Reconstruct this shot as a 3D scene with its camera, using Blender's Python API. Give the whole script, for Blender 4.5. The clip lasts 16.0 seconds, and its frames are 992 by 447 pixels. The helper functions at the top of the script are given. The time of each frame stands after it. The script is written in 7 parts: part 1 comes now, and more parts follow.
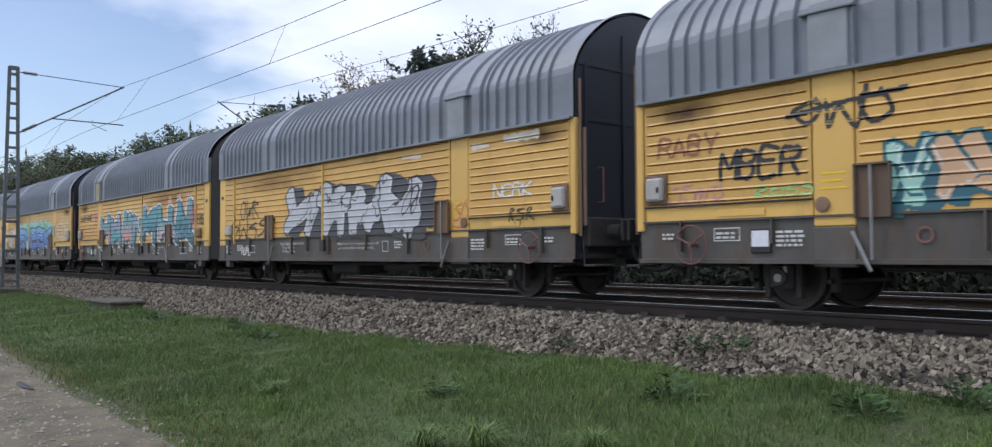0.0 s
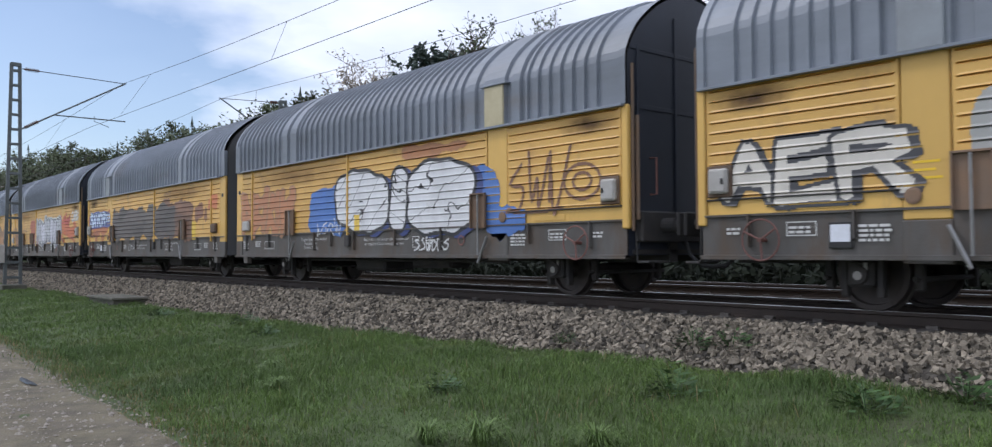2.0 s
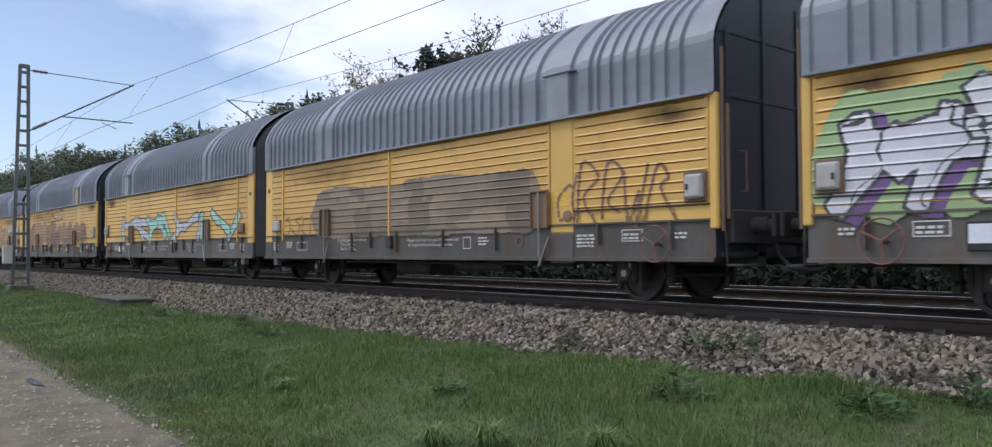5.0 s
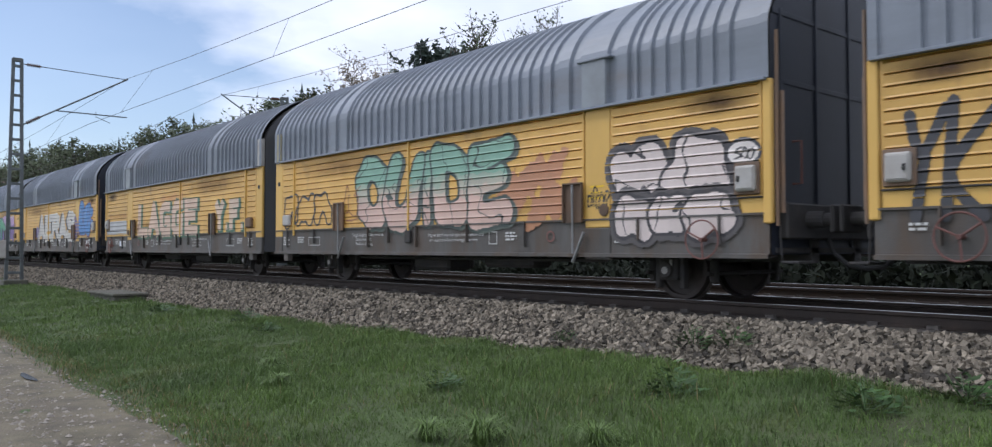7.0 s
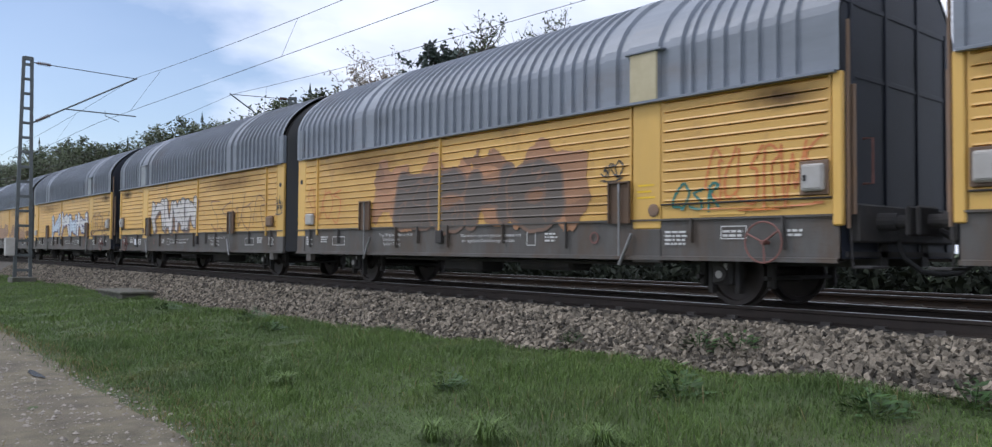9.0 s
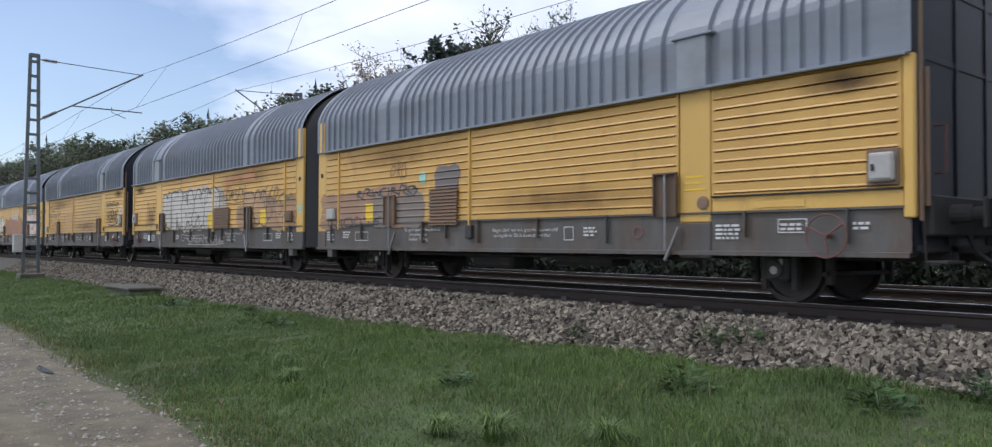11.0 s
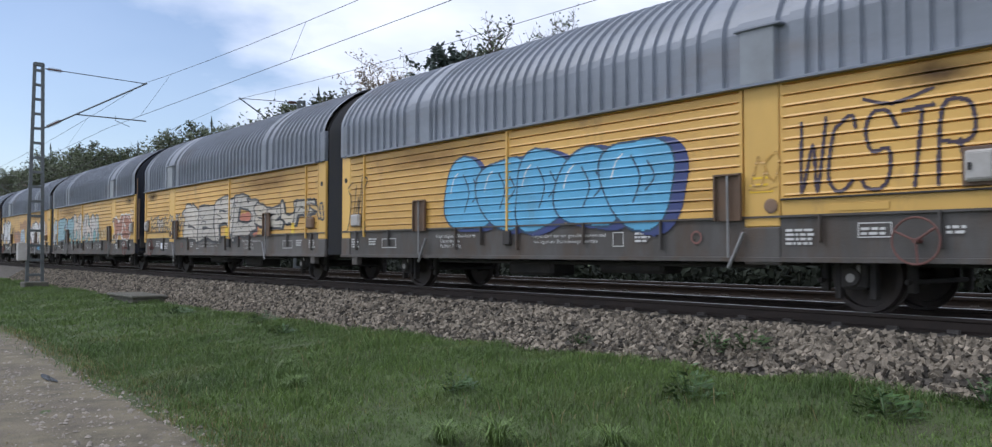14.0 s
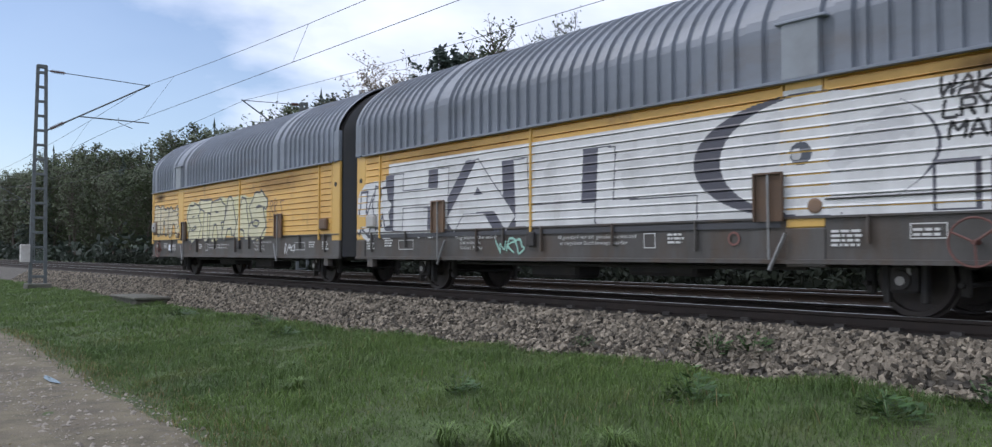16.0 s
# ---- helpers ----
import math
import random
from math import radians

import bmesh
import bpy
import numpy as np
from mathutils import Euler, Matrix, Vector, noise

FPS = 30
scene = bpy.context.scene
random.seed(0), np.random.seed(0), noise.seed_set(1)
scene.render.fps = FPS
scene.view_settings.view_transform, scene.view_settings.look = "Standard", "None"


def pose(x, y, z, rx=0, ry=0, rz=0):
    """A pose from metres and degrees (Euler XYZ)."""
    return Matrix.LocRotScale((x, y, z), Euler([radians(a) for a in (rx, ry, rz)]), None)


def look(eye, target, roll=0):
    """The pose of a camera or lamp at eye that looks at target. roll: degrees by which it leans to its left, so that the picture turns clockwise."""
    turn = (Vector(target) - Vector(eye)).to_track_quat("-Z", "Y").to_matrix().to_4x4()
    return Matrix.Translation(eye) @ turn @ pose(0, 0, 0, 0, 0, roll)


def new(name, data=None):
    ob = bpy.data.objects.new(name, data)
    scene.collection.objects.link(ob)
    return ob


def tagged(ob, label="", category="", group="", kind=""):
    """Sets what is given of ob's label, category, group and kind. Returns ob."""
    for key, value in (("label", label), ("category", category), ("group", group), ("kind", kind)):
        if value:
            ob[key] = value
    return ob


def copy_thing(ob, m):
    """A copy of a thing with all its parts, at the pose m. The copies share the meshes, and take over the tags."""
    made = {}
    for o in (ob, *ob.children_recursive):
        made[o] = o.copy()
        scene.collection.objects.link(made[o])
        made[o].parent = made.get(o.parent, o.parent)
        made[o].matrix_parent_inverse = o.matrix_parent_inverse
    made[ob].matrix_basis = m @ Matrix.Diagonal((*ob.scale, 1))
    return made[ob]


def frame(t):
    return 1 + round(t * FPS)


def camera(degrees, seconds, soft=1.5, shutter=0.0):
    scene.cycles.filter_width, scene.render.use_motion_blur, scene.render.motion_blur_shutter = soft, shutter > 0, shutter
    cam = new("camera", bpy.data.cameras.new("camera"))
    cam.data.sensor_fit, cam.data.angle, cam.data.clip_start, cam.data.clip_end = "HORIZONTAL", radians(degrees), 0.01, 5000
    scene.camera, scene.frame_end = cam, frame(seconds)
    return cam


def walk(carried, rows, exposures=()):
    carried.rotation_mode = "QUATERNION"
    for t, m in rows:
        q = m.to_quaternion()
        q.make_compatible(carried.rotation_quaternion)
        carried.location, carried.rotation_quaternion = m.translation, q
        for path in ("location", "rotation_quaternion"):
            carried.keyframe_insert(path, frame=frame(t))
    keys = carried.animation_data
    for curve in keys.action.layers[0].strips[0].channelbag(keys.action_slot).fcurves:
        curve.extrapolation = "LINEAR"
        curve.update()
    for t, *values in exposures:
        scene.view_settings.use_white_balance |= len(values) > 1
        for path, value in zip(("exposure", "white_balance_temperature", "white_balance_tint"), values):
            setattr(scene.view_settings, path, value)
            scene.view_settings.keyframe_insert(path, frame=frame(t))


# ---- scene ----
cam = camera(62.17, 16.0, soft=1.25, shutter=0.03)
walk(cam, [
    (0, pose(0, 0, 0.69, 92.178, 0.256, 49.066)),
    (0.5, pose(0, 0, 0.69, 92.133, 0.239, 49.052)),
    (1, pose(0, 0, 0.69, 92.077, 0.244, 49.072)),
    (1.5, pose(0, 0, 0.69, 91.997, 0.294, 49.115)),
    (2, pose(0, 0, 0.69, 91.913, 0.286, 49.195)),
    (2.5, pose(0, 0, 0.69, 92.231, 0.264, 49.395)),
    (3, pose(0, 0, 0.69, 92.437, 0.258, 49.587)),
    (3.5, pose(0, 0, 0.69, 92.290, 0.235, 49.744)),
    (4, pose(0, 0, 0.69, 92.123, 0.181, 49.736)),
    (6.5, pose(0, 0, 0.69, 91.943, 0.075, 49.386)),
    (7, pose(0, 0, 0.69, 91.752, 0.007, 49.257)),
    (7.5, pose(0, 0, 0.69, 91.756, -0.173, 49.197)),
    (8, pose(0, 0, 0.69, 91.883, -0.319, 49.203)),
    (8.5, pose(0, 0, 0.69, 91.901, -0.419, 49.403)),
    (9, pose(0, 0, 0.69, 91.836, -0.442, 49.714)),
    (11.5, pose(0, 0, 0.69, 91.450, -0.240, 50.160)),
    (12, pose(0, 0, 0.69, 91.471, -0.233, 50.229)),
    (12.5, pose(0, 0, 0.69, 91.670, -0.220, 50.350)),
    (13, pose(0, 0, 0.69, 92.016, -0.141, 50.377)),
    (13.5, pose(0, 0, 0.69, 92.029, -0.062, 50.368)),
    (14, pose(0, 0, 0.69, 91.954, -0.065, 50.353)),
    (14.5, pose(0, 0, 0.69, 91.991, -0.007, 50.353)),
    (15, pose(0, 0, 0.69, 92.020, 0.054, 50.426)),
    (15.5, pose(0, 0, 0.69, 92.068, 0.031, 50.463)),
    (16, pose(0, 0, 0.69, 92.078, -0.064, 50.518)),
], exposures=[(0.0, 0.57, 5900, 13.5), (16.0, 0.57, 5900, 13.5)])

# ---- sky and sun ----
SUN_ELEV, SUN_AZ = radians(48), radians(215)
world = bpy.data.worlds.new("sky")
scene.world = world
world.use_nodes = True
wn, wl = world.node_tree.nodes, world.node_tree.links
wn.clear()
w_out = wn.new("ShaderNodeOutputWorld")
w_sky = wn.new("ShaderNodeTexSky")
w_sky.sky_type, w_sky.sun_disc = "NISHITA", False
w_sky.sun_elevation, w_sky.sun_rotation = SUN_ELEV, radians(90) - SUN_AZ
w_sky.air_density, w_sky.dust_density = 1.0, 0.6
w_bg = wn.new("ShaderNodeBackground")
w_bg.inputs["Strength"].default_value = 0.076
w_cloud = wn.new("ShaderNodeBackground")
w_cloud.inputs["Strength"].default_value = 0.84
w_mix = wn.new("ShaderNodeMixShader")
w_tc = wn.new("ShaderNodeTexCoord")
w_map = wn.new("ShaderNodeMapping")
w_map.inputs["Scale"].default_value = (1.0, 1.0, 2.4)
w_map.inputs["Location"].default_value = (0.35, 0.1, 0.0)
w_noise = wn.new("ShaderNodeTexNoise")
w_noise.inputs["Scale"].default_value = 1.9
w_noise.inputs["Detail"].default_value = 7.0
w_noise.inputs["Roughness"].default_value = 0.52
w_sep = wn.new("ShaderNodeSeparateXYZ")
w_grad = wn.new("ShaderNodeMath")
w_grad.operation = "MULTIPLY_ADD"
w_grad.inputs[1].default_value = 1.2
w_ramp = wn.new("ShaderNodeValToRGB")
w_ramp.color_ramp.elements[0].position = 0.0
w_ramp.color_ramp.elements[0].color = (0.12, 0.12, 0.12, 1)
w_ramp.color_ramp.elements[1].position = 0.14
w_tint = wn.new("ShaderNodeValToRGB")
w_tint.color_ramp.elements[0].position, w_tint.color_ramp.elements[0].color = 0.33, (0.60, 0.65, 0.74, 1)
w_tint.color_ramp.elements[1].position, w_tint.color_ramp.elements[1].color = 0.58, (0.93, 0.95, 1.0, 1)
w_noise2 = wn.new("ShaderNodeTexNoise")
w_noise2.inputs["Scale"].default_value = 2.6
w_noise2.inputs["Detail"].default_value = 5.0
wl.new(w_tc.outputs["Generated"], w_map.inputs["Vector"])
wl.new(w_map.outputs["Vector"], w_noise.inputs["Vector"])
wl.new(w_map.outputs["Vector"], w_noise2.inputs["Vector"])
wl.new(w_tc.outputs["Generated"], w_sep.inputs[0])
wl.new(w_sep.outputs["X"], w_grad.inputs[0])
w_add = wn.new("ShaderNodeMath")
w_add.operation = "ADD"
w_add.inputs[1].default_value = 0.645
wl.new(w_noise.outputs["Fac"], w_add.inputs[0])
wl.new(w_add.outputs[0], w_grad.inputs[2])
wl.new(w_grad.outputs[0], w_ramp.inputs["Fac"])
wl.new(w_noise2.outputs["Fac"], w_tint.inputs["Fac"])
wl.new(w_tint.outputs["Color"], w_cloud.inputs["Color"])
wl.new(w_sky.outputs["Color"], w_bg.inputs["Color"])
wl.new(w_ramp.outputs["Color"], w_mix.inputs["Fac"])
wl.new(w_bg.outputs[0], w_mix.inputs[1])
wl.new(w_cloud.outputs[0], w_mix.inputs[2])
wl.new(w_mix.outputs[0], w_out.inputs["Surface"])

sun = new("sun", bpy.data.lights.new("sun", "SUN"))
sun.data.energy, sun.data.angle, sun.data.color = 0.9, radians(14), (1.0, 0.95, 0.88)
sun.matrix_world = look((0, 0, 30), (-math.cos(SUN_AZ) * math.cos(SUN_ELEV), -math.sin(SUN_AZ) * math.cos(SUN_ELEV), 30 - math.sin(SUN_ELEV)))


# ---- materials ----
def surf(name, base, other=None, scale=4.0, amount=0.5, rough=0.6, metal=0.0, bump=0.0, bump_scale=60.0,
         stretch=(1, 1, 1), stain=None, stain_scale=1.0, stain_at=0.6, stain_amount=0.7, jitter=0.0, island=0.0, coords="Object"):
    """Two scales of colour variation, fine relief, and stains of a colour of their own."""
    m = bpy.data.materials.new(name)
    m.use_nodes = True
    n, l = m.node_tree.nodes, m.node_tree.links
    b = n["Principled BSDF"]
    b.inputs["Roughness"].default_value, b.inputs["Metallic"].default_value = rough, metal
    tc, mp = n.new("ShaderNodeTexCoord"), n.new("ShaderNodeMapping")
    mp.inputs["Scale"].default_value = stretch
    l.new(tc.outputs[coords], mp.inputs["Vector"])
    big = n.new("ShaderNodeTexNoise")
    big.inputs["Scale"].default_value, big.inputs["Detail"].default_value, big.inputs["Roughness"].default_value = scale, 6, 0.6
    l.new(mp.outputs["Vector"], big.inputs["Vector"])
    ramp = n.new("ShaderNodeValToRGB")
    ramp.color_ramp.elements[0].position, ramp.color_ramp.elements[1].position = 0.35, 0.68
    l.new(big.outputs["Fac"], ramp.inputs["Fac"])
    mix = n.new("ShaderNodeMixRGB")
    mix.inputs["Color1"].default_value = (*base, 1)
    o = other or tuple(c * 0.7 for c in base)
    mix.inputs["Color2"].default_value = tuple(base[i] + (o[i] - base[i]) * amount for i in range(3)) + (1,)
    l.new(ramp.outputs["Color"], mix.inputs["Fac"])
    col = mix.outputs["Color"]
    if stain:
        sn = n.new("ShaderNodeTexNoise")
        sn.inputs["Scale"].default_value, sn.inputs["Detail"].default_value, sn.inputs["Roughness"].default_value = stain_scale, 8, 0.65
        l.new(mp.outputs["Vector"], sn.inputs["Vector"])
        sr = n.new("ShaderNodeValToRGB")
        sr.color_ramp.elements[0].position, sr.color_ramp.elements[1].position = stain_at - 0.06, stain_at + 0.12
        sr.color_ramp.elements[1].color = (stain_amount, stain_amount, stain_amount, 1)
        l.new(sn.outputs["Fac"], sr.inputs["Fac"])
        sm = n.new("ShaderNodeMixRGB")
        sm.inputs["Color2"].default_value = (*stain, 1)
        l.new(sr.outputs["Color"], sm.inputs["Fac"])
        l.new(col, sm.inputs["Color1"])
        col = sm.outputs["Color"]
    if jitter or island:
        hsv = n.new("ShaderNodeHueSaturation")
        src = n.new("ShaderNodeNewGeometry").outputs["Random Per Island"] if island else n.new("ShaderNodeObjectInfo").outputs["Random"]
        k = island or jitter
        ma = n.new("ShaderNodeMath")
        ma.operation = "MULTIPLY_ADD"
        ma.inputs[1].default_value, ma.inputs[2].default_value = 2 * k, 1 - k
        l.new(src, ma.inputs[0])
        l.new(ma.outputs[0], hsv.inputs["Value"])
        l.new(col, hsv.inputs["Color"])
        col = hsv.outputs["Color"]
    l.new(col, b.inputs["Base Color"])
    if bump:
        fine = n.new("ShaderNodeTexNoise")
        fine.inputs["Scale"].default_value, fine.inputs["Detail"].default_value = bump_scale, 5
        l.new(tc.outputs[coords], fine.inputs["Vector"])
        bp = n.new("ShaderNodeBump")
        bp.inputs["Strength"].default_value, bp.inputs["Distance"].default_value = bump, 0.02
        l.new(fine.outputs["Fac"], bp.inputs["Height"])
        l.new(bp.outputs["Normal"], b.inputs["Normal"])
    return m


M_YELLOW = surf("yellow_paint", (0.66, 0.40, 0.10), (0.53, 0.30, 0.075), 1.2, 0.6, 0.45, 0, 0.08, 40, (1, 1, 0.6), (0.20, 0.10, 0.05), 1.6, 0.63, 0.55, jitter=0.10)
M_YELLOW_PLAIN = surf("pillar_paint", (0.71, 0.44, 0.11), (0.58, 0.36, 0.09), 2.0, 0.5, 0.45, 0, 0.05, 40, (1, 1, 0.4), (0.24, 0.14, 0.08), 2.2, 0.64, 0.5, jitter=0.10)
M_ROOF = surf("grey_roof_paint", (0.212, 0.235, 0.275), (0.145, 0.16, 0.18), 1.5, 0.7, 0.5, 0.0, 0.06, 30, (0.35, 1, 1.4), (0.16, 0.125, 0.10), 0.9, 0.62, 0.45, jitter=0.12)
M_GREY = surf("grey_frame_paint", (0.112, 0.106, 0.100), (0.070, 0.062, 0.054), 2.0, 0.9, 0.65, 0, 0.15, 40, (1, 1, 0.35), (0.095, 0.066, 0.045), 2.4, 0.52, 0.8, jitter=0.15)
M_DARK = surf("dark_underframe", (0.034, 0.033, 0.034), (0.06, 0.052, 0.046), 3.0, 0.8, 0.8, 0, 0.2, 50)
M_END = surf("dark_end_wall_paint", (0.019, 0.024, 0.038), (0.014, 0.017, 0.025), 1.4, 0.8, 0.6, 0, 0.1, 40)
M_BELLOWS = surf("black_rubber", (0.042, 0.043, 0.048), (0.05, 0.048, 0.045), 4.0, 0.8, 0.75, 0, 0.1, 60)
M_WHEEL = surf("dark_wheel_steel", (0.042, 0.037, 0.035), (0.075, 0.058, 0.05), 5.0, 0.7, 0.6, 0.3, 0.1, 60)
M_TREAD = surf("worn_bright_steel", (0.42, 0.42, 0.43), (0.3, 0.29, 0.28), 8.0, 0.6, 0.3, 1.0)
M_RECESS = surf("rusty_recess_steel", (0.15, 0.105, 0.075), (0.20, 0.12, 0.07), 3.0, 0.8, 0.75, 0, 0.15, 50, jitter=0.4)
M_STEEL = surf("galvanised_steel", (0.30, 0.30, 0.30), (0.2, 0.19, 0.18), 6.0, 0.7, 0.45, 0.6)
M_LIGHTBOX = surf("pale_grey_box_paint", (0.46, 0.45, 0.43), (0.32, 0.29, 0.26), 4.0, 0.7, 0.6)
M_RED = surf("red_handle_paint", (0.20, 0.085, 0.07), (0.12, 0.06, 0.05), 8.0, 0.6, 0.55, jitter=0.2)
M_WHITE = surf("white_marking_paint", (0.66, 0.66, 0.64), (0.5, 0.49, 0.46), 6.0, 0.7, 0.6)
M_PAPER = surf("white_paper_label", (0.72, 0.74, 0.80), (0.6, 0.62, 0.66), 20.0, 0.5, 0.4)
M_BLACK = surf("black_paint", (0.018, 0.018, 0.019), (0.035, 0.033, 0.032), 6.0, 0.7, 0.6)
M_SIGNYELLOW = surf("yellow_sticker", (0.85, 0.56, 0.02), (0.7, 0.45, 0.03), 8.0, 0.5, 0.5)
M_RAIL = surf("rusty_rail", (0.042, 0.034, 0.029), (0.060, 0.044, 0.036), 4.0, 0.8, 0.8, 0.2, 0.2, 60)
M_SLEEPER = surf("weathered_concrete", (0.11, 0.10, 0.09), (0.06, 0.052, 0.045), 3.0, 0.8, 0.9, 0, 0.3, 50, jitter=0.2)
M_STONE = surf("ballast_stone", (0.215, 0.186, 0.145), (0.095, 0.08, 0.058), 30.0, 0.9, 0.9, 0, 0.3, 80, island=0.85)
M_BALLAST = surf("ballast_bed", (0.11, 0.099, 0.083), (0.035, 0.03, 0.024), 14.0, 1.0, 0.95, 0, 1.0, 22, coords="Object")
M_SOIL = surf("grassy_soil", (0.062, 0.095, 0.026), (0.05, 0.06, 0.025), 1.3, 0.9, 0.95, 0, 0.8, 26, stain=(0.09, 0.075, 0.045), stain_scale=0.6, stain_at=0.6, stain_amount=0.5)
M_PATH = surf("pale_gravel_path", (0.178, 0.152, 0.100), (0.078, 0.068, 0.046), 3.0, 0.9, 0.95, 0, 1.0, 38, stain=(0.115, 0.095, 0.075), stain_scale=0.8, stain_at=0.57, stain_amount=0.6)
M_PEBBLE = surf("pale_pebble", (0.30, 0.27, 0.23), (0.2, 0.175, 0.145), 20.0, 0.8, 0.9, island=0.3)
M_GRASS = surf("spring_grass", (0.110, 0.174, 0.036), (0.066, 0.112, 0.027), 0.5, 0.9, 0.6, stain=(0.14, 0.15, 0.045), stain_scale=0.9, stain_at=0.6, stain_amount=0.6, island=0.45)
M_DRY = surf("dry_grass", (0.24, 0.20, 0.09), (0.15, 0.12, 0.055), 2.0, 0.8, 0.8, island=0.4)
M_WEED = surf("broad_weed_leaf", (0.05, 0.105, 0.026), (0.03, 0.07, 0.02), 3.0, 0.8, 0.55, island=0.4)
# paler than dark_needles: haze in front of the pine is mixed into its colour
M_PINE = surf("hazed_pine_needles", (0.075, 0.100, 0.085), (0.05, 0.07, 0.06), 0.4, 0.9, 0.75, island=0.4)
M_LEAF = surf("spring_leaf", (0.075, 0.095, 0.040), (0.045, 0.062, 0.03), 0.4, 0.9, 0.7, island=0.4)
M_NEEDLE = surf("dark_needles", (0.040, 0.060, 0.042), (0.026, 0.040, 0.030), 0.4, 0.9, 0.75, island=0.4)
M_TWIG = surf("pale_budding_twig", (0.21, 0.17, 0.12), (0.14, 0.115, 0.08), 0.5, 0.9, 0.8, island=0.3)
M_BARK = surf("grey_brown_bark", (0.105, 0.085, 0.068), (0.06, 0.05, 0.042), 5.0, 0.9, 0.9, 0, 0.6, 30, (1, 1, 0.2))
M_MAST = surf("grey_green_mast_paint", (0.105, 0.12, 0.125), (0.075, 0.08, 0.08), 5.0, 0.8, 0.6, 0.2)
M_WIRE = surf("oxidised_wire", (0.07, 0.075, 0.08), (0.05, 0.055, 0.06), 8.0, 0.5, 0.6, 0.3)
M_INSUL = surf("brown_porcelain", (0.10, 0.05, 0.035), (0.07, 0.04, 0.03), 8.0, 0.5, 0.25)
M_CONCRETE = surf("mossy_concrete", (0.13, 0.12, 0.10), (0.06, 0.065, 0.045), 3.0, 0.9, 0.9, 0, 0.4, 40)
M_WATER = surf("puddle_water", (0.05, 0.045, 0.04), (0.04, 0.037, 0.033), 2.0, 0.5, 0.05)
# near-black base: the shade among the scrub is put into the leaf colour
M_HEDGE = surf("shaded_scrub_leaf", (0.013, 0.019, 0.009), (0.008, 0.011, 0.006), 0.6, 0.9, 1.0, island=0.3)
M_FARWOOD = surf("far_wood_foliage", (0.040, 0.055, 0.038), (0.026, 0.036, 0.028), 0.15, 0.9, 0.8, island=0.45)


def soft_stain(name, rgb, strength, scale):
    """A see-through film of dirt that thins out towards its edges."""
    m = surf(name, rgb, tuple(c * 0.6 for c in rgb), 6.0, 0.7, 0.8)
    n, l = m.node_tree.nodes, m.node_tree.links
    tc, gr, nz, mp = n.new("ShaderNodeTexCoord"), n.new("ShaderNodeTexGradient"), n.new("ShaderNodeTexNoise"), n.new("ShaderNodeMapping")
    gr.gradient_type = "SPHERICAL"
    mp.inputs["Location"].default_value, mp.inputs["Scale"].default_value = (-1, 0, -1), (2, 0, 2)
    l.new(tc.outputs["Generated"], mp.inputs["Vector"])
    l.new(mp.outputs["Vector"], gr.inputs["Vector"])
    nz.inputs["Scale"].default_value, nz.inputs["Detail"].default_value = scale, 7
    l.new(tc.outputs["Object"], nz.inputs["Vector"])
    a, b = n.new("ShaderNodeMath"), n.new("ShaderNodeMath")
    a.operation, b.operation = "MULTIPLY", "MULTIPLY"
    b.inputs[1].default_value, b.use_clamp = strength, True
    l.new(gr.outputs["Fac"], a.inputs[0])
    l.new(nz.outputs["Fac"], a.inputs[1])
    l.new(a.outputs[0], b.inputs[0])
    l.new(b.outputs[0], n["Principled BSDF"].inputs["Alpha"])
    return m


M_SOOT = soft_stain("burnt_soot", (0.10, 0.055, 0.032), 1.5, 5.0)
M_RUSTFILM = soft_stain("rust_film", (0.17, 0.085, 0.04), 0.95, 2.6)


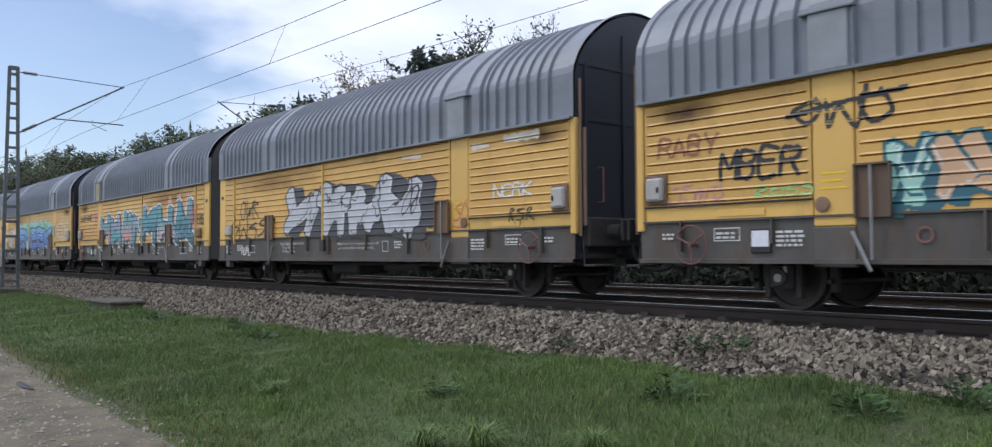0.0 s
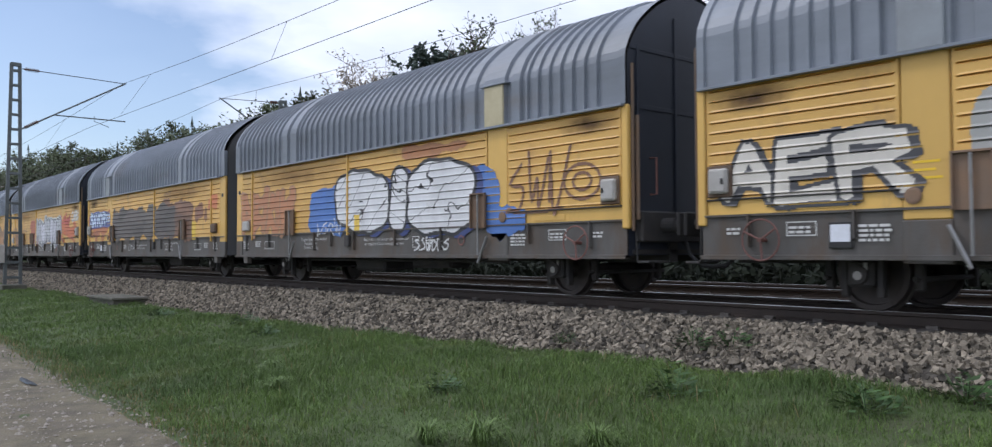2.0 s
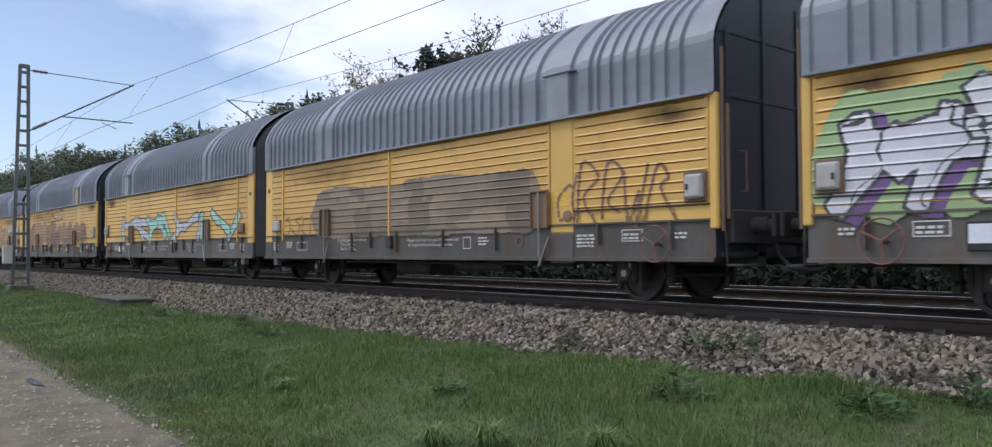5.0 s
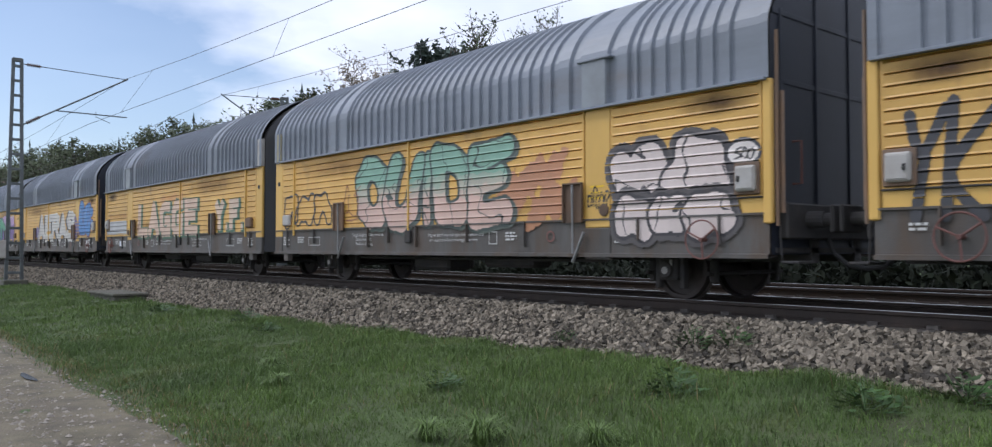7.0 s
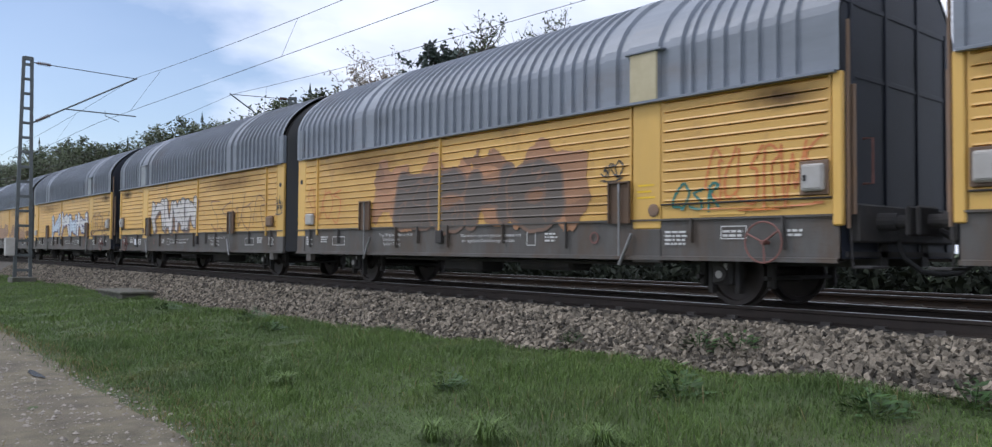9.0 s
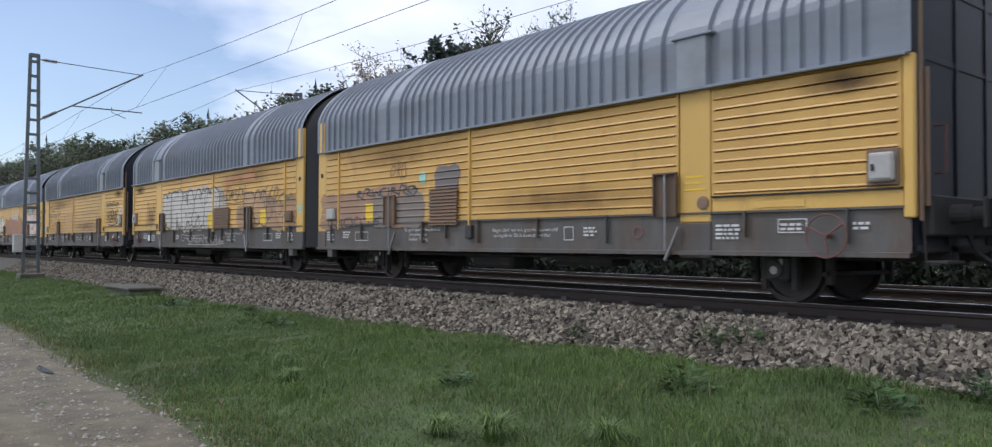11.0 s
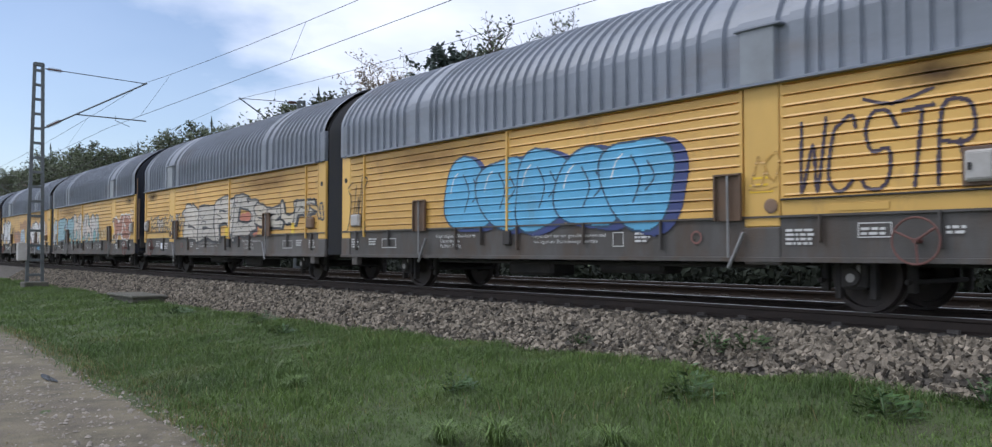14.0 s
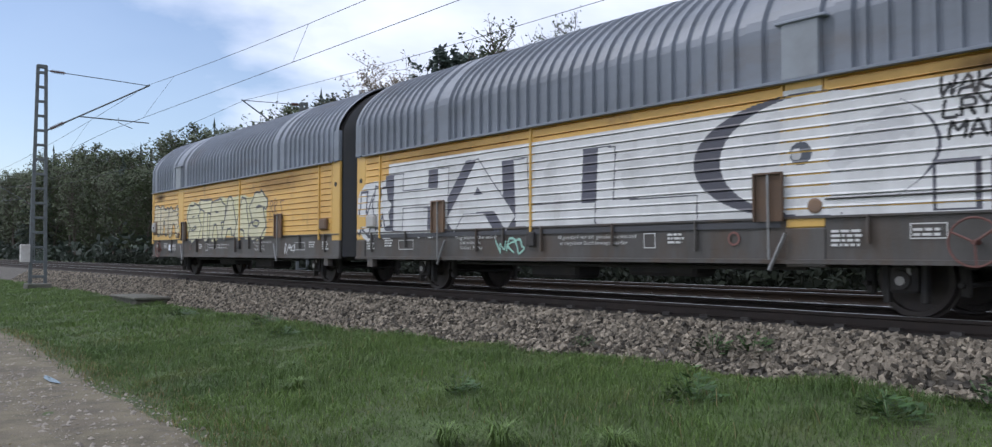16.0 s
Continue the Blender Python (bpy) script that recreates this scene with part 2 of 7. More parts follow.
# ---- mesh building ----
class Geo:
    """Collects vertices and faces of one mesh."""

    def __init__(self):
        self.v, self.f = [], []

    def add(self, verts, faces):
        k = len(self.v)
        self.v.extend(verts)
        self.f.extend([tuple(i + k for i in f) for f in faces])
        return self

    def box(self, x0, x1, y0, y1, z0, z1, c=0.0):
        if c <= 0:
            return self.add([(x, y, z) for x in (x0, x1) for y in (y0, y1) for z in (z0, z1)],
                            [(0, 1, 3, 2), (4, 6, 7, 5), (0, 4, 5, 1), (2, 3, 7, 6), (0, 2, 6, 4), (1, 5, 7, 3)])
        c = min(c, 0.45 * (x1 - x0), 0.45 * (y1 - y0), 0.45 * (z1 - z0))
        lo, hi = (x0, y0, z0), (x1, y1, z1)
        verts, ids = [], {}
        for s in [(a, b, d) for a in (0, 1) for b in (0, 1) for d in (0, 1)]:
            for ax in range(3):
                p = [(hi[i] if s[i] else lo[i]) if i == ax else (hi[i] - c if s[i] else lo[i] + c) for i in range(3)]
                ids[s, ax] = len(verts)
                verts.append(tuple(p))
        faces = []
        for ax in range(3):
            b, d = (ax + 1) % 3, (ax + 2) % 3
            for e in (0, 1):
                def key(p, q):
                    s = [0, 0, 0]
                    s[ax], s[b], s[d] = e, p, q
                    return ids[tuple(s), ax]
                ring = [key(0, 0), key(1, 0), key(1, 1), key(0, 1)]
                faces.append(tuple(ring if e else ring[::-1]))
            for p in (0, 1):
                for q in (0, 1):
                    s0, s1 = [0, 0, 0], [0, 0, 0]
                    s0[b], s0[d], s1[b], s1[d], s1[ax] = p, q, p, q, 1
                    s0, s1 = tuple(s0), tuple(s1)
                    ring = [ids[s0, b], ids[s1, b], ids[s1, d], ids[s0, d]]
                    faces.append(tuple(ring if p == q else ring[::-1]))
        for s in [(a, b, d) for a in (0, 1) for b in (0, 1) for d in (0, 1)]:
            ring = [ids[s, 0], ids[s, 1], ids[s, 2]]
            faces.append(tuple(ring if sum(s) % 2 else ring[::-1]))
        return self.add(verts, faces)

    def tube(self, a, b, r, n=8, r2=None, caps=True):
        a, b = Vector(a), Vector(b)
        d = (b - a).normalized()
        u = d.orthogonal().normalized()
        w = d.cross(u)
        r2 = r if r2 is None else r2
        ring = [(math.cos(2 * math.pi * i / n), math.sin(2 * math.pi * i / n)) for i in range(n)]
        verts = [tuple(a + (u * c + w * s) * r) for c, s in ring] + [tuple(b + (u * c + w * s) * r2) for c, s in ring]
        faces = [(i, (i + 1) % n, n + (i + 1) % n, n + i) for i in range(n)]
        if caps:
            faces += [tuple(range(n))[::-1], tuple(range(n, 2 * n))]
        return self.add(verts, faces)

    def path(self, pts, r, n=6):
        """One tube along a bent line."""
        pts = [Vector(q) for q in pts]
        m, rings, u = len(pts), [], None
        for i, q in enumerate(pts):
            d = (pts[min(m - 1, i + 1)] - pts[max(0, i - 1)]).normalized()
            u = d.orthogonal().normalized() if u is None else (u - d * u.dot(d)).normalized()
            w = d.cross(u)
            rings.append([tuple(q + (u * math.cos(2 * math.pi * k / n) + w * math.sin(2 * math.pi * k / n)) * r) for k in range(n)])
        self.sweep(rings, close=True)
        k = len(self.v) - m * n
        self.f += [tuple(range(k, k + n)), tuple(range(k + (m - 1) * n, k + m * n))]
        return self

    def lathe(self, centre, profile, n=28):
        """profile: (y, r) pairs about an axis along y."""
        cx, cy, cz = centre
        m = len(profile)
        verts = [(cx + r * math.cos(2 * math.pi * i / n), cy + y, cz + r * math.sin(2 * math.pi * i / n)) for i in range(n) for y, r in profile]
        faces = [(i * m + j, i * m + j + 1, (i + 1) % n * m + j + 1, (i + 1) % n * m + j) for i in range(n) for j in range(m - 1)]
        return self.add(verts, faces)

    def sweep(self, sections, close=False):
        m = len(sections[0])
        verts = [p for s in sections for p in s]
        faces = []
        for i in range(len(sections) - 1):
            for j in range(m if close else m - 1):
                k = (j + 1) % m
                faces.append((i * m + j, i * m + k, (i + 1) * m + k, (i + 1) * m + j))
        return self.add(verts, faces)

    def mesh(self, name):
        me = bpy.data.meshes.new(name)
        me.from_pydata(self.v, [], self.f)
        me.validate()
        return me


def part(name, geo, material, parent=None, label=""):
    me = geo if isinstance(geo, bpy.types.Mesh) else geo.mesh(name)
    if not me.materials:
        me.materials.append(material)
    ob = new(name, me)
    ob.parent = parent
    if label:
        tagged(ob, label)
    return ob


def smooth(ob):
    ob.data.polygons.foreach_set("use_smooth", [True] * len(ob.data.polygons))
    return ob


def empty(name, label, category, group="", kind="", at=(0, 0, 0)):
    ob = new(name)
    ob.location = at
    ob.empty_display_size = 0.3
    return tagged(ob, label, category, group, kind)


# ---- letter shapes from the built-in font, cut once ----
def cut_glyphs(chars, offsets):
    out = {}
    for off in offsets:
        for ch in chars:
            cu = bpy.data.curves.new("glyph", "FONT")
            cu.body, cu.offset, cu.resolution_u = ch, off, 3
            ob = new("glyph", cu)
            bpy.context.view_layer.update()
            me = ob.evaluated_get(bpy.context.evaluated_depsgraph_get()).to_mesh()
            out[ch, off] = ([(v.co.x, v.co.y) for v in me.vertices], [tuple(p.vertices) for p in me.polygons])
            bpy.data.objects.remove(ob)
            bpy.data.curves.remove(cu)
    return out


THIN = 0.0
GLYPHS = cut_glyphs("WagendrfutmischloVkTDbwOUR670ähüäpj.ß1E ", (THIN,))


# ---- ground, path, ballast ----
TRACK_Y, FAR_Y = 10.0, 14.3


def ease(a, b, v):
    k = min(1.0, max(0.0, (v - a) / (b - a)))
    return k * k * (3 - 2 * k)


def toe_z(x):
    return -0.73 + 0.17 * ease(-18, -2, x)


def ground_z(x, y):
    if y > 17.5:
        return -0.72 + 0.35 * ease(17.5, 21, y) + 0.9 * ease(22, 60, y) - 1.0 * ease(90, 400, y)
    if y > 7.9:
        return -0.78
    z = -0.91 + (toe_z(x) + 0.91) * ease(3.0, 7.4, y)
    if y > 7.4:
        z += (-0.78 - z) * ease(7.4, 7.9, y)
    near = ease(60, 20, abs(x + 10)) * ease(2.5, 3.4, y)
    return z + near * (0.035 * noise.noise((x * 0.9, y * 0.9, 0)) + 0.02 * noise.noise((x * 2.7, y * 2.7, 4)))


def axis(fine0, fine1, step, far):
    v = list(np.arange(fine0, fine1 + 1e-6, step))
    d, p, q = step, fine0, fine1
    while q < far:
        d *= 1.35
        p, q = p - d, q + d
        v = [p] + v + [q]
    return v


def path_edge(x):
    return 2.62 + 0.36 * ease(-8, -17, x) + 0.16 * noise.noise((x * 0.7, 7, 0)) + 0.06 * noise.noise((x * 2.5, 7, 3))


gx, gy = axis(-45, 6, 0.5, 3000), axis(-2, 24, 0.4, 3000)
geo = Geo()
geo.sweep([[(x, y, ground_z(x, y)) for y in gy] for x in gx])
ground = part("ground", geo, M_SOIL)
smooth(ground)
tagged(ground, "grassy soil verge sloping up to the railway", "ground", kind="structure")

geo = Geo()
rows = []
for i in range(240):
    x = 12 - i * 0.4 - max(0, i - 120) * 0.9
    a = 0.35 + 0.15 * noise.noise((x * 0.5, 3, 0))
    b = path_edge(x)
    rows.append([(x, y, ground_z(x, y) + 0.022 - (0.03 if k in (0, 8) else 0.0) - 0.02 * math.exp(-((y - 1.9) / 0.25) ** 2) + 0.01 * noise.noise((x * 3, y * 3, 1)))
                 for k, y in enumerate([a + (b - a) * j / 8 for j in range(9)])])
geo.sweep(rows)
path = smooth(part("path", geo, M_PATH))
tagged(path, "pale trodden gravel path with worn ruts", "path", kind="structure")

geo = Geo()
geo.add([(-11.45 + 0.38 * math.cos(a) * (1 + 0.25 * math.sin(3 * a)), 2.27 + 0.06 * math.sin(a) * (1 + 0.2 * math.cos(2 * a)), -0.880) for a in [i * math.pi / 12 for i in range(24)]], [tuple(range(24))])
puddle = part("puddle", geo, M_WATER)
tagged(puddle, "shallow muddy puddle reflecting the sky", "puddle", kind="structure")


def bed(x, toe_in):
    t = toe_z(x) - 0.05
    w = 0.06 * noise.noise((x * 0.8, 0, 5))
    return [(x, 7.45 + toe_in + w, t), (x, 7.75 + toe_in * 0.6, t + 0.18), (x, 8.40, -0.20), (x, 8.62, -0.165), (x, 10, -0.17), (x, 12.2, -0.20), (x, 14.3, -0.17), (x, 15.9, -0.18), (x, 16.9, -0.60), (x, 17.3, -0.80)]


geo = Geo()
xs = [-700, -450, -300, -200, -140, -100, -80, -65, -55] + list(np.arange(-48, 8, 0.5)) + [12, 20, 40, 80, 150, 250, 400, 700]
geo.sweep([bed(x, 0.25 * ease(-12, -2, x)) for x in xs])
ballast = part("ballast", geo, M_BALLAST)
tagged(ballast, "grey-brown crushed stone ballast bed under both tracks", "ballast", kind="structure")


def stone_mesh(rng, name):
    g = Geo()
    s = [(x, y, z) for x in (-1, 1) for y in (-1, 1) for z in (-1, 1)]
    g.add([tuple(c * (0.5 + 0.55 * rng.random()) * k for c, k in zip(p, (1.15, 0.85, 0.7))) for p in s],
          [(0, 1, 3), (0, 3, 2), (4, 6, 7), (4, 7, 5), (0, 4, 5), (0, 5, 1), (2, 3, 7), (2, 7, 6), (0, 2, 6), (0, 6, 4), (1, 5, 7), (1, 7, 3)])
    me = g.mesh(name)
    me.materials.append(M_STONE)
    return me


def bed_z(x, y):
    p = bed(x, 0.25 * ease(-12, -2, x))
    for (_, y0, z0), (_, y1, z1) in zip(p, p[1:]):
        if y0 <= y <= y1:
            return z0 + (z1 - z0) * (y - y0) / (y1 - y0)
    return p[0][2]


def stones_stuff():
    rng = np.random.default_rng(5)
    n = 27000
    cube = np.array([(x, y, z) for x in (-1, 1) for y in (-1, 1) for z in (-1, 1)], float)
    tri = np.array([(0, 1, 3, 2), (4, 6, 7, 5), (0, 4, 5, 1), (2, 3, 7, 6), (0, 2, 6, 4), (1, 5, 7, 3)])
    x = -48 + 51 * rng.random(n) ** 0.72
    y = 7.42 + 1.18 * rng.random(n)
    keep = y > 7.5 + np.array([0.25 * ease(-12, -2, v) for v in x]) + 0.16 * rng.random(n) - 0.14
    x, y = x[keep], y[keep]
    n = len(x)
    z = np.array([bed_z(a, b) for a, b in zip(x, y)])
    size = 0.022 + 0.026 * rng.random(n) ** 1.5
    v = cube[None] * (0.45 + 0.6 * rng.random((n, 8, 3))) * (np.array([1.2, 0.9, 0.7]) * size[:, None])[:, None]
    q = rng.normal(size=(n, 4))
    q /= np.linalg.norm(q, axis=1)[:, None]
    a, b, c, d = q.T
    R = np.stack([1 - 2 * (c * c + d * d), 2 * (b * c - a * d), 2 * (b * d + a * c), 2 * (b * c + a * d), 1 - 2 * (b * b + d * d), 2 * (c * d - a * b),
                  2 * (b * d - a * c), 2 * (c * d + a * b), 1 - 2 * (b * b + c * c)], 1).reshape(n, 3, 3)
    v = np.einsum("nij,nkj->nki", R, v) + np.stack([x, y, z + 0.012], 1)[:, None]
    f = (tri[None] + 8 * np.arange(n)[:, None, None]).reshape(-1, 4)
    g = Geo()
    g.v, g.f = v.reshape(-1, 3).tolist(), f.tolist()
    ob = part("loose_stones", g, M_STONE, ballast, "angular grey and brown crushed stones")
    tagged(ob, kind="stuff")


stones_stuff()
rng = random.Random(11)
shapes = [stone_mesh(rng, "stone") for _ in range(8)]
for i in range(290):
    x = -6.2 + 4.6 * rng.random()
    y = 7.85 + 0.62 * rng.random()
    s = 0.026 + 0.022 * rng.random()
    ob = new("stone", shapes[i % 8])
    ob.parent = ballast
    ob.matrix_basis = Matrix.LocRotScale((x, y, bed_z(x, y) + 0.025), Euler((rng.random() * 6, rng.random() * 6, rng.random() * 6)), (s, s, s))

# ---- tracks ----
RAIL = [(-0.036, 0), (0.036, 0), (0.036, -0.035), (0.009, -0.05), (0.009, -0.135), (0.07, -0.155), (0.07, -0.17), (-0.07, -0.17), (-0.07, -0.155), (-0.009, -0.135), (-0.009, -0.05), (-0.036, -0.035)]


def track(y0, label):
    t = empty("track", label, "railway track", "double track", "structure", (0, y0, 0))
    for s in (-0.7535, 0.7535):
        g = Geo()
        g.sweep([[(x, s + dy, dz) for dy, dz in RAIL] for x in (-700, 700)], close=True)
        rail = part("rail", g, M_RAIL, t, "rust-brown rail")
        g = Geo().box(-700, 700, s - 0.028, s + 0.028, 0.0, 0.003)
        part("running_surface", g, M_TREAD, rail, "polished bright rail head")
    return t


def sleeper_mesh():
    g = Geo()
    sec = [(-0.13, -0.32), (-0.11, -0.155), (0.11, -0.155), (0.13, -0.32)]
    g.sweep([[(dx, y, z - (0.03 if abs(y) < 0.4 else 0)) for dx, z in sec] for y in (-1.3, -0.45, -0.35, 0.35, 0.45, 1.3)], close=True)
    g.add([(dx, -1.3, z) for dx, z in sec], [(0, 1, 2, 3)]).add([(dx, 1.3, z) for dx, z in sec], [(3, 2, 1, 0)])
    for s in (-0.7535, 0.7535):
        for e in (-0.11, 0.11):
            g.box(-0.06, 0.06, s + e - 0.03, s + e + 0.03, -0.155, -0.12)
    return g


near_track = track(TRACK_Y, "near railway track on concrete sleepers, rusty rails with bright heads")
far_track = track(FAR_Y, "second railway track with rust-brown rails beyond the train")
base_me = sleeper_mesh().mesh("sleeper")
base_me.materials.append(M_SLEEPER)
for trk, lo, hi in ((near_track, -105, 3), (far_track, -90, 0)):
    for i in range(int((hi - lo) / 0.63)):
        ob = new("sleeper", base_me)
        ob.parent = trk
        ob.location = (lo + i * 0.63, 0, 0)
g = Geo()
for i in range(560):
    x = -105.5 - i * 0.63
    g.box(x - 0.12, x + 0.12, -1.3, 1.3, -0.32, -0.155)
tagged(part("far_sleepers", g, M_SLEEPER, near_track), kind="stuff")

# ---- concrete cover beside the ballast ----
slab = empty("cable_pit", "low mossy concrete cable pit with a flat cover in the grass", "cable pit", at=(-24.9, 7.15, toe_z(-25)))
part("wall", Geo().box(-1.05, 1.30, -0.42, 0.42, -0.3, 0.13, 0.02), M_CONCRETE, slab)
part("cover", Geo().box(-1.12, 1.37, -0.48, 0.48, 0.13, 0.20, 0.015), M_CONCRETE, slab, "pale concrete cover slab")


# ---- grass and weeds ----
def blades(name, n, region, height, width, material, label, lean=0.5, dens=None, seed=1):
    r = np.random.default_rng(seed)
    x0, x1, y0, y1 = region
    x, y = x0 + (x1 - x0) * r.random(n), y0 + (y1 - y0) * r.random(n)
    if dens is not None:
        k = np.array([dens(a, b) for a, b in zip(x, y)]) > r.random(n)
        x, y = x[k], y[k]
        n = len(x)
    z = np.array([ground_z(a, b) for a, b in zip(x, y)]) - 0.01
    patch = np.array([0.50 + 0.80 * max(0, 0.35 + noise.noise((a * 0.6, b * 0.6, 2))) + 0.9 * max(0, noise.noise((a * 1.7, b * 1.7, 9))) for a, b in zip(x, y)])
    h = height * patch * (0.55 + 0.75 * r.random(n))
    w = width * (0.7 + 0.6 * r.random(n))
    a, b = r.random(n) * 2 * np.pi, r.random(n) * 2 * np.pi
    lx, ly = np.cos(b) * lean * h, np.sin(b) * lean * h
    k = 0.25 + 0.75 * r.random(n)
    lx, ly = lx * k, ly * k
    dx, dy = np.cos(a) * w / 2, np.sin(a) * w / 2
    v = np.stack([np.stack([x - dx, y - dy, z], 1), np.stack([x + dx, y + dy, z], 1),
                  np.stack([x + dx * 0.8 + lx * 0.35, y + dy * 0.8 + ly * 0.35, z + h * 0.6], 1), np.stack([x - dx * 0.8 + lx * 0.35, y - dy * 0.8 + ly * 0.35, z + h * 0.6], 1),
                  np.stack([x + lx, y + ly, z + h * (1 - 0.35 * lean * k)], 1)], 1).reshape(-1, 3)
    i = 5 * np.arange(n)
    g = Geo()
    g.v = v.tolist()
    g.f = np.stack([i, i + 1, i + 2, i + 3], 1).tolist() + np.stack([i + 3, i + 2, i + 4], 1).tolist()
    ob = part(name, g, material)
    return tagged(ob, label, "grass", kind="stuff")


def turf(x, y):
    if y > 7.35 + 0.28 * ease(-12, -2, x) + 0.35 * noise.noise((x * 0.9, 0, 1)):
        return 0.10
    return min(1.0, 0.06 + max(0.0, (y - path_edge(x) + 0.12 + 0.2 * noise.noise((x * 2.3, y * 2.3, 5))) * 2.2))


blades("grass", 190000, (-18, 1.5, 2.5, 8.1), 0.105, 0.0062, M_GRASS, "lush green spring grass of uneven height", 0.85, lambda x, y: turf(x, y) * ease(-18, -10, x), 1)
blades("grass", 115000, (-52, -9, 2.5, 7.9), 0.100, 0.012, M_GRASS, "green grass verge running along the ballast", 0.8, lambda x, y: turf(x, y) * ease(-9, -17, x), 2)
blades("grass", 9000, (-20, -3, -0.4, 0.75), 0.06, 0.008, M_DRY, "dry trampled grass beside the path", 0.9, None, 3)
blades("grass", 2500, (-16, 1.5, 2.6, 7.6), 0.16, 0.007, M_DRY, "dry straw stalks among the green grass", 0.6, lambda x, y: 0.25 + 1.2 * max(0, noise.noise((x * 0.5, y * 0.5, 7))), 4)
blades("grass", 16000, (-22, 9, -7, 0.35), 0.10, 0.012, M_GRASS, "green grass on the field side of the path", 0.6, None, 17)
blades("grass", 9000, (1.5, 12, 2.6, 7.9), 0.115, 0.014, M_GRASS, "green grass verge beside the ballast", 0.6, turf, 18)
blades("grass", 26000, (-140, -50, 1.0, 7.6), 0.14, 0.05, M_GRASS, "green grass far along the line", 0.6, None, 6)


def weed(x, y, size, seed, tall=0.5):
    r = random.Random(seed)
    t = empty("weed", "leafy dark green weed growing at the edge of the ballast", "weed", "weeds", at=(x, y, max(ground_z(x, y), bed_z(x, y) - 0.02) if y > 7.6 else ground_z(x, y)))
    g = Geo()
    for i in range(int(70 + 60 * tall)):
        a, b, d = r.random() * 6.28, r.random() ** 0.6, r.random()
        cx, cy, cz = size * b * math.cos(a), size * b * math.sin(a), size * tall * d * (1.2 - b)
        s = size * (0.10 + 0.10 * r.random())
        u = Vector((math.cos(a + r.random()), math.sin(a + r.random()), 0.5 * r.random())) * s
        w = Vector((-u.y, u.x, 0.2 * s)) * 0.45
        c = Vector((cx, cy, cz + 0.02))
        g.add([tuple(c - u), tuple(c + w), tuple(c + u * 1.2), tuple(c - w)], [(0, 1, 2, 3)])
    part("leaves", g, M_WEED, t)
    g = Geo()
    for i in range(7):
        a = r.random() * 6.28
        g.tube((0, 0, -0.03), (size * 0.6 * math.cos(a), size * 0.6 * math.sin(a), size * tall * 0.8), 0.004, 4)
    tagged(part("stalk_tuft", g, M_WEED, t), kind="stuff")


for i, (x, y, s, tl) in enumerate([(-15.6, 6.9, 0.32, 0.7), (-5.7, 7.9, 0.26, 1.0), (-5.25, 8.0, 0.28, 0.8), (-7.6, 7.75, 0.2, 0.9), (-2.2, 8.15, 0.32, 0.6), (-11.5, 7.5, 0.25, 0.5),
                                 (-4.7, 6.2, 0.3, 1.0), (-6.9, 5.2, 0.22, 0.9), (-3.1, 6.6, 0.3, 0.8), (-19.5, 6.6, 0.3, 0.5), (-2.6, 7.3, 0.35, 0.7), (-13.2, 6.2, 0.25, 0.6)]):
    weed(x, y, s, 40 + i, tl)

# long arching grass tussocks near the camera
for i, (x, y, s) in enumerate([(-5.0, 4.15, 0.27), (-5.5, 4.0, 0.22), (-8.6, 4.2, 0.2), (-9.8, 4.7, 0.18), (-4.2, 4.6, 0.22)]):
    r = random.Random(90 + i)
    g = Geo()
    for k in range(190):
        a, l, h = r.random() * 6.28, s * (0.6 + 0.7 * r.random()), s * (0.45 + 0.5 * r.random())
        d = Vector((math.cos(a), math.sin(a), 0))
        n = Vector((-d.y, d.x, 0)) * 0.0028
        p = [Vector((0, 0, 0)) + d * 0.05 * r.random(), d * l * 0.35 + Vector((0, 0, h * 0.8)), d * l * 0.75 + Vector((0, 0, h)), d * l * 1.1 + Vector((0, 0, h * 0.7))]
        g.sweep([[tuple(q - n * w), tuple(q + n * w)] for q, w in zip(p, (1.0, 1.1, 0.8, 0.15))])
    ob = part("tussock", g, M_GRASS)
    ob.location = (x, y, ground_z(x, y) - 0.02)
    tagged(ob, "arching tussock of long green grass", "grass", "tussocks")


# pebbles and scraps on the path
def pebbles(n, seed):
    r = random.Random(seed)
    g = Geo()
    for i in range(n):
        x, y = -18 * r.random() ** 0.8 + 0.5 - 4, r.uniform(0.4, 2.75)
        s = 0.006 + 0.022 * r.random() ** 4
        z = ground_z(x, y) + 0.012
        g.add([(x + s * (0.7 + r.random()) * math.cos(a + i), y + s * (0.7 + r.random()) * math.sin(a + i), z) for a in (0, 1.3, 2.5, 3.7, 5.0)] + [(x, y, z + s * 0.9)],
              [(0, 1, 5), (1, 2, 5), (2, 3, 5), (3, 4, 5), (4, 0, 5)])
    tagged(part("pebbles", g, M_PEBBLE), "small scattered pebbles on the path", "pebbles", kind="stuff")


pebbles(7000, 8)
blades("grass", 5200, (-18, -3, 0.4, 1.35), 0.05, 0.008, M_DRY, "sparse dry grass on the crown of the path", 0.9, lambda x, y: max(0.0, 0.25 + 1.4 * noise.noise((x * 0.7, y * 1.5, 3))), 13)
blades("grass", 9000, (-20, -3, 2.30, 3.2), 0.07, 0.008, M_DRY, "ragged dry grass along the edge of the path", 0.8, lambda x, y: ease(path_edge(x) - 0.25, path_edge(x) + 0.1, y), 14)

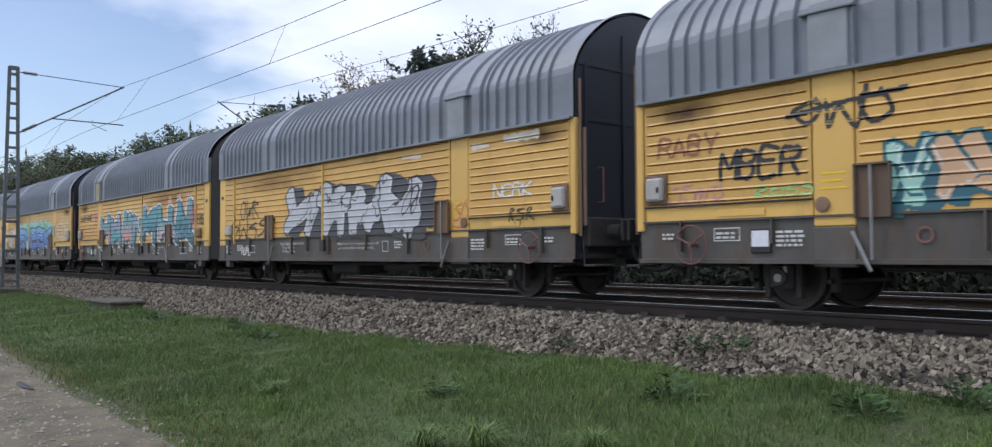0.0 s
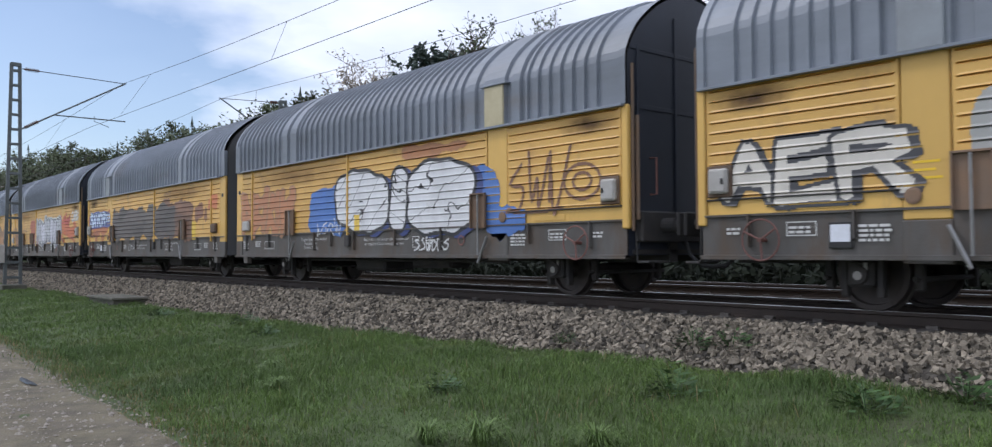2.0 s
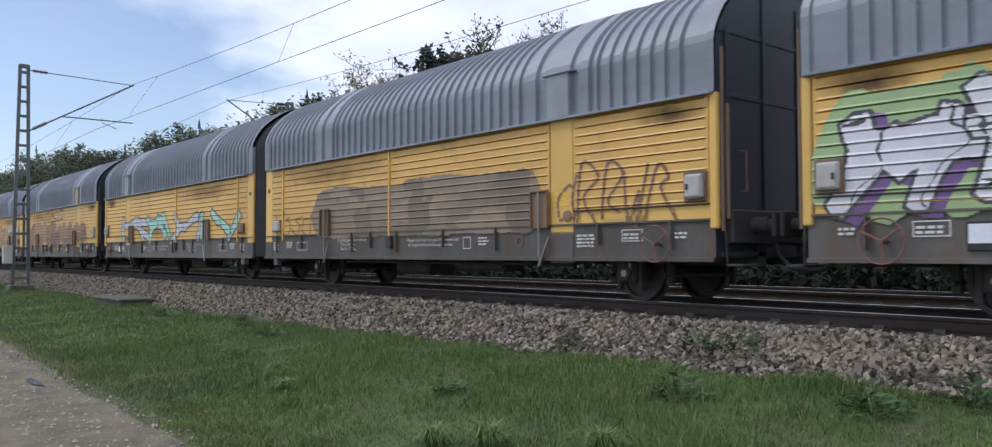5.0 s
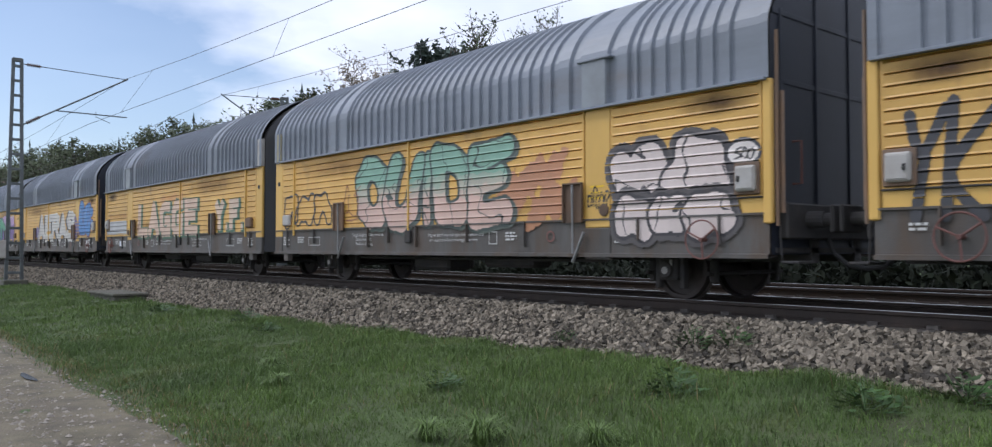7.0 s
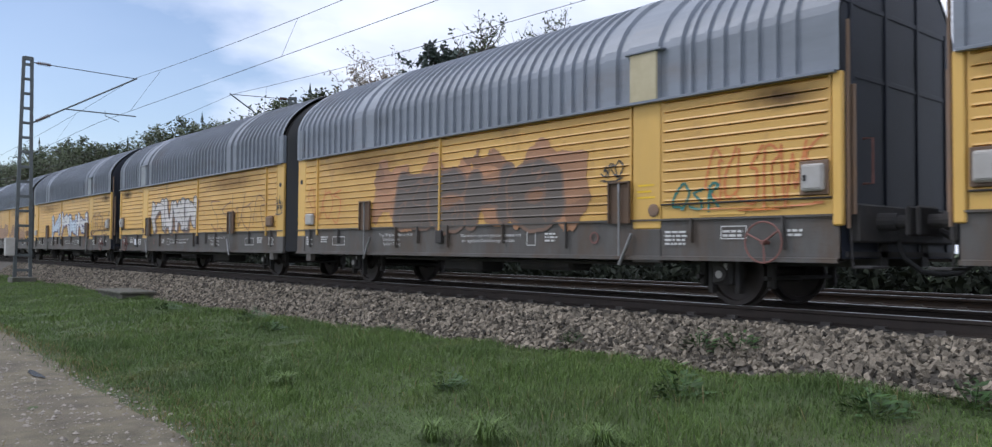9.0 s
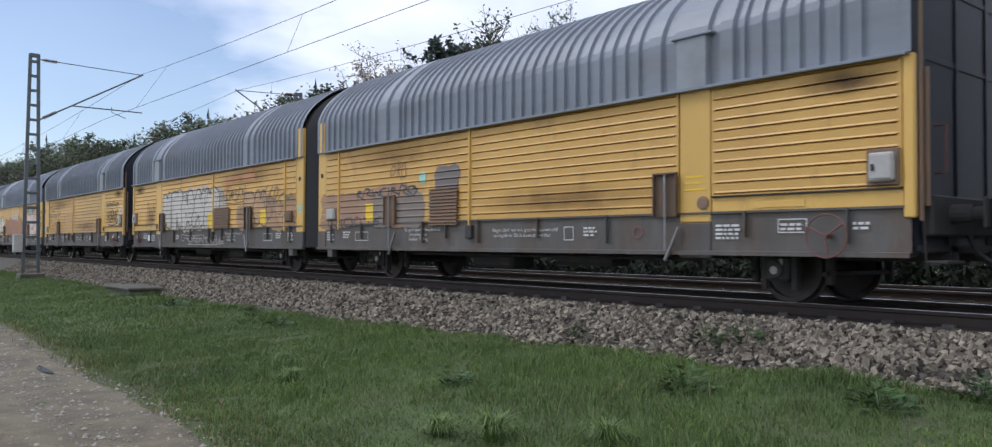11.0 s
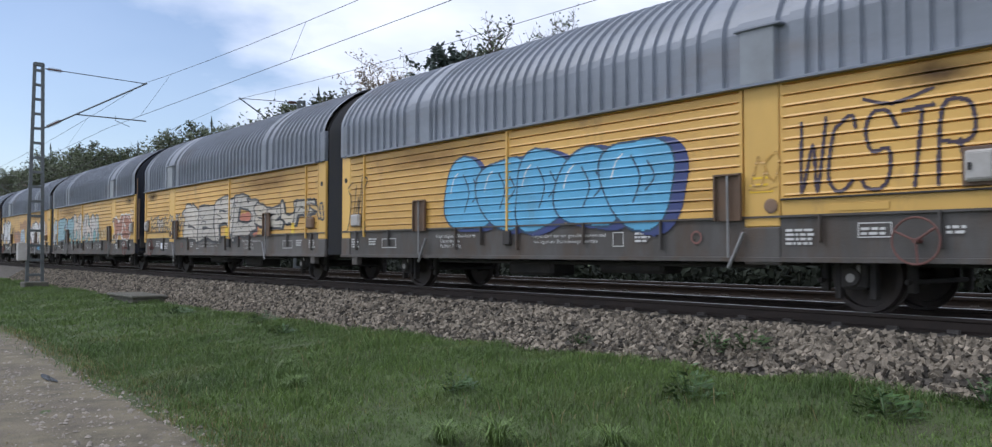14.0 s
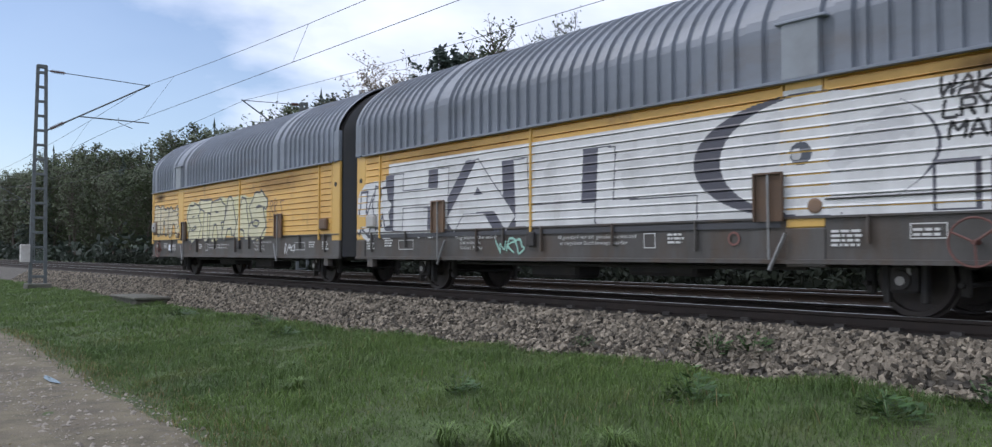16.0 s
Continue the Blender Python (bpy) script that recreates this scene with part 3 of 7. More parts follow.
# ---- trees ----
def limb_points(r, base, direction, length, n=5, curl=0.25):
    p, d, pts = Vector(base), Vector(direction).normalized(), [Vector(base)]
    for _ in range(n):
        d = (d + Vector((r.uniform(-curl, curl), r.uniform(-curl, curl), r.uniform(-0.05, curl)))).normalized()
        p = p + d * length / n
        pts.append(p.copy())
    return pts


def broad_tree(seed, height, spread, leaves, leaf, crown_base=0.35, leaf_mat=None, bare=False):
    r = random.Random(seed)
    t = empty("tree", "deciduous tree at the wood's edge with sparse spring leaves", "tree", "trees beside the line")
    wood, crown = Geo(), Geo()
    trunk = limb_points(r, (0, 0, -0.3), (0, 0, 1), height * 0.9, 8, 0.07)
    for i in range(8):
        wood.tube(trunk[i], trunk[i + 1], height * 0.016 * (1 - i / 9.0), 7, height * 0.016 * (1 - (i + 1) / 9.0), False)
    tips = []
    for i in range(30):
        k = crown_base + (1 - crown_base) * (i + r.random()) / 30
        b = trunk[0].lerp(trunk[-1], k)
        a = i * 2.4 + r.random()
        reach = spread * (0.35 + 0.9 * math.sin(math.pi * min(1, 0.18 + (k - crown_base) / (1 - crown_base) * 0.8))) * (0.6 + 0.5 * r.random())
        pts = limb_points(r, b, (math.cos(a), math.sin(a), 0.35 + 0.5 * k), reach, 5)
        for j in range(5):
            wood.tube(pts[j], pts[j + 1], 0.05 * (1 - j / 5.5), 5, 0.05 * (1 - (j + 1) / 5.5), False)
        for q in pts[2:]:
            for _ in range(3):
                s = limb_points(r, q, (r.uniform(-1, 1), r.uniform(-1, 1), r.uniform(-0.1, 1)), reach * 0.35, 3)
                for j in range(3):
                    wood.tube(s[j], s[j + 1], 0.018 * (1 - j / 4), 3, 0.018 * (1 - (j + 1) / 4), False)
                tips += [s[1], s[2], s[3]]
    tips += [trunk[-1], trunk[-2]]
    for i in range(leaves):
        c = tips[r.randrange(len(tips))] + Vector((r.gauss(0, 0.22), r.gauss(0, 0.22), r.gauss(0, 0.2))) * spread * 0.22
        u = Vector((r.uniform(-1, 1), r.uniform(-1, 1), r.uniform(-0.7, 0.7))).normalized() * leaf * (0.6 + 0.8 * r.random())
        w = u.orthogonal().normalized() * leaf * (0.35 + 0.3 * r.random())
        crown.add([tuple(c - u), tuple(c + w), tuple(c + u), tuple(c - w)], [(0, 1, 2, 3)])
    part("trunk", wood, M_BARK, t)
    part("crown", crown, leaf_mat or M_LEAF, t)
    return t


def spruce(seed, height, spread):
    r = random.Random(seed)
    t = empty("tree", "tall dark green spruce at the wood's edge", "tree", "trees beside the line")
    wood, crown = Geo(), Geo()
    wood.tube((0, 0, -0.3), (0, 0, height), height * 0.014, 7, 0.02, False)
    z = height * 0.06
    while z < height * 0.985:
        k = 1 - z / height
        n = 5 + int(5 * k)
        for i in range(n):
            a = r.random() * 6.28
            l = spread * (k ** 0.8) * (0.7 + 0.45 * r.random())
            d = Vector((math.cos(a), math.sin(a), 0))
            s = Vector((-d.y, d.x, 0))
            for j in range(5):
                f = (j + 0.6) / 5
                c = d * l * f + Vector((0, 0, z - l * 0.38 * f * f))
                wd = (0.10 + 0.20 * l * (1 - f * 0.8)) * (0.7 + 0.6 * r.random())
                tip = c + d * l * 0.28 + Vector((0, 0, -0.10 * l))
                dr = Vector((0, 0, -0.12 - 0.16 * r.random()))
                crown.add([tuple(c - s * wd + dr), tuple(c), tuple(tip), tuple(c + s * wd + dr)], [(0, 1, 2), (1, 3, 2)])
        z += height * (0.014 + 0.012 * r.random())
    for i in range(6):
        a = i * 1.05
        crown.add([(0, 0, height * 1.02), (0.12 * math.cos(a), 0.12 * math.sin(a), height * 0.96), (0.12 * math.cos(a + 1), 0.12 * math.sin(a + 1), height * 0.95)], [(0, 1, 2)])
    part("trunk", wood, M_BARK, t)
    part("crown", crown, M_NEEDLE, t)
    return t


def put_tree(t, x, y, rz=0.0, s=1.0):
    t.location, t.rotation_euler, t.scale = (x, y, ground_z(x, y) - 0.05), (0, 0, rz), (s, s, s)


oak = broad_tree(1, 13.0, 3.6, 2600, 0.16, 0.3)
beech = broad_tree(2, 13.5, 3.0, 2000, 0.15, 0.35)
scrub = broad_tree(3, 12.0, 3.4, 3000, 0.17, 0.12)
birch = broad_tree(4, 13.0, 2.6, 700, 0.11, 0.45)
pine = broad_tree(5, 12.8, 2.5, 8500, 0.17, 0.70, M_PINE)
bare = broad_tree(6, 12.6, 3.6, 2600, 0.11, 0.4, M_TWIG)
tagged(pine, "round-crowned dark green pine rising behind the train")
tagged(bare, "pale bare tree with budding twigs")
tagged(birch, "slender tree with thin bright young leaves")
fir_a, fir_b = spruce(7, 14.5, 2.6), spruce(8, 13.0, 2.2)


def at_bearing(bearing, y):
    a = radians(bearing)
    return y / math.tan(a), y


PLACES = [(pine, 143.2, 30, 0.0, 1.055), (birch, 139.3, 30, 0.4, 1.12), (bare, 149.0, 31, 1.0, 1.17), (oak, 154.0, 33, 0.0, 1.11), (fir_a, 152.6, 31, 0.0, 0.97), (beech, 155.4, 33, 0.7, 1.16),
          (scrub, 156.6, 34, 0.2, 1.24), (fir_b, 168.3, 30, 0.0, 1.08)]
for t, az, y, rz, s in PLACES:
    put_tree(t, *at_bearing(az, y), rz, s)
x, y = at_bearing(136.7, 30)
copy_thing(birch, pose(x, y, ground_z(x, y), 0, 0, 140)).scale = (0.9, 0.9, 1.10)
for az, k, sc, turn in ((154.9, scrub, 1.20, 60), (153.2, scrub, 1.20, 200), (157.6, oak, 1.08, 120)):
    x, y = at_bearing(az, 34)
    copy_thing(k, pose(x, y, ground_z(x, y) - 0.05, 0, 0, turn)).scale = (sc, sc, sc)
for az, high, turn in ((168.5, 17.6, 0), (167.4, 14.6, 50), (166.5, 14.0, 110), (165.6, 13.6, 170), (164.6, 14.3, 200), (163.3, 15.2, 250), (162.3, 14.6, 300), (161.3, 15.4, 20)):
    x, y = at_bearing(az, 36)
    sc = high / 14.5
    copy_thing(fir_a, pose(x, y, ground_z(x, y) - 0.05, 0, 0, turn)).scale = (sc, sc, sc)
rng = random.Random(77)
kinds = [oak, beech, scrub, scrub, oak, fir_a, fir_b, beech, scrub, oak, scrub]
i = 0
for row_y, x0, x1, gap in ((26.5, -72, -330, 3.7), (30.5, -58, -330, 3.4), (36, -62, -330, 4.2)):
    x = x0
    while x > x1:
        k = kinds[(i * 7 + int(row_y)) % len(kinds)]
        i += 1
        s = rng.uniform(0.78, 1.04) if row_y < 30 else rng.uniform(0.95, 1.2)
        s *= 0.95 - 0.08 * ease(-78, -100, x) + 0.30 * ease(-104, -140, x)
        xx, yy = x + rng.uniform(-1.5, 1.5), row_y + rng.uniform(-1.6, 1.6)
        c = copy_thing(k, pose(xx, yy, ground_z(xx, yy) - 0.05, 0, 0, rng.uniform(0, 360)))
        c.scale = (s, s, s * rng.uniform(0.92, 1.06))
        x -= gap * rng.uniform(0.8, 1.3)


def clumps(name, n, region, zlo, zhi, size, material, label, seed):
    r = np.random.default_rng(seed)
    x0, x1, y0, y1 = region
    g = Geo()
    vs, fs = [], []
    for i in range(n):
        x, y = r.uniform(x0, x1), r.uniform(y0, y1)
        top = zlo + (zhi - zlo) * (0.55 + 0.5 * noise.noise((x * 0.12, y * 0.2, seed)) + 0.25 * noise.noise((x * 0.5, y * 0.5, seed)))
        z = ground_z(x, y) + r.random() * max(0.1, top)
        a, b = r.normal(size=3), r.normal(size=3)
        a, b = a / np.linalg.norm(a) * size * r.uniform(0.6, 1.4), b / np.linalg.norm(b) * size * r.uniform(0.4, 0.9)
        k = len(vs)
        c = np.array((x, y, z))
        vs += [tuple(c - a), tuple(c + b), tuple(c + a), tuple(c - b)]
        fs.append((k, k + 1, k + 2, k + 3))
    g.v, g.f = vs, fs
    return tagged(part(name, g, material), label, "undergrowth", kind="stuff")


clumps("undergrowth", 9000, (-330, -60, 22, 32), 0.4, 4.0, 0.38, M_FARWOOD, "dense dark undergrowth along the edge of the wood", 3)
clumps("hedge", 60000, (-75, 8, 17.9, 21.5), 0.5, 1.5, 0.13, M_HEDGE, "low dark green scrub beyond the second track, shade put into its leaf colour", 4)
clumps("far_wood", 9000, (-420, -60, 38, 52), 6.0, 13.0, 0.8, M_FARWOOD, "dense far trees of the wood", 5)


# ---- overhead line ----
def lattice_mast(x, y, top, side):
    """side: +1 when its arms reach towards +y."""
    b = toe_z(x) if y < 10 else -0.55
    t = empty("catenary_mast", "grey-green lattice steel catenary mast on a concrete base", "catenary mast", "overhead line masts", at=(x, y, b))
    part("foundation", Geo().box(-0.45, 0.45, -0.42, 0.42, -0.4, 0.22, 0.03), M_CONCRETE, t, "square concrete foundation block")
    h = top - b
    legs = []
    for e in (-1, 1):
        g = Geo()
        g.sweep([[(-0.045 + dx, e * (0.27 - 0.13 * k) + dy, 0.2 + (h - 0.2) * k) for dx, dy in ((0, -0.06), (0.09, -0.06), (0.09, 0.06), (0, 0.06))] for k in (0, 1)], close=True)
        part("leg", g, M_MAST, t)
    for i in range(15):
        k = (i + 0.5) / 15
        w = 0.27 - 0.13 * k
        part("batten", Geo().box(-0.055, 0.055, -w, w, 0.2 + (h - 0.2) * k - 0.05, 0.2 + (h - 0.2) * k + 0.05, 0.008), M_MAST, t)
    part("head_plate", Geo().box(-0.07, 0.07, -0.17, 0.17, h - 0.12, h + 0.03, 0.01), M_MAST, t)
    return t, b


def cantilever(t, b, side, reach, z_top_mast, z_top_tip, z_low_mast, z_reg):
    s = side
    a0, a1 = (0, s * 0.2, z_top_mast - b), (0, s * reach, z_top_tip - b)
    part("top_tie", Geo().tube(a0, a1, 0.018, 6), M_WIRE, t)
    low = (0, s * 0.2, z_low_mast - b)
    part("bracket_tube", Geo().tube(low, (0, s * (reach + 0.12), z_top_tip - b + 0.02), 0.032, 8), M_MAST, t)
    mid = Vector(low).lerp(Vector(a1), 0.30)
    part("registration_tube", Geo().tube(mid, (0, s * (reach + 0.1), z_reg - b), 0.025, 8), M_MAST, t)
    part("steady_arm", Geo().path([(0, s * reach * 0.72, z_reg - b + 0.10), (0, s * reach * 0.72, z_reg - b - 0.10), (0, s * (reach * 0.86), z_reg - b - 0.30)], 0.014, 6), M_MAST, t)
    for p, q in ((a0, a1), (low, a1)):
        d = Vector(q) - Vector(p)
        g = Geo()
        for k in range(7):
            c = Vector(p) + d * (0.04 + 0.018 * k)
            g.tube(c, c + d * 0.006, 0.075, 10)
        g.tube(Vector(p) + d * 0.02, Vector(p) + d * 0.17, 0.03, 8)
        part("insulator", g, M_INSUL, t, "ribbed brown insulator")


MAST_X, Z_MESS, Z_TIP, Z_REG, Z_CONT = -36.5, 7.75, 7.85, 6.24, 5.95
mast, mb = lattice_mast(MAST_X, 6.7, 8.13, 1)
cantilever(mast, mb, 1, 4.0, 7.95, Z_TIP, 5.55, Z_REG)
g = Geo().box(-0.16, 0.16, -0.62, -0.30, 1.05, 1.75, 0.02)
part("switch_box", g, M_LIGHTBOX, mast, "small pale grey box on the mast")
far_mast, fb = lattice_mast(MAST_X, 18.0, 7.95, -1)
cantilever(far_mast, fb, -1, 3.0, 7.85, 7.73, 6.0, 6.2)
far_two, fb2 = lattice_mast(MAST_X - 65, 18.0, 7.95, -1)
cantilever(far_two, fb2, -1, 3.0, 7.85, 7.73, 6.0, 6.2)


def wire_pair(y_at, y_c, label_m, label_c, z_support, sag, z_contact, stag):
    spans = [(MAST_X - 130 + 65 * i) for i in range(5)]
    m, c = [], []
    for i, x0 in enumerate(spans[:-1]):
        for k in range(16):
            f = k / 16
            x = x0 + 65 * f
            m.append((x, y_at - 0.8 * 4 * f * (1 - f), z_support - sag * 4 * f * (1 - f)))
            s = stag * (1 - 2 * f) * (1 if i % 2 else -1)
            c.append((x, y_c + s, z_contact - 0.05 * math.sin(math.pi * f)))
    mess = part("messenger_wire", Geo().path(m, 0.009, 5), M_WIRE)
    tagged(mess, label_m, "overhead wire", "overhead wires")
    cont = part("contact_wire", Geo().path(c, 0.009, 5), M_WIRE)
    tagged(cont, label_c, "overhead wire", "overhead wires")
    for i in range(0, len(m), 3):
        if -120 < m[i][0] < 40:
            part("dropper", Geo().tube(m[i], c[i], 0.006, 4), M_WIRE, mess)


wire_pair(TRACK_Y + 0.7, TRACK_Y, "thin messenger wire above the near track", "thin contact wire above the near track", Z_TIP, 1.28, 5.81, 0.7)
wire_pair(FAR_Y + 0.7, FAR_Y, "thin messenger wire above the second track", "thin contact wire above the second track", 7.73, 1.12, 5.9, -0.4)


# ---- the train ----
SIDE = -1.5
SILL0, SILL1, EAVE = 0.60, 1.11, 2.65
RIBS = [1.205 + 0.128 * i for i in range(12)]


def rib_off(z):
    for c in RIBS:
        if c - 0.024 < z < c + 0.022:
            if z >= c:
                return 0.009 * (1 - (z - c) / 0.022)
            return 0.009 - 0.043 * (c - z) / 0.004 if z > c - 0.004 else -0.034 * (z - c + 0.024) / 0.020
    return 0.0


def rib_levels(z0, z1):
    v = {z0, z1}
    for c in RIBS:
        v |= {q for q in (c - 0.024, c - 0.004, c, c + 0.022) if z0 < q < z1}
    return sorted(v)


def panel_geo(x0, x1, z0, z1, y=SIDE, back=0.035, sign=-1):
    g = Geo()
    zs = rib_levels(z0, z1)
    xs = ((x0, 0), (x0 + 0.035, 0), (x0 + 0.06, 1), (x1 - 0.06, 1), (x1 - 0.035, 0), (x1, 0))
    g.sweep([[(x, y + sign * k * rib_off(z), z) for z in zs] for x, k in xs])
    yb = y - sign * max(back, 0.05)
    g.add([(x0, y, z0), (x1, y, z0), (x1, yb, z0), (x0, yb, z0)], [(0, 1, 2, 3)])
    g.add([(x0, y, z1), (x1, y, z1), (x1, yb, z1), (x0, yb, z1)], [(3, 2, 1, 0)])
    for x in (x0, x1):
        g.add([(x, y, z0), (x, y, z1), (x, yb, z1), (x, yb, z0)], [(0, 1, 2, 3)])
    return g


HALF = [(-1.535, 2.63), (-1.505, 2.66), (-1.505, 3.30), (-1.485, 3.40), (-1.43, 3.52), (-1.36, 3.64), (-1.27, 3.76), (-1.16, 3.87), (-1.04, 3.975), (-0.91, 4.075), (-0.76, 4.175), (-0.60, 4.255), (-0.42, 4.32), (-0.21, 4.37), (0.0, 4.39)]
PROFILE = HALF + [(-y, z) for y, z in HALF[-2::-1]]


def profile_normals():
    out = []
    for i in range(len(PROFILE)):
        a, b = PROFILE[max(0, i - 1)], PROFILE[min(len(PROFILE) - 1, i + 1)]
        t = Vector((b[0] - a[0], b[1] - a[1])).normalized()
        out.append((-t.y, t.x))
    return out


NORMALS = profile_normals()


def roof_stations(u0, u1):
    """(u, how far the sheet stands out) along a unit: narrow ribs, and wide raised bands."""
    st = [(u0, 0.03), (u0 + 0.10, 0.03), (u0 + 0.11, 0.0)]
    bands = [(2.95, 3.18), (3.32, 3.62), (9.55, 9.80), (9.98, 10.52), (10.66, 10.88)]
    u = u0 + 0.24
    while u < u1 - 0.3:
        hit = [b for b in bands if b[0] - 0.12 < u < b[1] + 0.05]
        if hit:
            a, b = hit[0]
            st += [(a, 0.0), (a + 0.02, 0.05), (b - 0.02, 0.05), (b, 0.0)]
            u = b + 0.12
        else:
            st += [(u - 0.030, 0.0), (u - 0.018, 0.042), (u + 0.018, 0.042), (u + 0.030, 0.0)]
            u += 0.235
    st += [(u1 - 0.11, 0.0), (u1 - 0.10, 0.03), (u1, 0.03)]
    return sorted(st)


def roof_geo(sg):
    g = Geo()
    secs = []
    for u, o in roof_stations(0.36, 12.93):
        secs.append([(sg * u, y + n[0] * o, z + n[1] * o) for (y, z), n in zip(PROFILE, NORMALS)])
    g.sweep(secs)
    return g


def profile_cap(g, x, inset=0.03, z0=0.75):
    pts = [(y * (1 - inset / 1.5), z - inset) for y, z in PROFILE[1:-1]]
    ring = [(x, pts[0][0], z0)] + [(x, y, z) for y, z in pts] + [(x, pts[-1][0], z0)]
    g.add(ring, [tuple(range(len(ring)))])
    return ring


UNIT_MESHES = {}
M_BOXES = {True: M_RECESS, False: M_LIGHTBOX}


def shared(key, maker, material):
    if key not in UNIT_MESHES:
        me = maker().mesh(key[0])
        me.materials.append(material)
        UNIT_MESHES[key] = me
    return UNIT_MESHES[key]


def xbox(g, sg, u0, u1, *r):
    a, b = sorted((sg * u0, sg * u1))
    return g.box(a, b, *r)


def core(sg):
    g = Geo()
    a = profile_cap(g, sg * 0.42, 0.05)
    b = profile_cap(g, sg * 12.90, 0.05)
    n = len(a)
    g.add(a + b, [(i, (i + 1) % n, n + (i + 1) % n, n + i) for i in range(n)])
    return g


def sill(sg, s):
    """One channel-shaped side sill: its web and two flanges in one section."""
    sec = [(1.34, 0.60), (1.535, 0.575), (1.535, 0.625), (1.488, 0.63), (1.488, 1.08), (1.52, 1.082), (1.52, 1.106), (1.34, 1.106)]
    g = Geo()
    g.sweep([[(sg * u, s * y, z) for y, z in sec] for u in (0.36, 12.90)], close=True)
    return g


def frame_bars(sg):
    g = Geo()
    for y in (-0.55, 0.55):
        xbox(g, sg, 0.5, 12.95, y - 0.09, y + 0.09, 0.52, 0.80)
    for u in (2.2, 3.6, 5.7, 7.9, 9.7, 11.2):
        xbox(g, sg, u - 0.05, u + 0.05, -1.3, 1.3, 0.55, 0.75)
    xbox(g, sg, 5.0, 6.1, -0.9, -0.35, 0.30, 0.62, 0.05)
    xbox(g, sg, 7.2, 8.4, -1.0, -0.5, 0.38, 0.62, 0.05)
    xbox(g, sg, 3.9, 4.8, 0.2, 0.8, 0.28, 0.62, 0.05)
    for y in (-1.0, 1.0):
        g.tube((sg * 3.3, y, 0.52), (sg * 10.0, y, 0.52), 0.03, 6)
    xbox(g, sg, 0.4, 12.95, -1.40, 1.40, 0.64, 0.70)
    return g


def hand_wheel():
    g = Geo()
    n, R = 26, 0.235
    ring = [(R * math.cos(2 * math.pi * i / n), 0, R * math.sin(2 * math.pi * i / n)) for i in range(n + 1)]
    g.path(ring, 0.011, 6)
    for i in range(3):
        a = 0.6 + i * 2 * math.pi / 3
        g.tube((0, 0, 0), (R * math.cos(a), 0, R * math.sin(a)), 0.012, 6)
    g.tube((0, -0.03, 0), (0, 0.14, 0), 0.025, 8)
    return g


def wheel_geo(y):
    s = 1 if y > 0 else -1
    return Geo().lathe((0, 0, 0), [(y + s * -0.07, 0.445), (y + s * -0.045, 0.445), (y + s * -0.04, 0.415), (y + s * 0.065, 0.408), (y + s * 0.065, 0.35), (y + s * 0.02, 0.34), (y + s * 0.0, 0.14),
                                      (y + s * 0.06, 0.12), (y + s * 0.09, 0.075), (y + s * 0.09, 0.0)], 36)


def tread_geo(y):
    s = 1 if y > 0 else -1
    return Geo().lathe((0, 0, 0), [(y + s * 0.0665, 0.410), (y + s * 0.0675, 0.395), (y + s * 0.0665, 0.375)], 36)


def axle_box_geo(s):
    g = Geo()
    y = s * 1.0
    g.box(-0.15, 0.15, y - 0.1, y + 0.12, -0.14, 0.16, 0.03)
    g.lathe((0, 0, 0), [(y + s * 0.12, 0.11), (y + s * 0.15, 0.10), (y + s * 0.155, 0.0)], 16)
    return g


def spring_geo(s):
    g = Geo()
    y = s * 1.0
    for k in range(6):
        l = 0.62 - 0.085 * k
        z = 0.17 + 0.018 * k
        for a, b in ((-l, -l / 2), (-l / 2, 0), (0, l / 2), (l / 2, l)):
            za, zb = z + 0.13 * (a / 0.62) ** 2, z + 0.13 * (b / 0.62) ** 2
            g.add([(a, y - 0.06, za), (b, y - 0.06, zb), (b, y + 0.06, zb), (a, y + 0.06, za), (a, y - 0.06, za + 0.016), (b, y - 0.06, zb + 0.016), (b, y + 0.06, zb + 0.016), (a, y + 0.06, za + 0.016)],
                  [(0, 3, 2, 1), (4, 5, 6, 7), (0, 1, 5, 4), (2, 3, 7, 6), (1, 2, 6, 5), (3, 0, 4, 7)])
    for x in (-0.2, 0.2):
        g.box(x - 0.035, x + 0.035, y - 0.05, y + 0.06, -0.25, 0.30, 0.01)
    for x in (-0.64, 0.64):
        g.box(x - 0.05, x + 0.05, y - 0.06, y + 0.08, 0.12, 0.34, 0.01)
    return g


def brake_geo():
    g = Geo()
    for y in (-0.75, 0.75):
        for x in (-0.5, 0.5):
            g.box(x - 0.05, x + 0.05, y - 0.05, y + 0.05, -0.18, 0.35, 0.02)
    g.tube((-0.5, -0.9, -0.05), (-0.5, 0.9, -0.05), 0.03, 6).tube((0.5, -0.9, -0.05), (0.5, 0.9, -0.05), 0.03, 6)
    g.box(-0.95, 0.95, -0.85, 0.85, 0.22, 0.30)
    return g


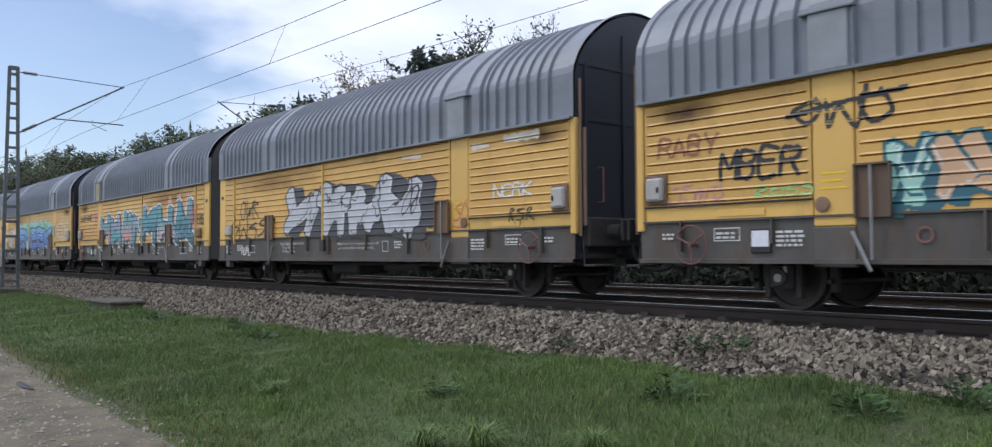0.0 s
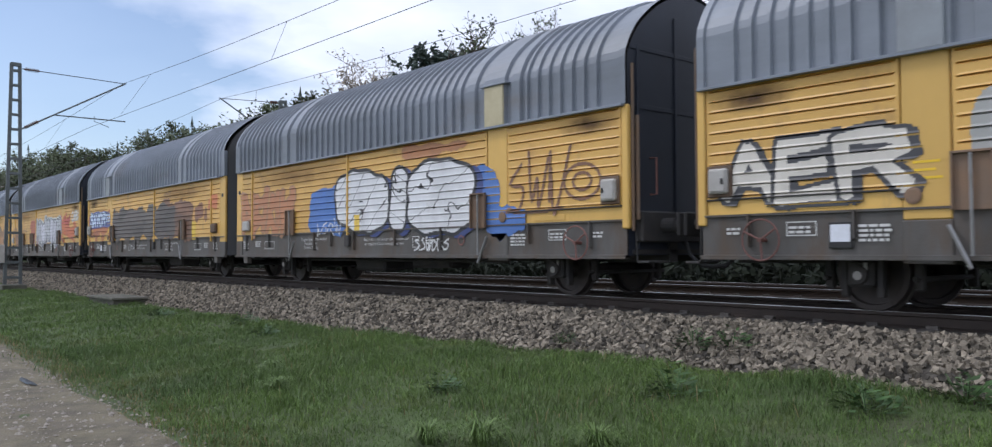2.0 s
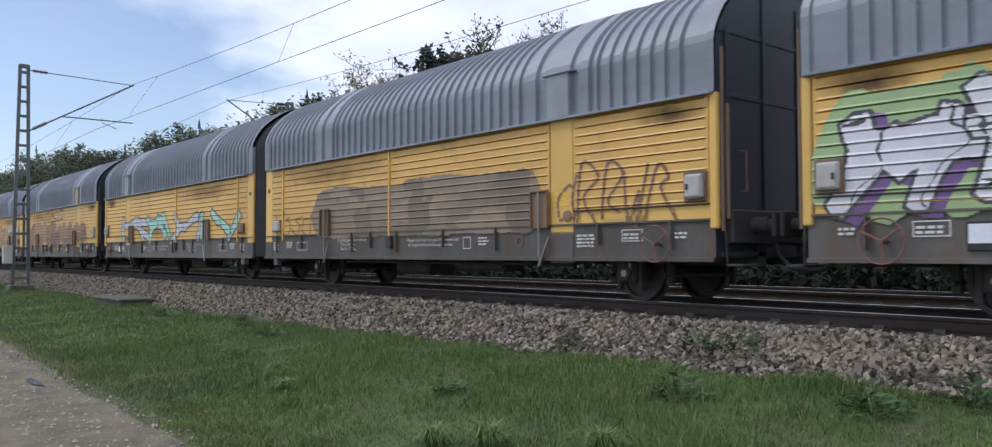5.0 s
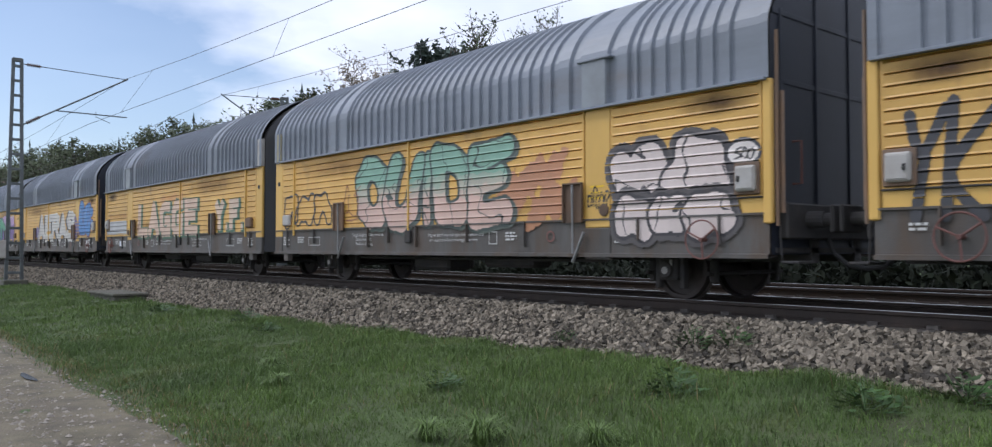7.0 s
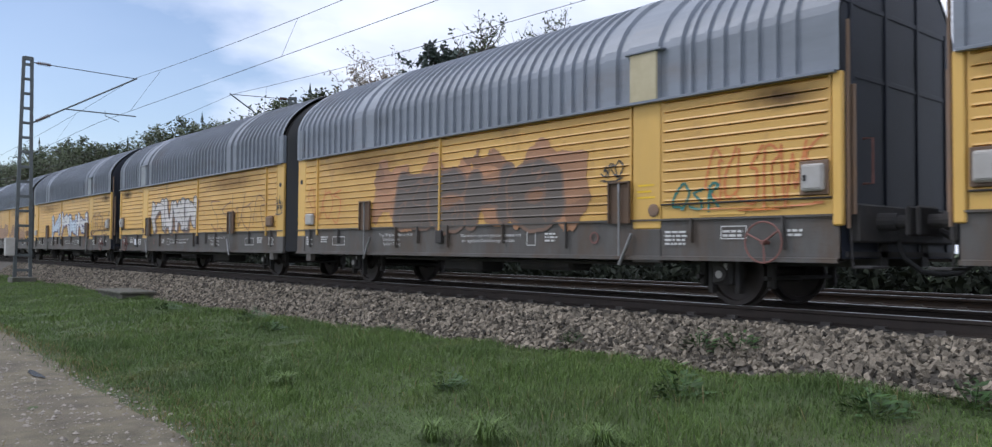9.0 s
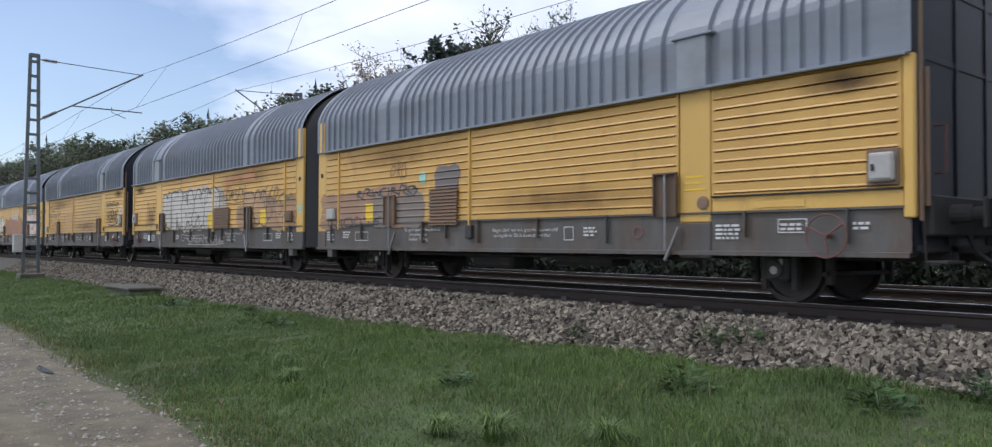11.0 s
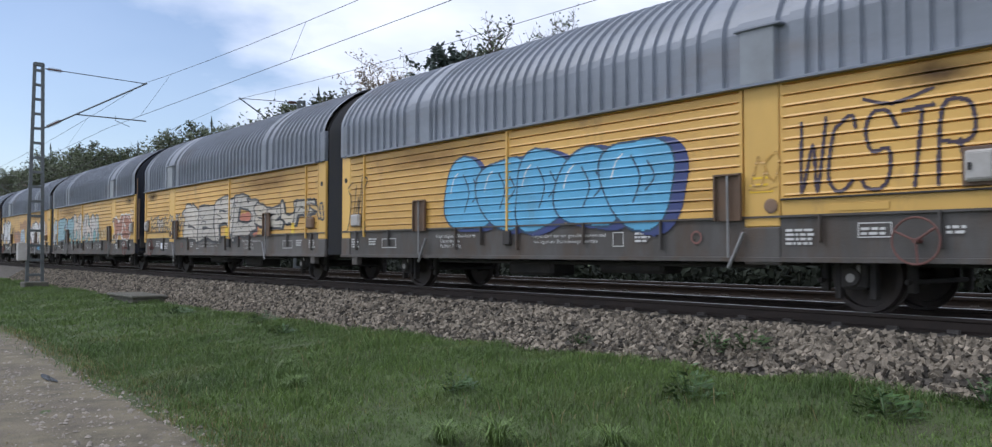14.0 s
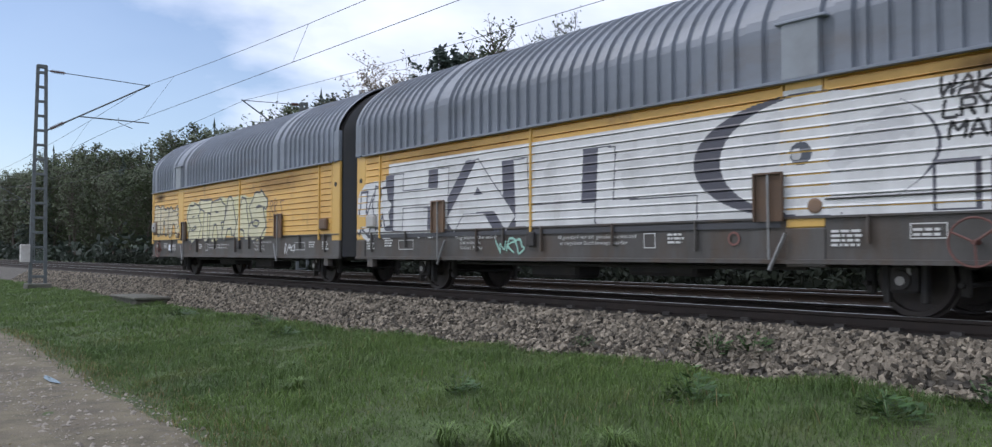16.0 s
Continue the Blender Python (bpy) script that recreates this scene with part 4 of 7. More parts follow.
def wheelset(wagon, x, bright):
    ws = part("wheelset", shared(("axle", 0), lambda: Geo().tube((0, -1.08, 0), (0, 1.08, 0), 0.075, 14), M_WHEEL), M_WHEEL, wagon)
    ws.location = (x, 0, 0.412)
    for s in (-1, 1):
        w = part("wheel", shared(("wheel", s), lambda: wheel_geo(s * 0.7175), M_WHEEL), M_WHEEL, ws)
        if bright:
            part("wheel_rim", shared(("wheel_rim", s), lambda: tread_geo(s * 0.7175), M_TREAD), M_TREAD, ws, "bright worn rim of the wheel")
        part("axle_box", shared(("axle_box", s), lambda: axle_box_geo(s), M_DARK), M_DARK, ws)
        part("axle_mark", shared(("axle_mark", s), lambda: Geo().lathe((0.0, 0, -0.01), [(s * 1.157, 0.05), (s * 1.160, 0.05), (s * 1.161, 0.0)], 14).box(0.06, 0.10, s * 1.125, s * 1.13, 0.05, 0.13), M_LIGHTBOX), M_LIGHTBOX, ws, "pale axle-box cover")
        part("leaf_spring", shared(("leaf_spring", s), lambda: spring_geo(s), M_DARK), M_DARK, ws)
    part("brake_gear", shared(("brake_gear", 0), brake_geo, M_DARK), M_DARK, ws)


def bars(rows):
    """Short painted bars in place of small lettering: (x0, x1, z0, z1)."""
    g = Geo()
    y = SIDE - 0.006
    for x0, x1, z0, z1 in rows:
        g.add([(x0, y, z0), (x1, y, z0), (x1, y, z1), (x0, y, z1)], [(0, 1, 2, 3)])
    return g


def words(lines, x, z, size, step):
    """Small stencilled writing, one line under another."""
    g = Geo()
    y = SIDE - 0.007
    for k, line in enumerate(lines):
        px = x
        for ch in line:
            v, f = GLYPHS.get((ch, THIN), ([], []))
            if v:
                g.add([(px + a * size, y, z - k * step + b * size) for a, b in v], f)
            px += size * (0.28 if ch in " .il1" else 0.85 if ch in "mwWDOU" else 0.58)
    return g


def block_lines(x, z, n, w, seed, h=0.028, gap=0.05):
    r = random.Random(seed)
    out = []
    for i in range(n):
        px = x
        end = x + w * (0.65 + 0.35 * r.random())
        while px < end:
            l = 0.03 + 0.08 * r.random()
            out.append((px, min(px + l, end), z - i * gap, z - i * gap + h))
            px += l + 0.02
    return out


def box_outline(x0, x1, z0, z1, t=0.012):
    return [(x0, x1, z0, z0 + t), (x0, x1, z1 - t, z1), (x0, x0 + t, z0, z1), (x1 - t, x1, z0, z1)]


PANELS = [(0.70, 1.255, SILL1, EAVE), (1.285, 5.68, SILL1, EAVE), (5.72, 10.02, SILL1, EAVE), (10.52, 12.82, 1.30, EAVE)]


M_CREAM = surf("cream_plate_paint", (0.52, 0.46, 0.30), (0.40, 0.34, 0.20), 3.0, 0.8, 0.6, 0, 0.05, 40)
M_OLIVE = surf("worn_olive_plate_paint", (0.36, 0.31, 0.17), (0.22, 0.22, 0.20), 3.0, 0.9, 0.6, 0, 0.05, 40)
M_HATCH = surf("paler_hatch_paint", (0.27, 0.295, 0.32), (0.19, 0.20, 0.21), 2.0, 0.8, 0.5, 0, 0.06, 30)
HATCHES = {4: M_CREAM, 8: M_CREAM, 18: M_CREAM, 12: M_OLIVE, 1: M_OLIVE, 26: M_OLIVE}
HEADS = {15: M_LIGHTBOX, 14: M_OLIVE, 3: M_LIGHTBOX, 22: M_YELLOW_PLAIN, 23: M_YELLOW_PLAIN, 26: M_OLIVE, 27: M_OLIVE, 7: M_OLIVE}


def unit(wagon, sg, front, n):
    """Half a wagon: sg +1 runs forward of the bellows, -1 backward."""
    body = part("unit_body", shared(("unit_body", sg), lambda: core(sg), M_DARK), M_DARK, wagon)

    def p(name, maker, material, label="", key=None):
        return part(name, shared((name, sg, key), maker, material), material, body, label)

    smooth_roof = p("roof", lambda: roof_geo(sg), M_ROOF, "grey ribbed sliding roof")
    for s in (-1, 1):
        p("sill", lambda: sill(sg, s), M_GREY, "grey painted side sill", s)
    p("underframe", lambda: frame_bars(sg), M_DARK)
    for i, (u0, u1, z0, z1) in enumerate(PANELS):
        p("side_panel", lambda: panel_geo(*sorted((sg * u0, sg * u1)), z0, z1), M_YELLOW, "yellow ribbed side panel", ("near", i))
    p("far_side_panel", lambda: panel_geo(*sorted((sg * 0.70, sg * 12.82)), SILL1, EAVE, -SIDE, 0.035, 1), M_YELLOW, "yellow ribbed side panel")
    for s in (-1, 1):
        y0, y1 = (SIDE - 0.002, SIDE + 0.06) if s < 0 else (-SIDE - 0.06, -SIDE + 0.002)
        p("end_pillar", lambda: xbox(Geo(), sg, 0.36, 0.695, y0, y1, 0.96, EAVE, 0.012), M_YELLOW_PLAIN, "plain yellow pillar", s)
        p("pillar_foot", lambda: xbox(Geo(), sg, 0.355, 0.70, y0 - 0.006 * (s < 0), y1 + 0.006 * (s > 0), SILL0 - 0.03, 0.957, 0.012), M_GREY, "grey pillar foot", s)
        p("pillar_head", lambda: xbox(Geo(), sg, 0.355, 0.66, y0 - 0.03 * (s < 0), y1 + 0.03 * (s > 0), EAVE + 0.003, 3.30, 0.012), HEADS.get(n, M_ROOF), "painted plate above the pillar", (s, HEADS.get(n, M_ROOF).name))
        p("door_pillar", lambda: xbox(Geo(), sg, 10.04, 10.505, y0, y1, 0.98, EAVE, 0.012), M_YELLOW_PLAIN, "plain yellow pillar", s)
        p("door_pillar_foot", lambda: xbox(Geo(), sg, 10.035, 10.51, y0 - 0.005 * (s < 0), y1 + 0.005 * (s > 0), SILL0 - 0.06, 0.977, 0.012), M_GREY, "grey pillar foot", s)
        p("roof_hatch", lambda: xbox(Geo(), sg, 10.05, 10.50, y0 - 0.085 * (s < 0), y1 + 0.085 * (s > 0), EAVE + 0.004, 3.30, 0.012), HATCHES.get(n, M_HATCH), "flat painted hatch in the roof side", (s, HATCHES.get(n, M_HATCH).name))
        p("hatch_lip", lambda: xbox(Geo(), sg, 9.98, 10.60, y0 - 0.11 * (s < 0), y1 + 0.11 * (s > 0), 3.29, 3.325, 0.008), M_ROOF, "", s)
        p("corner_post", lambda: xbox(Geo(), sg, 12.835, 12.95, y0 - 0.02 * (s < 0), y1 + 0.02 * (s > 0), 0.98, EAVE, 0.015), M_YELLOW_PLAIN, "yellow corner post", s)
    p("recessed_strip", lambda: xbox(Geo(), sg, 10.52, 12.82, SIDE + 0.014, SIDE + 0.04, 1.11, 1.31), M_YELLOW_PLAIN, "shaded yellow strip under the short panel")
    p("panel_lip", lambda: xbox(Geo(), sg, 10.52, 12.82, SIDE - 0.022, SIDE + 0.03, 1.278, 1.298, 0.005), M_DARK)
    for u in (5.70, 1.27):
        p("panel_seam", lambda: xbox(Geo(), sg, u - 0.022, u + 0.022, SIDE - 0.03, SIDE + 0.03, 0.98, EAVE, 0.008), M_YELLOW_PLAIN, "upright joint strip between panels", u)
    p("eaves_strip", lambda: xbox(Geo(), sg, 0.70, 12.9, SIDE - 0.09, SIDE - 0.012, EAVE - 0.026, EAVE + 0.012, 0.006), M_ROOF, "grey eaves strip")
    for k, u in enumerate((3.10, 9.66)):
        p("recess_box", lambda: xbox(xbox(xbox(xbox(Geo(), sg, u, u + 0.36, SIDE - 0.034, SIDE - 0.030, SILL1 - 0.05, 1.60), sg, u - 0.012, u + 0.012, SIDE - 0.075, SIDE - 0.03, SILL1 - 0.05, 1.62, 0.004),
                                          sg, u + 0.35, u + 0.372, SIDE - 0.075, SIDE - 0.03, SILL1 - 0.05, 1.62, 0.004), sg, u - 0.012, u + 0.372, SIDE - 0.075, SIDE - 0.03, 1.60, 1.625, 0.004),
          M_RECESS, "rust-brown recess with a lever", k)
        p("lever", lambda: Geo().tube((sg * (u + 0.19), SIDE - 0.07, 1.60), (sg * (u + 0.19), SIDE - 0.06, 0.62), 0.016, 6).tube((sg * (u + 0.40), SIDE - 0.05, 0.92), (sg * (u + 0.20), SIDE - 0.07, 0.50), 0.022, 6), M_STEEL, "steel lever", k)
    for k, u in enumerate((0.98, 2.2, 4.35, 5.05, 5.95, 7.4, 8.8, 11.0, 12.25)):
        p("stiffener", lambda: xbox(Geo(), sg, u - 0.012, u + 0.012, SIDE - 0.045, SIDE + 0.02, 0.80 if k % 2 else 0.72, SILL1 - 0.004, 0.004), M_GREY, "", k)
    p("joint_bracket", lambda: xbox(Geo(), sg, 5.63, 5.80, SIDE - 0.05, SIDE + 0.02, 0.80, 1.02, 0.01), M_DARK, "dark bracket under the panel joint")
    p("step", lambda: xbox(Geo(), sg, 0.82, 1.02, SIDE - 0.02, SIDE + 0.1, 0.42, 0.60, 0.01), M_GREY)
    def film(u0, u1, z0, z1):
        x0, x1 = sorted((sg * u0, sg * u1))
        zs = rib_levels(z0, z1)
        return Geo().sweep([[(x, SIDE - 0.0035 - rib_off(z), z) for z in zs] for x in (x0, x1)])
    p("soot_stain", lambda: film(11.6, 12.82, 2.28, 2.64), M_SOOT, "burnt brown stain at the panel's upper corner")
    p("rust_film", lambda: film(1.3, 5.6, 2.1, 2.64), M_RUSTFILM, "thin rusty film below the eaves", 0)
    p("rust_film", lambda: film(5.8, 10.0, 1.115, 1.6), M_RUSTFILM, "thin rusty film below the eaves", 1)
    # end wall at the coupling
    def end_geo():
        g = Geo()
        profile_cap(g, sg * 12.92, 0.02, 0.62)
        return g
    p("end_wall", end_geo, M_END, "dark end wall with upright stiffeners")
    for y in (-1.25, -0.42, 0.42, 1.25):
        p("end_stiffener", lambda: xbox(Geo(), sg, 12.922, 12.94, y - 0.04, y + 0.04, 0.7, 4.0 if abs(y) < 1 else 3.5, 0.01), M_END, "", y)
    for z in (1.2, 2.65, 3.45):
        p("end_crossbar", lambda: xbox(Geo(), sg, 12.922, 12.932, -1.42, 1.42, z - 0.03, z + 0.03, 0.008), M_END, "", z)
    p("end_rail", lambda: Geo().path([(sg * 12.95, -1.05, 1.95), (sg * 13.06, -1.05, 1.95), (sg * 13.06, -1.05, 1.45), (sg * 12.95, -1.05, 1.45)], 0.015, 6), M_RED, "red grab handle")
    p("door_gear", lambda: Geo().tube((sg * 12.99, -1.46, 0.95), (sg * 12.99, -1.46, 3.2), 0.022, 6).tube((sg * 13.02, -1.40, 1.1), (sg * 13.02, -1.40, 2.5), 0.03, 6), M_RECESS, "upright locking rod")
    p("headstock", lambda: xbox(Geo(), sg, 12.93, 13.05, -1.35, 1.35, 0.80, 1.22, 0.02), M_DARK)
    for s in (-1, 1):
        def buffer_geo():
            g = Geo()
            g.tube((sg * 13.0, s * 0.875, 1.03), (sg * 13.26, s * 0.875, 1.03), 0.10, 14)
            g.tube((sg * 13.26, s * 0.875, 1.03), (sg * 13.42, s * 0.875, 1.03), 0.075, 14)
            xbox(g, sg, 13.42, 13.47, s * 0.875 - 0.24, s * 0.875 + 0.24, 0.87, 1.19, 0.02)
            return g
        p("buffer", buffer_geo, M_DARK, "greasy black buffer", s)
    p("coupling", lambda: Geo().path([(sg * 13.0, 0, 1.03), (sg * 13.25, 0, 1.0), (sg * 13.5, 0, 0.86)], 0.045, 8), M_DARK)
    p("brake_hose", lambda: Geo().path([(sg * 13.02, -0.4, 0.85), (sg * 13.12, -0.4, 0.62), (sg * 13.3, -0.4, 0.48), (sg * 13.5, -0.4, 0.46)], 0.03, 8), M_BLACK)
    p("foot_step", lambda: xbox(Geo(), sg, 13.0, 13.22, -1.42, -1.02, 0.52, 0.55, 0.006).tube((sg * 13.0, -1.4, 0.54), (sg * 12.98, -1.4, 0.95), 0.012, 6), M_DARK, "narrow dark shunter's step")
    # no opening is cut: a black disc paints the darkness of a hole
    p("pillar_plug", lambda: Geo().lathe((sg * 0.53, 0, 2.16), [(SIDE, 0.05), (SIDE - 0.012, 0.05), (SIDE - 0.008, 0.03), (SIDE - 0.008, 0.0)], 16), M_BLACK, "black disc standing in for a round hole in the pillar")
    p("pillar_cap", lambda: Geo().lathe((sg * 10.40, 0, 1.22), [(SIDE, 0.085), (SIDE - 0.02, 0.085), (SIDE - 0.026, 0.06), (SIDE - 0.026, 0.0)], 18), M_RECESS, "dark round cap on the pillar")
    # fittings of the short panel
    p("equipment_box", lambda: xbox(xbox(Geo(), sg, 12.50, 12.76, SIDE - 0.085, SIDE, 1.36, 1.66, 0.02), sg, 12.52, 12.74, SIDE - 0.093, SIDE - 0.083, 1.39, 1.63, 0.004), M_LIGHTBOX, "pale grey box with a latch")
    p("lamp_box", lambda: xbox(xbox(Geo(), sg, 0.84, 1.16, SIDE - 0.075, SIDE, 1.20, 1.44, 0.02), sg, 0.865, 1.135, SIDE - 0.083, SIDE - 0.073, 1.225, 1.415, 0.004), M_BOXES[front], "weathered box beside the bellows")
    p("box_frame", lambda: xbox(Geo(), sg, 12.46, 12.80, SIDE - 0.03, SIDE, 1.32, 1.70, 0.008), M_RECESS, "dark rusty frame round the box")
    p("box_latch", lambda: xbox(Geo(), sg, 12.54, 12.57, SIDE - 0.11, SIDE - 0.09, 1.47, 1.54, 0.004), M_BLACK)
    hw = part("hand_wheel", shared(("hand_wheel", 0), hand_wheel, M_RED), M_RED, body, "red spoked handbrake wheel")
    hw.location = (sg * 12.05, SIDE - 0.10, 0.80)
    # markings
    if front:
        p("paper_frame", lambda: xbox(Geo(), sg, 11.02, 11.28, SIDE - 0.02, SIDE + 0.02, 0.70, 0.98, 0.006), M_BLACK, "black label holder")
        p("paper_label", lambda: xbox(Geo(), sg, 11.04, 11.26, SIDE - 0.024, SIDE - 0.021, 0.77, 0.955), M_PAPER, "white paper waybill")
    def marks():
        rows = []
        for u, n, w, sd in ((0.78, 4, 0.34, 1), (1.45, 3, 0.3, 2), (8.35, 3, 0.30, 3), (12.3, 2, 0.25, 4), (10.58, 4, 0.38, 5), (11.45, 2, 0.3, 6)):
            x = sg * u if sg > 0 else -u - w
            rows += block_lines(x, 0.92, n, w, sd)
        for u0, u1, z0, z1 in ((7.95, 8.15, 0.76, 0.96), (1.95, 2.45, 0.76, 0.94), (11.42, 11.78, 0.84, 1.0)):
            a, b = sorted((sg * u0, sg * u1))
            rows += box_outline(a, b, z0, z1)
        return bars(rows)
    tagged(p("stencilling", marks, M_WHITE, "white stencilled marks on the sill"), kind="stuff")
    def load_text():
        x = 3.75 if sg > 0 else -4.85
        return words(["Tragf ähigkeit Oberdeck 6t".replace("f ä", "fä"), "      Unterdeck 6t", "      Radlast 700 kg"], x, 0.93, 0.085, 0.085)
    tagged(p("load_notice", load_text, M_WHITE, "white load notice on the sill"), kind="stuff")
    def roof_text():
        x = 6.3 if sg > 0 else -7.9
        return words(["Wagen darf nur mit geschlossenem und", "verriegeltem Dach bewegt werden"], x, 0.90, 0.078, 0.085)
    tagged(p("roof_notice", roof_text, M_WHITE, "white roof-locking notice on the sill"), kind="stuff")
    a, b = sorted((sg * 11.1, sg * 11.75))
    p("yellow_plate", lambda: Geo().box(a, b, SIDE + 0.004, SIDE + 0.012, 1.135, 1.21, 0.002), M_YELLOW_PLAIN, "small yellow plate")
    p("warning_disc", lambda: Geo().lathe((sg * 9.35, 0, 0.87), [(SIDE - 0.004, 0.085), (SIDE - 0.008, 0.085), (SIDE - 0.008, 0.062)], 20), M_RED, "red and white warning ring")
    a, b = sorted((sg * 10.08, sg * 10.46))
    for k, (m0, m1, q) in enumerate(((0.04, 0.04, 1.38), (0.04, 0.10, 1.46), (0.06, 0.06, 1.54))):
        p("pillar_mark", lambda: bars([(a + m0, b - m1, q, q + 0.025)]), M_SIGNYELLOW, "", k)
    return body


def bellows_geo():
    g = Geo()
    secs = []
    n = 13
    for i in range(n):
        x = -0.36 + 0.72 * i / (n - 1)
        o = -0.02 if i % 2 else -0.10
        pts = [(x, -1.46 - o * 0 + (0.0 if i % 2 else 0.08), 0.62)] + [(x, y * (1 + o / 1.5) * 0.98, z + o - 0.02) for y, z in PROFILE[1:-1]] + [(x, 1.46 - (0.0 if i % 2 else 0.08), 0.62)]
        secs.append(pts)
    g.sweep(secs)
    return g


# ---- sprayed paint ----
PAINTS = {}


def paint(rgb):
    if rgb not in PAINTS:
        PAINTS[rgb] = surf("spray_paint", rgb, tuple(c * 0.72 + 0.02 for c in rgb), 3.0, 0.7, 0.5, 0, 0.05, 60, (1, 1, 0.5), (0.16, 0.10, 0.06), 2.4, 0.66, 0.35)
    return PAINTS[rgb]


SILVER, WHITE, BLACK, CHAR = (0.52, 0.53, 0.56), (0.72, 0.72, 0.71), (0.02, 0.02, 0.022), (0.055, 0.055, 0.062)
BROWN, RUST, TAN, PINK = (0.22, 0.11, 0.062), (0.32, 0.125, 0.06), (0.38, 0.21, 0.115), (0.60, 0.30, 0.26)
BUFF, DBUFF, BLUE, DBLUE = (0.235, 0.19, 0.155), (0.115, 0.095, 0.085), (0.085, 0.19, 0.50), (0.04, 0.06, 0.20)
TEAL, DTEAL, GREEN, DGREEN = (0.12, 0.34, 0.38), (0.03, 0.13, 0.17), (0.10, 0.44, 0.20), (0.03, 0.17, 0.14)
PURPLE, LILAC, RED, CRIMSON = (0.19, 0.11, 0.32), (0.48, 0.32, 0.52), (0.50, 0.085, 0.055), (0.42, 0.05, 0.10)
SKY, LIME, ORANGE, OCHRE = (0.10, 0.40, 0.66), (0.34, 0.62, 0.22), (0.62, 0.20, 0.05), (0.70, 0.42, 0.07)
MINT, MAUVE, GREY, PEACH = (0.36, 0.62, 0.52), (0.40, 0.26, 0.28), (0.30, 0.30, 0.31), (0.66, 0.42, 0.24)


class Piece:
    """The sprayed side of one unit: colours laid over one another on a fine grid that follows the ribs."""

    def __init__(self):
        self.lab = np.full((len(GZ), len(GX)), -1, np.int16)
        self.own = np.zeros((len(GZ), len(GX)), np.int32)
        self.colours, self.roots, self.now, self.vents = [], [0], 0, []

    def root(self, i):
        while self.roots[i] != i:
            i = self.roots[i]
        return i

    def begin(self):
        """A new mark; it joins whatever it is sprayed over."""
        self.now = len(self.roots)
        self.roots.append(self.now)

    def window(self, x0, x1, z0, z1):
        i, j = np.searchsorted(GX, (x0, x1))
        k, m = np.searchsorted(GZ, (z0, z1))
        s = (slice(k, m), slice(i, j))
        X, Z = np.meshgrid(GX[s[1]], GZ[s[0]])
        return s, X, Z

    def put(self, s, mask, colour):
        if not mask.any():
            return
        for o in np.unique(self.own[s][mask]):
            if o:
                self.roots[self.root(int(o))] = self.root(self.now)
        if colour not in self.colours:
            self.colours.append(colour)
        self.lab[s][mask] = self.colours.index(colour)
        self.own[s][mask] = self.now

    def fill(self, s, mask, colour, X, Z, seed=1):
        """One colour, or a fade from a top colour down to another."""
        if colour[0] != "two":
            return self.put(s, mask, colour)
        _, top, low, zc = colour
        q = (Z - zc) / 0.55 + 0.5 + 0.12 * waves(X, Z, seed, 9.0)
        for k in range(5):
            rgb = tuple(round(low[i] + (top[i] - low[i]) * k / 4, 4) for i in range(3))
            lo, hi = k / 5 if k else -9, (k + 1) / 5 if k < 4 else 9
            self.put(s, mask & (q >= lo) & (q < hi), rgb)

    def build(self, body, x_off, label):
        roots = np.array([self.root(i) for i in range(len(self.roots))])
        own = roots[self.own]
        for g in np.unique(own[self.lab >= 0]):
            lab = np.where((own == g) & (self.lab >= 0), self.lab, -1)
            rows = np.flatnonzero((lab >= 0).any(1))
            if (lab >= 0).sum() < 12:
                continue
            verts, index, faces, mats = [], {}, [], []

            def vert(x, z):
                key = (round(x, 4), round(z, 5))
                if key not in index:
                    index[key] = len(verts)
                    verts.append((x_off + x, SIDE - 0.007 - rib_off(z), z))
                return index[key]

            def runs(j):
                cut = np.flatnonzero(lab[j, 1:] != lab[j, :-1])
                return ((GX[cut] + GX[cut + 1]) / 2).tolist(), lab[j, np.append(cut, lab.shape[1] - 1)].tolist()

            def band(xa, xb, seq, za, zb):
                for i, c in enumerate(seq[1:-1]):
                    if c >= 0:
                        q = (vert(xa[i], za), vert(xa[i + 1], za), vert(xb[i + 1], zb), vert(xb[i], zb))
                        if len(set(q)) == 4:
                            faces.append(q)
                            mats.append(c)
            for j in range(max(0, rows[0] - 1), min(rows[-1] + 1, len(GZ) - 1)):
                (xa, sa), (xb, sb) = runs(j), runs(j + 1)
                za, zb = float(GZ[j]), float(GZ[j + 1])
                if sa == sb and all(abs(p - q) < 0.12 for p, q in zip(xa, xb)):
                    band(xa, xb, sa, za, zb)
                else:
                    zm = (za + zb) / 2
                    band(xa, xa, sa, za, zm)
                    band(xb, xb, sb, zm, zb)
            if not faces:
                continue
            me = bpy.data.meshes.new("graffiti")
            me.from_pydata(verts, [], faces)
            used = sorted(set(mats))
            for c in used:
                me.materials.append(paint(self.colours[c]))
            me.polygons.foreach_set("material_index", [used.index(c) for c in mats])
            me.update()
            ob = new("graffiti", me)
            ob.parent = body
            tagged(ob, label)
        for x0, x1, z0, z1 in self.vents:
            part("vent_grille", vent_geo(x_off + x0, x_off + x1, z0, z1), M_RECESS, body, "rusty slotted vent grille")


def grid_levels():
    v = rib_levels(0.64, 2.63)
    out = []
    for a, b in zip(v, v[1:]):
        n = max(1, math.ceil((b - a) / 0.019))
        out += [a + (b - a) * i / n for i in range(n)]
    return np.array(out + [v[-1]])


GX, GZ = np.arange(0.37, 13.12, 0.0115), grid_levels()


